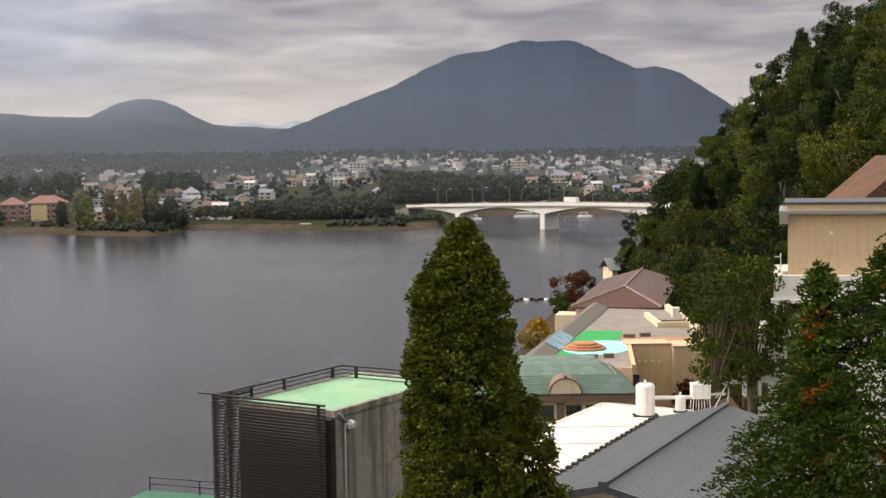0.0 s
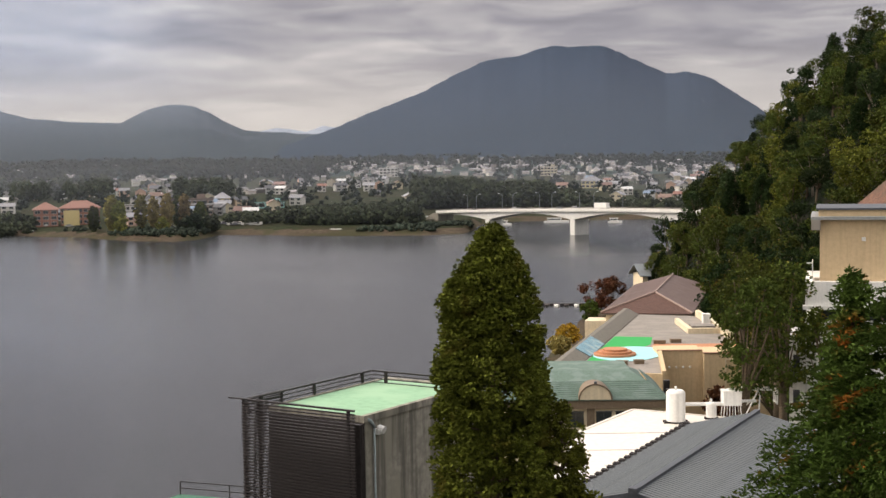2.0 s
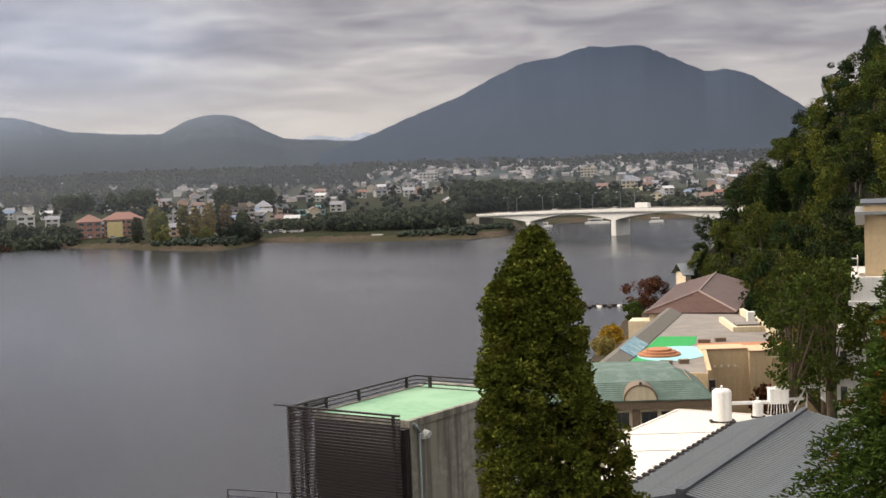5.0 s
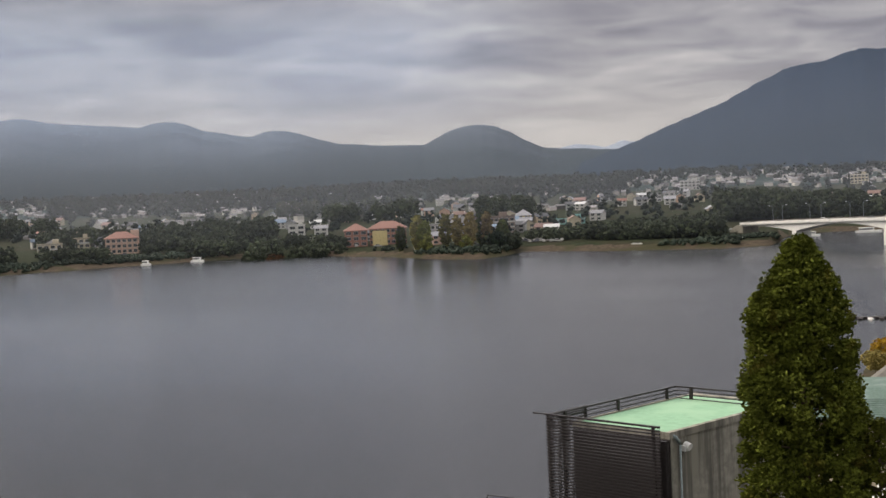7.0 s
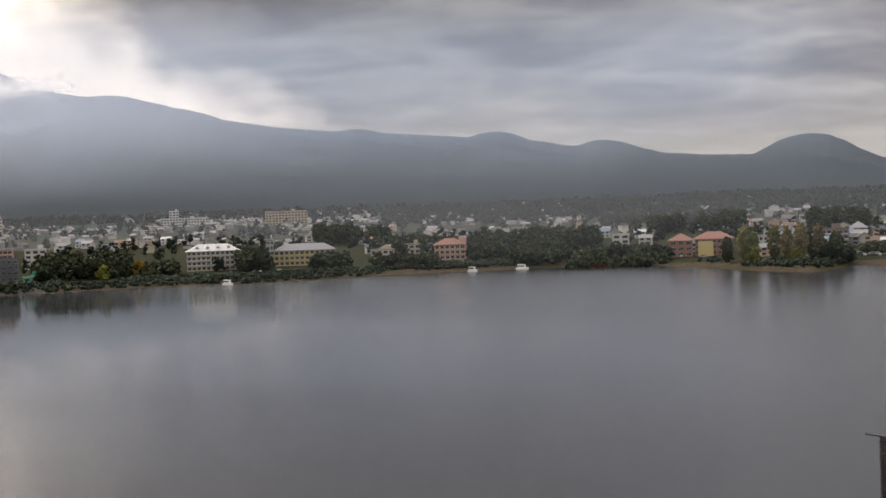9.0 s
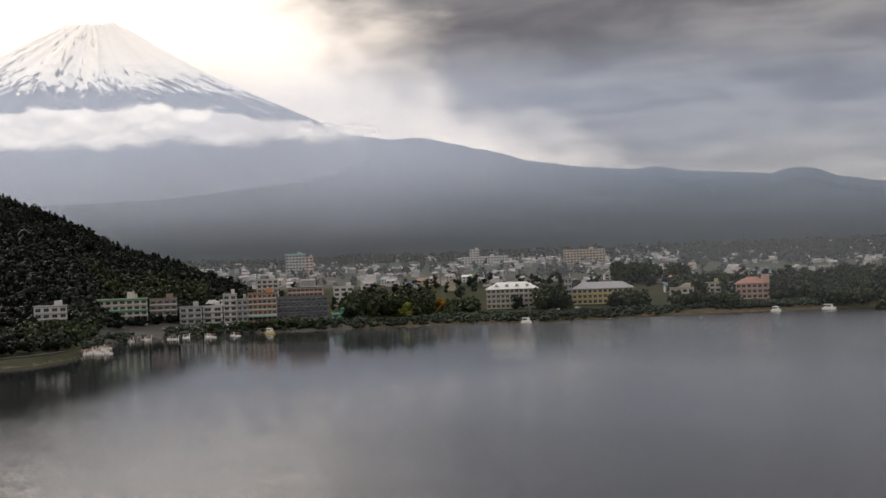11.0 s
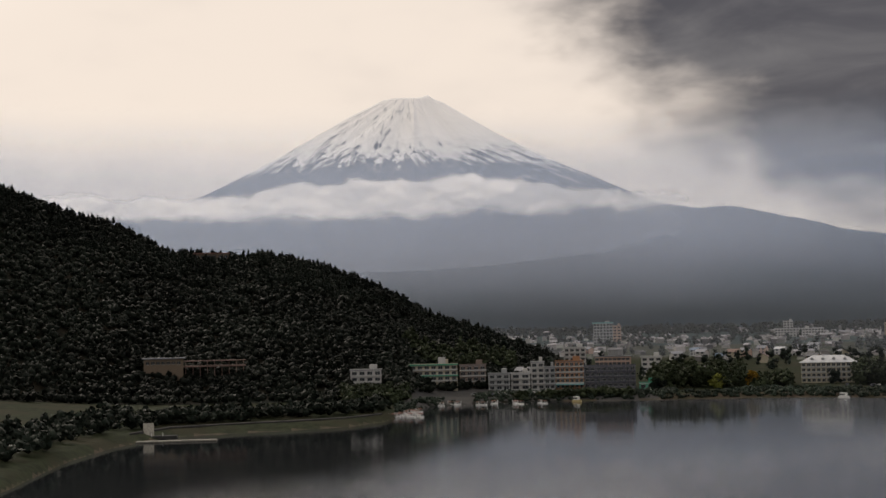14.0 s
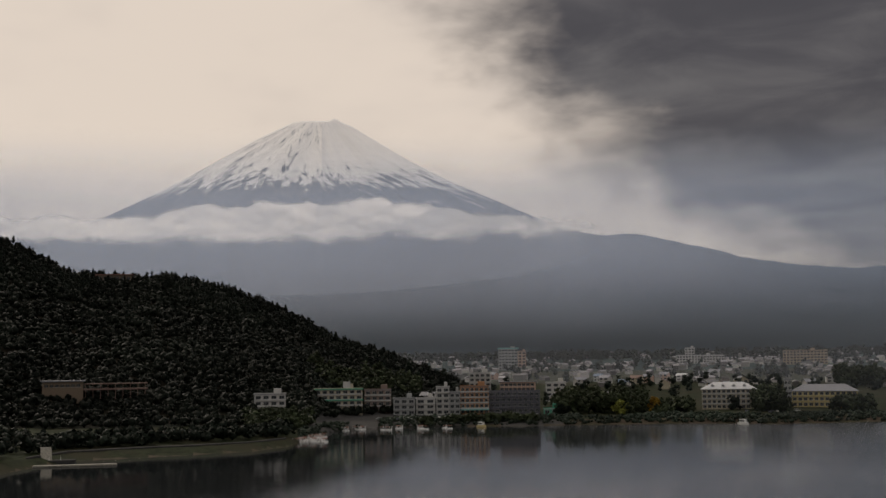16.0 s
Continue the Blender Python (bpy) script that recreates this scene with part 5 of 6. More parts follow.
def earth_bank():
    """The bare cut slope above the hillside hotel, with its retaining grid."""
    s = Shape()
    x0, x1 = 39.4, 46.0
    for i in range(5):
        y0, y1 = 132 + 2.4 * i, 134.4 + 2.4 * i
        s.slab([(x0, y0, 28.9), (x1, y0, 34.4), (x1, y1, 34.4), (x0, y1, 28.9)], 8.0)
    tagged(part("retaining_slope", s, material("red_earth", (0.115, 0.060, 0.040), 0.95, vary=0.4, grain=0.5, bump=0.1, second=(0.085, 0.052, 0.034))), "bare reddish earth bank cut into the wooded slope", "slope", kind="structure")


earth_bank()

# ---------------------------------------------------------------- bridge


def concrete_bridge():
    ax, ay, bx, by = -15.0, 729.2, 175.0, 474.0
    L = math.hypot(bx - ax, by - ay)
    ang = math.degrees(math.atan2(by - ay, bx - ax))
    t = thing("bridge", pose(ax, ay, 0, 0, 0, ang), "long white concrete road bridge with arched girders on two piers", "bridge")
    c = math.cos(radians(ang)), math.sin(radians(ang))
    s1 = (11 - ax) * c[0] + (694 - ay) * c[1]
    s2 = (53 - ax) * c[0] + (643 - ay) * c[1]
    step = s2 - s1
    piers = [s1 + step * i for i in range(0, 5) if s1 + step * i < L + 30]

    def deck_z(s):
        return 8.6 + 3.9 * math.sin(min(1.0, max(0.0, s / 190)) * math.pi / 2)

    def depth(s):
        d = min(abs(s - p) for p in piers)
        k = min(1.0, d / (step / 2))
        return 0.9 + 3.2 * (1 - k) ** 1.9

    n = 120
    girder = Shape()
    for y0, y1 in ((-4.2, 4.2),):
        for i in range(n):
            a, b = L * i / n, L * (i + 1) / n
            za, zb = deck_z(a) - 0.5, deck_z(b) - 0.5
            da, db = za - depth(a), zb - depth(b)
            girder.poly([(a, y0, da), (b, y0, db), (b, y0, zb), (a, y0, za)])
            girder.poly([(a, y1, da), (b, y1, db), (b, y1, zb), (a, y1, za)])
            girder.poly([(a, y0, da), (b, y0, db), (b, y1, db), (a, y1, da)])
    part("girder", girder, PALE_CONCRETE, t, "pale concrete haunched box girder")
    deck, kerb, road = Shape(), Shape(), Shape()
    for i in range(40):
        a, b = L * i / 40, L * (i + 1) / 40
        za, zb = deck_z(a), deck_z(b)
        deck.slab([(a, -5.6, za), (b, -5.6, zb), (b, 5.6, zb), (a, 5.6, za)], 0.5)
        for y in (-5.6, 5.35):
            kerb.slab([(a, y, za + 0.75), (b, y, zb + 0.75), (b, y + 0.25, zb + 0.75), (a, y + 0.25, za + 0.75)], 0.85)
        road.slab([(a, -4.4, za + 0.06), (b, -4.4, zb + 0.06), (b, 4.4, zb + 0.06), (a, 4.4, za + 0.06)], 0.05)
    part("deck", deck, PALE_CONCRETE, t)
    part("parapet", kerb, PALE_CONCRETE, t)
    part("carriageway", road, ROOF_GREY, t)
    rail = Shape()
    for z in (0.95, 1.2):
        for y in (-5.5, 5.5):
            for i in range(20):
                a, b = L * i / 20, L * (i + 1) / 20
                rail.tube((a, y, deck_z(a) + z), (b, y, deck_z(b) + z), 0.06, n=5, caps=False)
    part("handrail", rail, ROOF_GREY, t)
    for p in piers:
        pier = Shape()
        pier.box(p - 1.7, -4.4, -6, p + 1.7, 4.4, deck_z(p) - 0.5 - depth(p) + 0.1)
        pier.box(p - 1.2, -4.5, 1.6, p + 1.2, -4.38, 4.6)
        part("pier", pier, PALE_CONCRETE, t, "stained pale pier")
    part("abutment", Shape().box(-3, -5.0, -2, 1.5, 5.0, 7.6).slab([(-3, -5, 8.0), (-3, 5, 8.0), (-17, 5, 3.2), (-17, -5, 3.2)], 3), CONCRETE, t, "weathered concrete abutment")
    st = Shape()
    for i in range(10):
        st.box(-16 + i * 1.0, -7.6, 1.0 + 0.55 * i, -15 + i * 1.0, -6.4, 1.5 + 0.55 * i)
    part("stairs", st, PALE_CONCRETE, t)
    m0 = t.matrix_basis

    def lamp(s, side):
        o = thing("street_lamp", m0 @ pose(s, side * 5.3, deck_z(s) + 0.7, 0, 0, 0 if side > 0 else 180), "grey bridge lamp with a curved arm", "lamp", "bridge lamps")
        part("pole", Shape().tube((0, 0, 0), (0, 0, 7.0), 0.12, 0.09, 8), SLATE, o)
        part("arm", Shape().tube((0, 0, 7.0), (0, -0.6, 7.7), 0.08, n=6).tube((0, -0.6, 7.7), (0, -1.9, 8.0), 0.07, n=6), SLATE, o)
        part("lantern", Shape().box(-0.2, -2.7, 7.9, 0.2, -1.8, 8.12), WHITE_PAINT, o)
        return o

    a = lamp(14, 1)
    for s, side in ((44, 1), (74, 1), (104, 1), (134, 1)):
        copy_thing(a, m0 @ pose(s, side * 5.3, deck_z(s) + 0.7))
    for s in (36, 66, 96, 126):
        copy_thing(a, m0 @ pose(s, -5.3, deck_z(s) + 0.7, 0, 0, 180))

    def vehicle(name, s, y, w, ln, h, mat, label, rot=0):
        o = thing(name, m0 @ pose(s, y, deck_z(s) + 0.08, 0, 0, rot), label, "vehicle", "bridge traffic")
        body = Shape().box(-ln / 2, -w / 2, 0.35, ln / 2, w / 2, h * 0.6)
        if name == "van":
            body.box(-ln / 2 + 0.1, -w / 2 + 0.05, h * 0.6, ln / 2 - 0.3, w / 2 - 0.05, h)
        else:
            body.slab([(-ln * 0.3, -w * 0.42, h), (ln * 0.18, -w * 0.42, h), (ln * 0.18, w * 0.42, h), (-ln * 0.3, w * 0.42, h)], h * 0.4)
        part("body", body, mat, o)
        part("windows", Shape().box(-ln * 0.28, -w * 0.44, h * 0.64, ln * 0.2, w * 0.44, h * 0.9), GLASS, o)
        for sx in (-0.3, 0.3):
            for sy in (-0.5, 0.5):
                part("wheel", Shape().tube((sx * ln, sy * w - 0.1, 0.32), (sx * ln, sy * w + 0.1, 0.32), 0.32, n=10), DARK_METAL, o)

    vehicle("van", 128, -2.2, 2.2, 8.6, 3.3, WHITE_PAINT, "white box van crossing the bridge")
    vehicle("car", 58, 2.2, 1.7, 4.3, 1.5, WHITE_PAINT, "white car crossing the bridge")
    vehicle("car", 98, -2.2, 1.7, 4.4, 1.5, SLATE, "grey car crossing the bridge")
    vehicle("car", 104, 2.2, 1.8, 4.6, 1.6, WHITE_PAINT, "white car crossing the bridge")
    vehicle("car", 30, -2.2, 1.7, 4.2, 1.5, DARK_METAL, "dark car crossing the bridge")


concrete_bridge()

# ---------------------------------------------------------------- far shore: hotels and houses
WALLS = {
    "white": material("white_facade", (0.50, 0.48, 0.45), 0.8, vary=0.08, grain=0.2, stain=0.2),
    "cream": material("cream_facade", (0.47, 0.41, 0.30), 0.8, vary=0.08, grain=0.2, stain=0.2),
    "orange": material("orange_facade", (0.40, 0.20, 0.10), 0.8, vary=0.1, grain=0.2),
    "pink": material("pink_facade", (0.50, 0.34, 0.26), 0.8, vary=0.08, grain=0.2),
    "red": material("red_brick_facade", (0.27, 0.125, 0.09), 0.85, vary=0.15, grain=0.4),
    "brown": material("brown_facade", (0.22, 0.16, 0.13), 0.8, vary=0.12, grain=0.2),
    "dark": material("dark_facade", (0.10, 0.10, 0.12), 0.7, vary=0.12, grain=0.2),
    "grey": material("grey_facade", (0.34, 0.34, 0.33), 0.8, vary=0.1, grain=0.2),
    "yellow": material("yellow_facade", (0.52, 0.42, 0.20), 0.8, vary=0.08, grain=0.2),
    "tan": material("tan_facade", (0.46, 0.35, 0.24), 0.8, vary=0.08, grain=0.2),
    "teal": material("teal_panel", (0.20, 0.40, 0.38), 0.6, vary=0.1, grain=0.2),
    "green": material("green_awning", (0.06, 0.30, 0.19), 0.7, vary=0.1, grain=0.2),
}
ROOFS = {
    "grey": material("grey_house_roof", (0.20, 0.20, 0.215), 0.6, vary=0.15, grain=0.3, per_object=0.25),
    "dark": material("dark_house_roof", (0.075, 0.075, 0.085), 0.55, vary=0.15, grain=0.3, per_object=0.3),
    "brown": material("brown_house_roof", (0.16, 0.10, 0.08), 0.65, vary=0.15, grain=0.3, per_object=0.25),
    "red": material("red_house_roof", (0.21, 0.10, 0.075), 0.65, vary=0.15, grain=0.3),
    "pale": material("pale_house_roof", (0.48, 0.48, 0.48), 0.5, vary=0.1, grain=0.3),
    "blue": material("blue_house_roof", (0.12, 0.17, 0.24), 0.55, vary=0.12, grain=0.3),
}
window_cache = {}


def window_mesh(w, h):
    key = (round(w, 2), round(h, 2))
    if key not in window_cache:
        s = Shape()
        s.box(-w / 2, -0.06, 0, w / 2, 0.05, h, 0)
        s.box(-w / 2 - 0.08, -0.10, -0.10, w / 2 + 0.08, -0.02, 0, 1)
        s.box(-0.04, -0.10, 0, 0.04, -0.05, h, 1)
        window_cache[key] = recalc(s.mesh("window", GLASS, WALLS["white"]))
    return window_cache[key]


frame_cache = {}


def frame_mesh(w, h):
    key = (round(w, 2), round(h, 2))
    if key not in frame_cache:
        s = Shape().box(-w / 2 - 0.1, -0.12, h, w / 2 + 0.1, 0.0, h + 0.12).box(-w / 2 - 0.1, -0.12, 0, -w / 2, 0.0, h).box(w / 2, -0.12, 0, w / 2 + 0.1, 0.0, h)
        frame_cache[key] = recalc(s.mesh("window_frame", WALLS["white"]))
    return frame_cache[key]


def hotel(az0, az1, r, floors, wall, roof, label, name="hotel", depth=14, fh=3.1, cols=None, flat=True, base=None, turn=0.0, balcony=True, windows=True, extra=None):
    """A block of storeys whose front looks over the lake, between two directions at a distance."""
    am = (az0 + az1) / 2
    x, y = place(am, r)
    w = 2 * r * math.tan(radians(abs(az1 - az0) / 2))
    z = ground_at(x, y) if base is None else base
    t = thing(name, pose(x, y, z, 0, 0, -am + turn), label, "building", "lakeside buildings")
    h = floors * fh
    part("wall", Shape().box(-w / 2, 0, -4, w / 2, depth, h), WALLS[wall], t)
    cols = cols or max(2, int(w / 3.6))
    if windows:
        cw = w / cols
        me = window_mesh(cw * 0.62, fh * 0.52)
        for f in range(floors):
            for c in range(cols):
                o = part("window", me, None, t, m=pose(-w / 2 + cw * (c + 0.5), 0, f * fh + fh * 0.28))
                part("window_frame", frame_mesh(cw * 0.62, fh * 0.52), None, o)
        for sx, rz in ((w / 2, 90), (-w / 2, -90)):
            for f in range(floors):
                for c in range(2):
                    part("window", me, None, t, m=pose(sx, depth * (0.3 + 0.4 * c), f * fh + fh * 0.28, 0, 0, rz))
    if balcony:
        b = recalc(Shape().box(-w / 2 - 0.1, -0.7, 0, w / 2 + 0.1, 0, 0.16).box(-w / 2 - 0.1, -0.7, 0.16, w / 2 + 0.1, -0.6, 0.75).mesh("balcony", WALLS["white" if wall in ("white", "cream", "orange", "brown") else wall]))
        for f in range(1, floors):
            part("balcony", b, None, t, m=pose(0, 0, f * fh))
    if flat:
        part("roof", Shape().box(-w / 2 - 0.3, -0.3, h, w / 2 + 0.3, depth + 0.3, h + 0.35), ROOFS[roof], t)
        part("parapet", Shape().box(-w / 2 - 0.3, -0.3, h + 0.35, w / 2 + 0.3, 0, h + 0.9), WALLS[wall], t)
        part("stair_head", Shape().box(w * 0.12, depth * 0.3, h + 0.35, w * 0.12 + min(5, w * 0.25), depth * 0.7, h + 3.0), WALLS[wall], t)
    else:
        e, k = 0.9, min(depth, w) * 0.46
        zt = h + depth * 0.28
        a = [(-w / 2 - e, -e, h), (w / 2 + e, -e, h), (w / 2 + e, depth + e, h), (-w / 2 - e, depth + e, h)]
        p, q = (-w / 2 + k, depth / 2, zt), (w / 2 - k, depth / 2, zt)
        s = Shape().slab([a[0], a[1], q, p], 0.2).slab([a[1], a[2], q], 0.2).slab([a[2], a[3], p, q], 0.2).slab([a[3], a[0], p], 0.2)
        part("roof", s, ROOFS[roof], t)
    return t, w, h


hotel(-56.9, -55.6, 700, 3, "white", "grey", "three-storey white inn at the foot of the wooded hill", depth=10)
t, w, h = hotel(-54.4, -52.4, 752, 4, "cream", "grey", "cream lakeside hotel with green roof edges", fh=3.0)
for f in (2, 4):
    part("roof_band", Shape().box(-w / 2 - 0.8, -1.0, f * 3.0 - 0.1, w / 2 + 0.4, 0.2, f * 3.0 + 0.5), WALLS["green"], t, "green roof band")
part("sign_box", Shape().box(w * 0.1, 3, h + 0.3, w * 0.1 + 4, 6, h + 4.2), WALLS["white"], t)
hotel(-52.3, -51.2, 770, 4, "brown", "grey", "brown hotel block with pale balconies")
hotel(-51.1, -50.2, 765, 3, "grey", "grey", "grey waterfront guest house")
hotel(-50.15, -49.35, 772, 3, "white", "pale", "low white shop building on the waterfront")
hotel(-49.3, -48.75, 775, 5, "white", "grey", "tall narrow white hotel on the waterfront")
hotel(-48.74, -48.3, 774, 4, "grey", "grey", "grey banded hotel block")
t, w, h = hotel(-48.28, -47.1, 776, 5, "orange", "grey", "orange-brown five-storey hotel on the waterfront", cols=6)
part("canopy", Shape().box(-w / 2, -3.5, 2.4, w / 2, 0, 3.0), WALLS["teal"], t, "teal entrance canopy")
t, w, h = hotel(-47.08, -44.95, 778, 4, "dark", "grey", "dark-fronted lakeside hotel with a stepped pinkish top", cols=9)
part("upper_block", Shape().box(-w * 0.28, 3, h, w * 0.42, 13, h + 5.2), WALLS["pink"], t)
for c in range(8):
    for f in range(2):
        part("window", window_mesh(2.0, 1.4), None, t, m=pose(-w * 0.24 + c * w * 0.085, 3, h + 0.7 + 2.5 * f))
part("upper_roof", Shape().box(-w * 0.3, 2.6, h + 5.2, w * 0.44, 13.4, h + 5.6), ROOFS["dark"], t)
hotel(-47.9, -47.0, 930, 6, "white", "pale", "white apartment block behind the waterfront")
t, w, h = hotel(-46.65, -45.85, 1550, 7, "grey", "grey", "tall tower block with a teal crown", name="tower_block", balcony=False, fh=3.4)
part("crown", Shape().box(-w / 2 - 1, -1, h, w / 2 + 1, 15, h + 1.4), WALLS["teal"], t, "teal crown")
part("crown", Shape().box(-w / 2 + 2, 1, h - 4, w / 2 - 2, 0.2, h), WALLS["teal"], t)
hotel(-45.84, -45.5, 1552, 6, "pink", "grey", "pinkish annex beside the tower block", name="tower_block", balcony=False, fh=3.4)
hotel(-44.7, -43.85, 900, 4, "white", "pale", "white office block behind the trees", balcony=False)
hotel(-44.8, -44.2, 765, 1, "green", "pale", "small green lakeside kiosk", name="kiosk", balcony=False, depth=6)
t, w, h = hotel(-38.25, -36.1, 800, 4, "cream", "pale", "cream hotel with a pale hipped roof and dormers", flat=False, cols=11, fh=2.9)
for i in range(4):
    d = Shape().box(-0.8, 0.6, h + 0.6, 0.8, 3.4, h + 2.0).slab([(-1.1, 0.3, h + 2.0), (0, 0.3, h + 2.9), (0, 3.4, h + 2.9), (-1.1, 3.4, h + 2.0)], 0.1).slab([(0, 0.3, h + 2.9), (1.1, 0.3, h + 2.0), (1.1, 3.4, h + 2.0), (0, 3.4, h + 2.9)], 0.1)
    part("dormer", d, ROOFS["pale"], t, m=pose(-w * 0.3 + i * w * 0.2, 1.2, 0))
hotel(-34.65, -32.1, 815, 3, "yellow", "grey", "long yellow lakeside hotel with a grey roof", flat=False, cols=12)
hotel(-34.95, -34.66, 816, 5, "grey", "grey", "slim grey stair tower of the yellow hotel", balcony=False)
hotel(-39.25, -37.3, 1700, 3, "white", "pale", "long white public building up in the town", balcony=False, depth=20)
hotel(-38.9, -38.5, 1702, 6, "white", "pale", "white tower of the public building", balcony=False)
hotel(-34.95, -33.2, 1600, 5, "tan", "brown", "broad brown-banded block up in the town")
t, w, h = hotel(-27.9, -26.6, 828, 3, "pink", "red", "pinkish inn with a red roof by the lakeside road", flat=False, cols=6)
part("chimney_block", Shape().box(w * 0.3, 3, 0, w * 0.55, 9, h + 4.6), WALLS["pink"], t)
hotel(-30.6, -29.6, 850, 2, "cream", "grey", "low cream villa with balconies", cols=4)
hotel(-29.2, -28.5, 905, 2, "cream", "brown", "low cream house behind the shore road")
hotel(-20.4, -19.7, 880, 3, "white", "pale", "white house above the shore trees", balcony=False)
hotel(-18.05, -17.1, 770, 3, "red", "red", "red-brick guest house by the lake", flat=False, balcony=False)
t, w, h = hotel(-17.0, -15.45, 772, 3, "red", "red", "red-brick hotel wing with a tan gabled front", flat=False, balcony=False, cols=7)
part("gable_front", Shape().box(-w * 0.42, -3.0, -3, -w * 0.02, 0, 7.4).prism([(-w * 0.42, -3.0), (-w * 0.02, -3.0), (-w * 0.02, 0), (-w * 0.42, 0)], 7.4, 8.0), WALLS["yellow"], t, "tan gabled front")
hotel(-14.6, -12.7, 815, 2, "white", "dark", "long white waterfront building behind the poplars", cols=10)
hotel(-12.6, -10.85, 812, 3, "brown", "dark", "dark-roofed hotel with white balcony bands", cols=8)
hotel(-10.8, -10.15, 900, 2, "yellow", "grey", "yellow house by the car park", balcony=False, flat=False)
hotel(-9.2, -7.9, 880, 1, "teal", "pale", "pale green two-storey building behind the trees", balcony=False)
hotel(4.6, 5.5, 1180, 2, "yellow", "grey", "yellow house beyond the bridge", balcony=False, flat=False)
hotel(2.9, 3.6, 1500, 3, "cream", "pale", "cream block up in the town beyond the bridge", balcony=False)
hotel(-3.9, -3.1, 1450, 3, "white", "pale", "white school block on the slope", balcony=False)


def house_kind(w, d, h, wall, roof, gable):
    """A small two-storey house: walls, pitched roof, windows."""
    t = thing("house", pose(0, 0, -50), "", "house", "town houses")
    s = Shape().box(-w / 2, -d / 2, -2.5, w / 2, d / 2, h)
    zt = h + (d if gable else w) * 0.27
    e = 0.6
    if gable:
        for sx in (-w / 2, w / 2):
            s.poly([(sx, -d / 2, h), (sx, d / 2, h), (sx, 0, zt - 0.1)])
        r = Shape().slab([(-w / 2 - e, -d / 2 - e, h - 0.25), (w / 2 + e, -d / 2 - e, h - 0.25), (w / 2 + e, 0, zt), (-w / 2 - e, 0, zt)], 0.2).slab([(-w / 2 - e, 0, zt), (w / 2 + e, 0, zt), (w / 2 + e, d / 2 + e, h - 0.25), (-w / 2 - e, d / 2 + e, h - 0.25)], 0.2)
    else:
        for sy in (-d / 2, d / 2):
            s.poly([(-w / 2, sy, h), (w / 2, sy, h), (0, sy, zt - 0.1)])
        r = Shape().slab([(-w / 2 - e, -d / 2 - e, h - 0.25), (0, -d / 2 - e, zt), (0, d / 2 + e, zt), (-w / 2 - e, d / 2 + e, h - 0.25)], 0.2).slab([(w / 2 + e, -d / 2 - e, h - 0.25), (w / 2 + e, d / 2 + e, h - 0.25), (0, d / 2 + e, zt), (0, -d / 2 - e, zt)], 0.2)
    part("wall", s, WALLS[wall], t)
    part("roof", r, ROOFS[roof], t)
    for f in (0.6, 3.1):
        for sx in (-0.25, 0.25):
            part("window", window_mesh(w * 0.26, 1.3), None, t, m=pose(sx * w, -d / 2, f))
    t["label"] = "two-storey %s town house with a %s pitched roof" % (wall, roof)
    return t


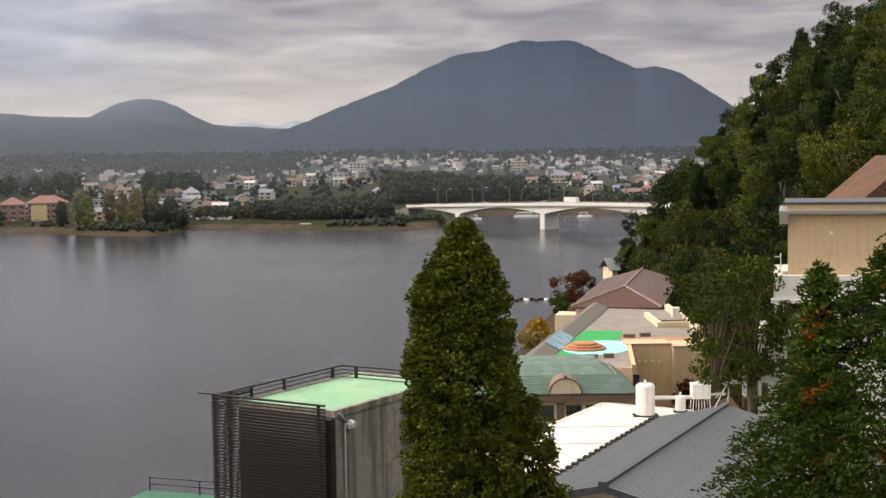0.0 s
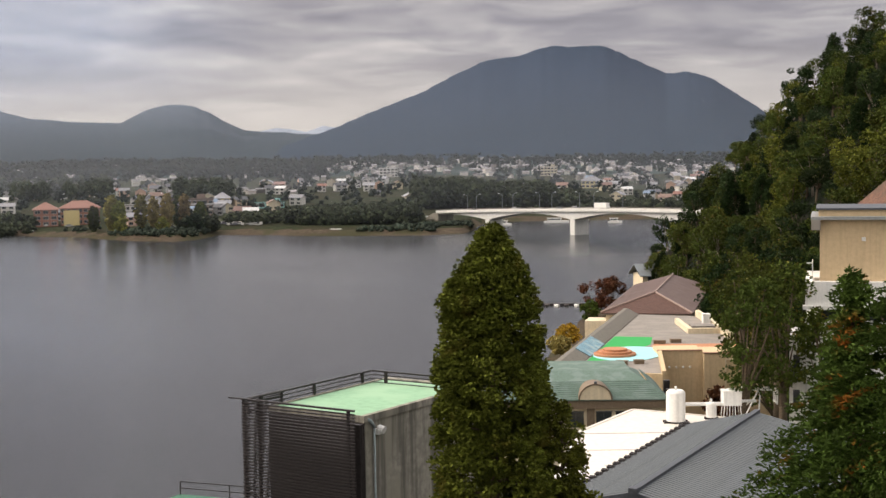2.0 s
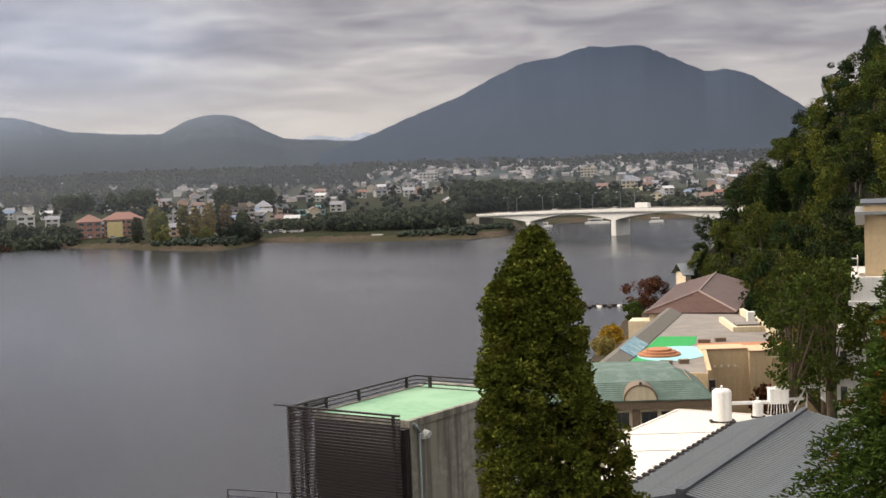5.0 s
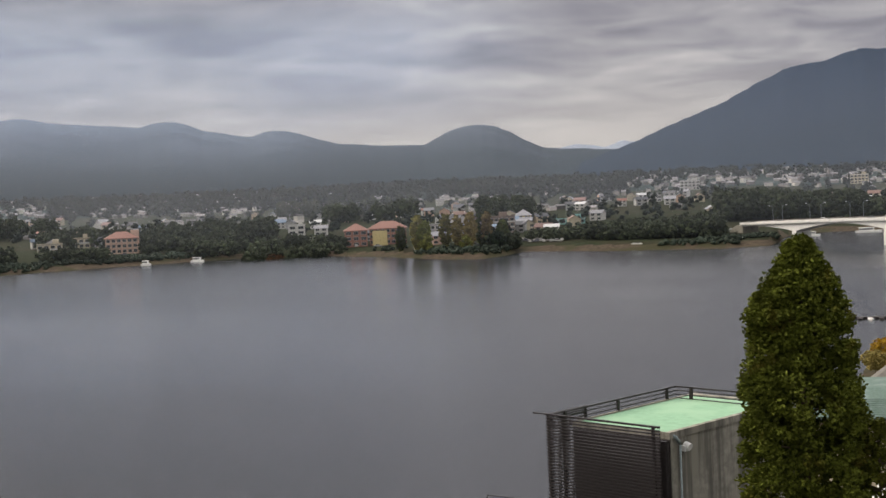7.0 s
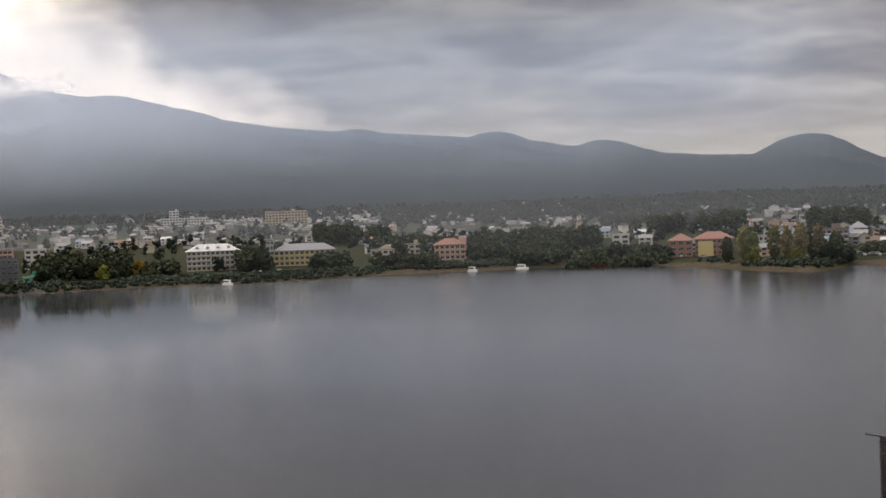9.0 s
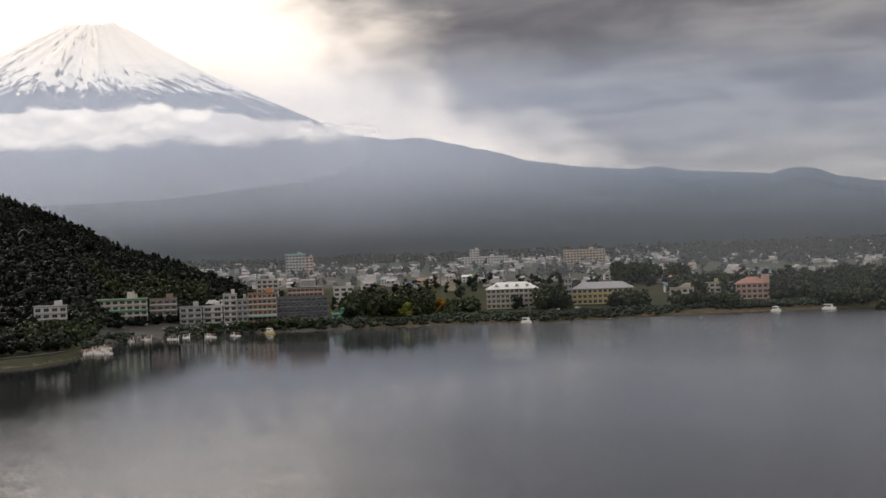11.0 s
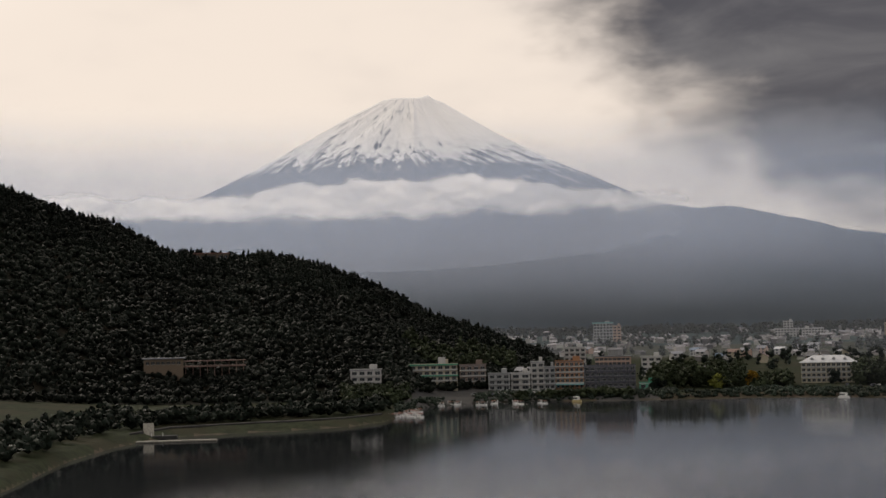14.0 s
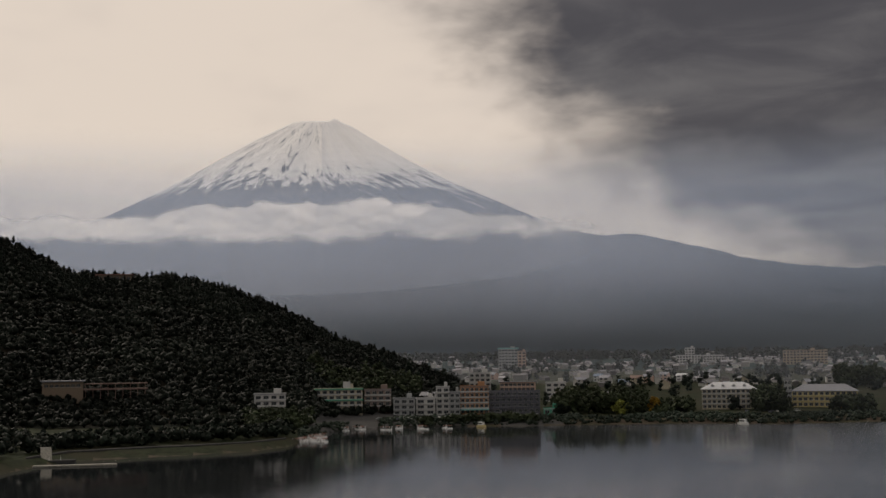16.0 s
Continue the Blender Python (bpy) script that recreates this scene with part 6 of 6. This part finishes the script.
def town():
    rng = random.Random(5)
    kinds = [house_kind(rng.uniform(6.5, 10), rng.uniform(5.5, 8), 4.9, wl, rf, g) for wl, rf, g in (
        ("white", "grey", True), ("white", "dark", False), ("cream", "brown", True), ("white", "blue", True), ("grey", "dark", True), ("cream", "grey", False), ("white", "pale", True), ("tan", "dark", True), ("white", "red", True), ("pink", "grey", True))]
    used, count = set(), 0
    for _ in range(900):
        az = rng.uniform(-50, 14)
        s = float(np.interp(az, SHORE_AZ, SHORE_R))
        r = s + 70 + 520 * rng.random() ** 0.9
        if -48.5 < az < -44 and r < s + 130 or count >= 210:
            continue
        x, y = place(az, r)
        if fbm(np.array([x * 0.007]), np.array([y * 0.007]), 3, 44)[0] > 0.10:
            continue
        if -8.0 < az < 4.8 and r < s + 190:
            continue
        m = pose(x, y, ground_at(x, y), 0, 0, -az + rng.choice((0, 90, 20, -25)) + rng.uniform(-8, 8))
        k = rng.choice(kinds)
        if k not in used:
            used.add(k)
            k.matrix_basis = m
        else:
            copy_thing(k, m)
        count += 1
    # the rest of the town, too far and too many to count
    v, f, rv, rf = [], [], [], []
    for i in range(2100):
        az = rng.uniform(-51, 15)
        s = float(np.interp(az, SHORE_AZ, SHORE_R))
        r = s + 330 + 1250 * rng.random() ** 0.85
        if -22 < az < -8 and rng.random() < 0.45:
            continue
        x, y = place(az, r)
        if fbm(np.array([x * 0.005]), np.array([y * 0.005]), 3, 45)[0] > 0.10:
            continue
        w, d, h = rng.uniform(4.5, 9), rng.uniform(4, 6.5), rng.choice((2.0, 2.4, 2.8, 3.2, 3.8, 5.2))
        m = pose(x, y, ground_at(x, y), 0, 0, -az + rng.choice((0, 90, 30, -30)) + rng.uniform(-10, 10))
        c = [m @ Vector((sx * w / 2, sy * d / 2, z)) for z in (-3, h) for sx, sy in ((-1, -1), (1, -1), (1, 1), (-1, 1))]
        k = len(v)
        v += [tuple(p) for p in c]
        f += [(k, k + 1, k + 5, k + 4), (k + 1, k + 2, k + 6, k + 5), (k + 2, k + 3, k + 7, k + 6), (k + 3, k, k + 4, k + 7)]
        top = [m @ Vector(p) for p in ((-w / 2 - 0.5, -d / 2 - 0.5, h), (w / 2 + 0.5, -d / 2 - 0.5, h), (w / 2 + 0.5, d / 2 + 0.5, h), (-w / 2 - 0.5, d / 2 + 0.5, h), (-w / 2 - 0.2, 0, h + d * 0.27), (w / 2 + 0.2, 0, h + d * 0.27))]
        k = len(rv)
        rv += [tuple(p) for p in top]
        rf += [(k, k + 1, k + 5, k + 4), (k + 2, k + 3, k + 4, k + 5), (k + 1, k + 2, k + 5, k + 5), (k + 3, k, k + 4, k + 4)]
    far_wall = material("far_house_walls", (0.33, 0.31, 0.285), 0.85, vary=0.1, grain=0.2, per_island=0.8)
    far_roof = material("far_house_roofs", (0.16, 0.15, 0.155), 0.6, vary=0.15, grain=0.2, per_island=0.8)
    t = thing("far_town", pose(0, 0, 0), "dense far town of small pale houses with grey roofs", "town", kind="stuff")
    part("walls", raw("walls", v, f, far_wall), None, t)["kind"] = "stuff"
    me = bpy.data.meshes.new("roofs")
    me.from_pydata(rv, [], [tuple(dict.fromkeys(q)) for q in rf])
    me.materials.append(far_roof)
    part("roofs", me, None, t)["kind"] = "stuff"


town()

# ---------------------------------------------------------------- far woods


def woods(name, spots, mat, label, level=2, squash=1.0, rough=0.22):
    rng = np.random.default_rng(len(spots))
    c, q = np.array([s[:3] for s in spots]), np.array([s[3] for s in spots])
    v, f = clumps(rng, c, q * 0.62, squash, 1, 0.3)
    n = 12 if level > 1 else 6
    d = unit(rng.normal(size=(len(c) * n, 3)))
    d[:, 2] = np.abs(d[:, 2]) - 0.25
    qq = np.repeat(q, n)
    v2, f2 = sprays(rng, np.repeat(c, n, 0) + d * qq[:, None] * np.array([1, 1, squash]) * rng.uniform(0.6, 1.05, (len(qq), 1)), d + rng.normal(size=d.shape) * 0.7, qq * 0.62, 1.1)
    idx = f2[::2]
    v2 = v2[idx.ravel()]
    quads = np.arange(len(v2)).reshape(-1, 4)
    tri = np.concatenate([quads[:, [0, 1, 2]], quads[:, [0, 2, 3]]]) + len(v)
    return tagged(new(name, raw(name, np.concatenate([v, v2]), np.concatenate([f, tri]), mat, True)), label, "trees", kind="stuff")


def scatter_woods():
    rng = random.Random(9)

    def tree(out, az, r, h, w, n=5):
        x, y = place(az, r)
        z = ground_at(x, y)
        for i in range(n):
            k = (i + 0.5) / n
            q = w * (0.95 - 0.75 * abs(k - 0.35)) * 0.62
            a = rng.uniform(0, 6.3)
            out.append((x + math.cos(a) * w * 0.32, y + math.sin(a) * w * 0.32, z + h * (0.12 + 0.8 * k), q))

    grove = []
    for _ in range(330):
        az = rng.uniform(-7.8, -2.3)
        s = float(np.interp(az, SHORE_AZ, SHORE_R))
        tree(grove, az, s + 45 + rng.random() * 60, rng.uniform(7, 12) * (0.7 + 0.3 * (az + 7.8) / 5), rng.uniform(4, 6.5))
    for _ in range(420):
        az = rng.uniform(-2.4, 4.6)
        tree(grove, az, 835 + rng.random() * 90, rng.uniform(13, 20) * (1 if az < 3.4 else 0.7), rng.uniform(5, 7.5))
    for az0, az1, r0, r1, n, h0, h1 in ((-44.2, -40.6, 765, 850, 120, 9, 15), (-40.6, -38.6, 765, 800, 30, 5, 9), (-36.1, -34.9, 775, 840, 50, 7, 14), (-33, -31.6, 770, 800, 25, 6, 10), (-26.4, -22.4, 800, 870, 110, 7, 13), (-22.2, -18.2, 745, 780, 50, 4, 8), (-30.5, -27, 880, 1000, 60, 8, 13), (-12.1, -10.9, 690, 715, 26, 6, 9), (-10.2, -7.8, 735, 760, 26, 4, 7), (-31.8, -29.8, 1080, 1180, 40, 10, 16), (-52.3, -50, 830, 900, 40, 8, 12), (4.8, 11, 830, 880, 60, 5, 9), (-54.5, -52, 800, 860, 40, 8, 11), (-26.5, -24, 860, 930, 55, 11, 16), (-24, -21, 870, 960, 75, 11, 17), (-20.8, -19, 1150, 1250, 40, 14, 20), (-19, -15, 1050, 1250, 110, 12, 18), (-32.9, -31.1, 1050, 1150, 45, 13, 19), (-36.5, -35, 790, 850, 30, 11, 15), (-12.4, -10, 1000, 1150, 50, 10, 15), (-57.2, -54.6, 640, 690, 45, 4, 8), (-50.0, -45.0, 722, 730, 26, 2.5, 4.5), (-24.5, -18.5, 775, 800, 50, 6, 10), (-30.5, -27.9, 770, 800, 40, 4, 8)):
        for _ in range(n):
            tree(grove, rng.uniform(az0, az1), rng.uniform(r0, r1), rng.uniform(h0, h1), rng.uniform(4, 7))
    woods("lakeside_woods", grove, FAR_PINE, "dark green pine woods along the far shore")
    far = []
    for _ in range(2000):
        az = rng.uniform(-53, 15)
        s = float(np.interp(az, SHORE_AZ, SHORE_R))
        r = s + 60 + 1450 * rng.random() ** 0.8
        x, y = place(az, r)
        thick = fbm(np.array([x * 0.006]), np.array([y * 0.006]), 3, 45)[0]
        if thick < 0.05 and rng.random() < 0.45:
            continue
        tree(far, az, r, rng.uniform(5, 11), rng.uniform(5, 8), 3)
    for _ in range(1900):
        az = rng.uniform(-53, 15)
        tree(far, az, rng.uniform(1900, 2330), rng.uniform(7, 13), rng.uniform(7, 11), 2)
    for _ in range(1500):
        az = rng.uniform(-30, -6)
        tree(far, az, rng.uniform(1450, 2100), rng.uniform(8, 13), rng.uniform(7, 11), 2)
    woods("town_trees", far, FAR_LEAF, "scattered trees among the far houses and woods beyond the town", 1)
    scrub = []
    for _ in range(3600):
        az = rng.uniform(-55, 0)
        s = float(np.interp(az, SHORE_AZ, SHORE_R))
        r = s + (rng.uniform(9, 40) if az > -30 else rng.uniform(3, 36))
        x, y = place(az, r)
        if fbm(np.array([x * 0.03]), np.array([y * 0.03]), 2, 61)[0] < (-0.02 if az > -30 else -0.16):
            continue
        q = rng.uniform(0.7, 2.1)
        scrub.append((x, y, ground_at(x, y) + q * 0.5, q))
    woods("shore_scrub", scrub, FAR_LEAF, "low scrub and reeds along the far bank", 1)


scatter_woods()


def poplar(az, r, h, w, mat, label, seed):
    x, y = place(az, r)
    t = column_tree("poplar", x, y, ground_at(x, y), ground_at(x, y) + h, lambda u: w * np.sin(np.clip(u * 1.05 + 0.04, 0, 1) * math.pi) ** 0.6, 150, 9, 0.9, mat, label, seed, tuft_r=1.0)
    t["group"] = "shore poplars"


for i, (az, r, h, w, mat) in enumerate(((-15.0, 704, 18.0, 3.0, POPLAR), (-14.7, 700, 15.0, 2.8, LIME), (-13.8, 696, 18, 2.6, POPLAR), (-13.3, 692, 17, 2.4, POPLAR), (-12.75, 692, 18.5, 2.8, POPLAR), (-12.3, 700, 16.5, 2.6, BROADLEAF), (-12.05, 694, 18, 2.3, POPLAR), (-11.4, 700, 13.5, 2.6, BROADLEAF), (-15.7, 712, 12.5, 2.6, BROADLEAF))):
    poplar(az, r, h, w, mat, "tall slim poplar turning yellow on the far point", 500 + i)
for i, (az, r, h, w, mat, words) in enumerate(((-14.6, 694, 8, 4.2, LIME, "bright lime-green bush among the poplars"), (-12.95, 684, 7, 3.0, LIME, "yellow-green bush at the poplars' foot"), (-40.2, 770, 9, 3.8, YELLOW, "golden autumn tree on the far shore"), (-5.1, 728, 6, 3.5, RUST, "reddish bush at the wood's edge"), (-11.6, 690, 8.5, 4.5, DARK_LEAF, "dark rounded bush on the far point"), (-41.6, 765, 7.5, 4.2, LIME, "grey-green willow on the far bank"), (-44.0, 755, 6, 4, FAR_LEAF, "dull green willow on the far bank"), (-21, 745, 5, 5, RUST, "rust-brown hedge by the shore road"))):
    x, y = place(az, r)
    broadleaf("shore_bush", pose(x, y, ground_at(x, y), 0, 0, 50 * i), h, w, 22, 22, 1.0, mat, words, 520 + i, BARK, 0.1, True)

# ---------------------------------------------------------------- the left hill


def hill_woods():
    rng = random.Random(21)
    low, spikes = [], []
    for _ in range(13000):
        az = rng.uniform(-73, -47.6)
        r = 655 + 400 * rng.random() ** 0.8
        x, y = place(az, r)
        z = ground_at(x, y)
        if z < 5:
            continue
        q = rng.uniform(1.5, 3.6)
        low.append((x, y, z + q * 0.75, q))
    woods("hill_woods", low, SHADED_HILL_LEAF, "mixed woods covering the left hill, its backlit shade put into their colour", 1, 1.0, 0.2)
    for _ in range(1100):
        az = rng.uniform(-73, -48.5)
        r = rng.uniform(930, 1010)
        x, y = place(az, r)
        z = ground_at(x, y)
        if z < 12:
            continue
        h = rng.uniform(3.5, 8)
        for k in (0.35, 0.6, 0.8):
            spikes.append((x, y, z + h * k + 1, (1.15 - k) * 2.6))
    woods("crest_pines", spikes, SHADED_HILL_LEAF, "row of small pines along the hill's crest", 1, 1.2, 0.25)
    bank = []
    for _ in range(620):
        az = rng.uniform(-74, -55.4)
        s = float(np.interp(az, SHORE_AZ, SHORE_R))
        x, y = place(az, s + (rng.uniform(26, 62) if az > -66 else rng.uniform(30, 130)))
        q = rng.uniform(1.6, 3.2)
        bank.append((x, y, ground_at(x, y) + q * rng.uniform(0.6, 1.5), q))
    woods("willow_row", bank, FAR_LEAF, "row of round willows behind the grassy bank", 2)


hill_woods()


def hillside_lodge():
    x, y = place(-64.6, 720)
    z = ground_at(x, y)
    t = thing("hillside_lodge", pose(x, y, z, 0, 0, 64), "long dim lodge half hidden in the hill's woods", "building")
    part("wall", Shape().box(-10, -6, -5, 10, 4, 9.0), BROWN_TRIM, t)
    part("roof", Shape().box(-11, -7, 9.0, 11, 5, 9.6), ROOFS["grey"], t)
    for i in range(7):
        part("window", window_mesh(1.8, 1.4), None, t, m=pose(-8 + 2.6 * i, -6, 6.2))
    part("gallery", Shape().box(10, -5, 4.5, 42, 0, 5.3).box(10, -5, 7.4, 42, 0, 7.9), ROOFS["brown"], t, "long covered gallery")
    for i in range(9):
        part("post", Shape().box(11 + 3.7 * i, -5, -3, 11.3 + 3.7 * i, -4.7, 7.4), ROOFS["brown"], t)
    x, y = place(-62.6, 985)
    z = ground_at(x, y)
    t = thing("ropeway_station", pose(x, y, z, 0, 0, 62), "small pale ropeway station on the hill's saddle", "building")
    part("wall", Shape().box(-12, -4, -3, 12, 4, 5), BROWN_TRIM, t)
    part("roof", Shape().box(-13, -5, 5, 13, 5, 5.6), ROOFS["red"], t)
    for i in range(6):
        part("window", window_mesh(2.4, 1.8), None, t, m=pose(-10 + 4 * i, -4, 2.0))


hillside_lodge()


def landing_stage():
    x, y = place(-64.1, 492)
    t = thing("landing_stage", pose(x, y, 0, 0, 0, 60), "pale floating landing stage on the dark bay water", "jetty")
    part("deck", Shape().box(-14, -2, 0.1, 14, 2, 0.6), CONCRETE, t)
    part("fender", Shape().box(-14.2, -2.2, -0.3, 14.2, 2.2, 0.1), DARK_METAL, t)
    x, y = place(-65.2, 512)
    s = thing("boat_slip", pose(x, y, 0.2, 0, 0, 60), "slanting white boat slip beside the landing stage", "ramp")
    part("ramp", Shape().slab([(-2, -2, 0.6), (2, -2, 0.6), (1.2, 4, 5.4), (-2.6, 4, 5.4)], 0.4), CONCRETE, s)
    part("base", Shape().box(-8, -2.4, -1, 10, 3, 0.9), ASPHALT, s)
    for i in range(4):
        part("rail_post", Shape().tube((-7 + 4 * i, -2.2, 0.9), (-7 + 4 * i, -2.2, 2.2), 0.08, n=6), WHITE_PAINT, s)


landing_stage()


def bank_wall():
    s = Shape()
    az = np.arange(-66, -55.2, 0.4)
    for a, b in zip(az[:-1], az[1:]):
        ra, rb = (float(np.interp(q, SHORE_AZ, SHORE_R)) + 16 for q in (a, b))
        p, q = place(a, ra), place(b, rb)
        p2, q2 = place(a, ra + 3), place(b, rb + 3)
        s.slab([(*p, 2.9), (*q, 2.9), (*q2, 3.0), (*p2, 3.0)], 1.2)
    tagged(part("pavement", s, ASPHALT), "grey lakeside promenade along the grassy bank", "path", kind="structure")


bank_wall()

# ---------------------------------------------------------------- boats


def swan_boat(first):
    t = thing("pedal_boat", first, "small white pedal boat with a coloured canopy moored in the bay", "boat", "pedal boats")
    h = Shape()
    h.slab([(-0.8, -1.6, 0.5), (0, -2.1, 0.6), (0.8, -1.6, 0.5), (0.8, 1.6, 0.5), (-0.8, 1.6, 0.5)], 0.7)
    part("hull", h, WHITE_PAINT, t)
    part("canopy", Shape().box(-0.8, -0.9, 1.7, 0.8, 1.2, 1.85), WALLS["red"], t, "red canopy")
    for x in (-0.7, 0.7):
        for y in (-0.8, 1.1):
            part("post", Shape().tube((x, y, 0.5), (x, y, 1.7), 0.05, n=5), WHITE_PAINT, t)
    part("prow", Shape().tube((0, -1.8, 0.5), (0, -2.0, 2.0), 0.16, 0.10, 6).tube((0, -2.0, 2.0), (0, -2.5, 2.0), 0.12, 0.05, 6), WHITE_PAINT, t, "curved white prow")
    return t


rng = random.Random(31)
first = None
for i in range(46):
    az, r = (-54.75 + rng.uniform(-0.55, 0.75), 592 + rng.uniform(0, 45)) if i < 30 else (-51.3 + rng.uniform(-2.0, 2.6), 694 + rng.uniform(-8, 8))
    x, y = place(az, r)
    m = pose(x, y, 0.0, 0, 0, rng.uniform(0, 360))
    if first is None:
        first = swan_boat(m)
    else:
        copy_thing(first, m)


def launch(az, r, label, mat, ln=12, w=3.2, rot=80):
    x, y = place(az, r)
    t = thing("pleasure_boat", pose(x, y, 0, 0, 0, rot), label, "boat")
    h = Shape()
    h.slab([(-w / 2, -ln * 0.35, 1.0), (0, -ln / 2, 1.3), (w / 2, -ln * 0.35, 1.0), (w / 2, ln / 2, 1.0), (-w / 2, ln / 2, 1.0)], 1.3)
    part("hull", h, mat, t)
    part("cabin", Shape().box(-w * 0.38, -ln * 0.18, 1.0, w * 0.38, ln * 0.36, 2.6), WHITE_PAINT, t)
    part("windows", Shape().box(-w * 0.40, -ln * 0.16, 1.6, w * 0.40, ln * 0.34, 2.2), GLASS, t)
    part("roof", Shape().box(-w * 0.42, -ln * 0.22, 2.6, w * 0.42, ln * 0.4, 2.75), WHITE_PAINT, t)


launch(3.55, 770, "white pleasure boat lying under the bridge", WHITE_PAINT, 14)
launch(1.35, 745, "white motor boat moored by the bridge pier", WHITE_PAINT, 8, 2.4)
launch(6.0, 760, "white motor boat in the strait beyond the bridge", WHITE_PAINT, 8, 2.4)
launch(-5.7, 681, "red work boat drawn up on the shore", WALLS["red"], 9, 2.6)
launch(-24.2, 757, "small white boat by the far bank", WHITE_PAINT, 8, 2.4)
launch(-26.3, 749, "small white boat by the far bank", WHITE_PAINT, 6, 2.0)
launch(-36.6, 708, "small white boat by the hotel shore", WHITE_PAINT, 7, 2.2)
launch(-47.4, 705, "small yellow and white boat at the waterfront", WALLS["yellow"], 7, 2.2)


def parked_cars():
    rng = random.Random(12)
    first = {}
    for i in range(70):
        if i < 26:
            az, r = rng.uniform(-10.8, -8.6), rng.uniform(722, 748)
        elif i < 50:
            az, r = rng.uniform(-52.2, -45), rng.uniform(729, 750)
        else:
            az, r = rng.uniform(-40, -12), rng.uniform(42, 60)
            r += float(np.interp(az, SHORE_AZ, SHORE_R))
        x, y = place(az, r)
        m = pose(x, y, ground_at(x, y), 0, 0, -az + rng.choice((0, 90)))
        k = rng.choice(("white", "white", "grey", "dark"))
        if k not in first:
            t = thing("car", m, "%s car parked near the far shore" % k, "car", "parked cars")
            b = Shape().box(-2.1, -0.85, 0.35, 2.1, 0.85, 0.95).slab([(-1.3, -0.75, 1.5), (0.9, -0.75, 1.5), (0.9, 0.75, 1.5), (-1.3, 0.75, 1.5)], 0.56)
            part("body", b, WALLS[k], t)
            part("windows", Shape().box(-1.2, -0.78, 1.0, 0.8, 0.78, 1.4), GLASS, t)
            for sx in (-1.3, 1.3):
                for sy in (-0.8, 0.8):
                    part("wheel", Shape().tube((sx, sy - 0.1, 0.32), (sx, sy + 0.1, 0.32), 0.32, n=8), DARK_METAL, t)
            first[k] = t
        else:
            copy_thing(first[k], m)


parked_cars()
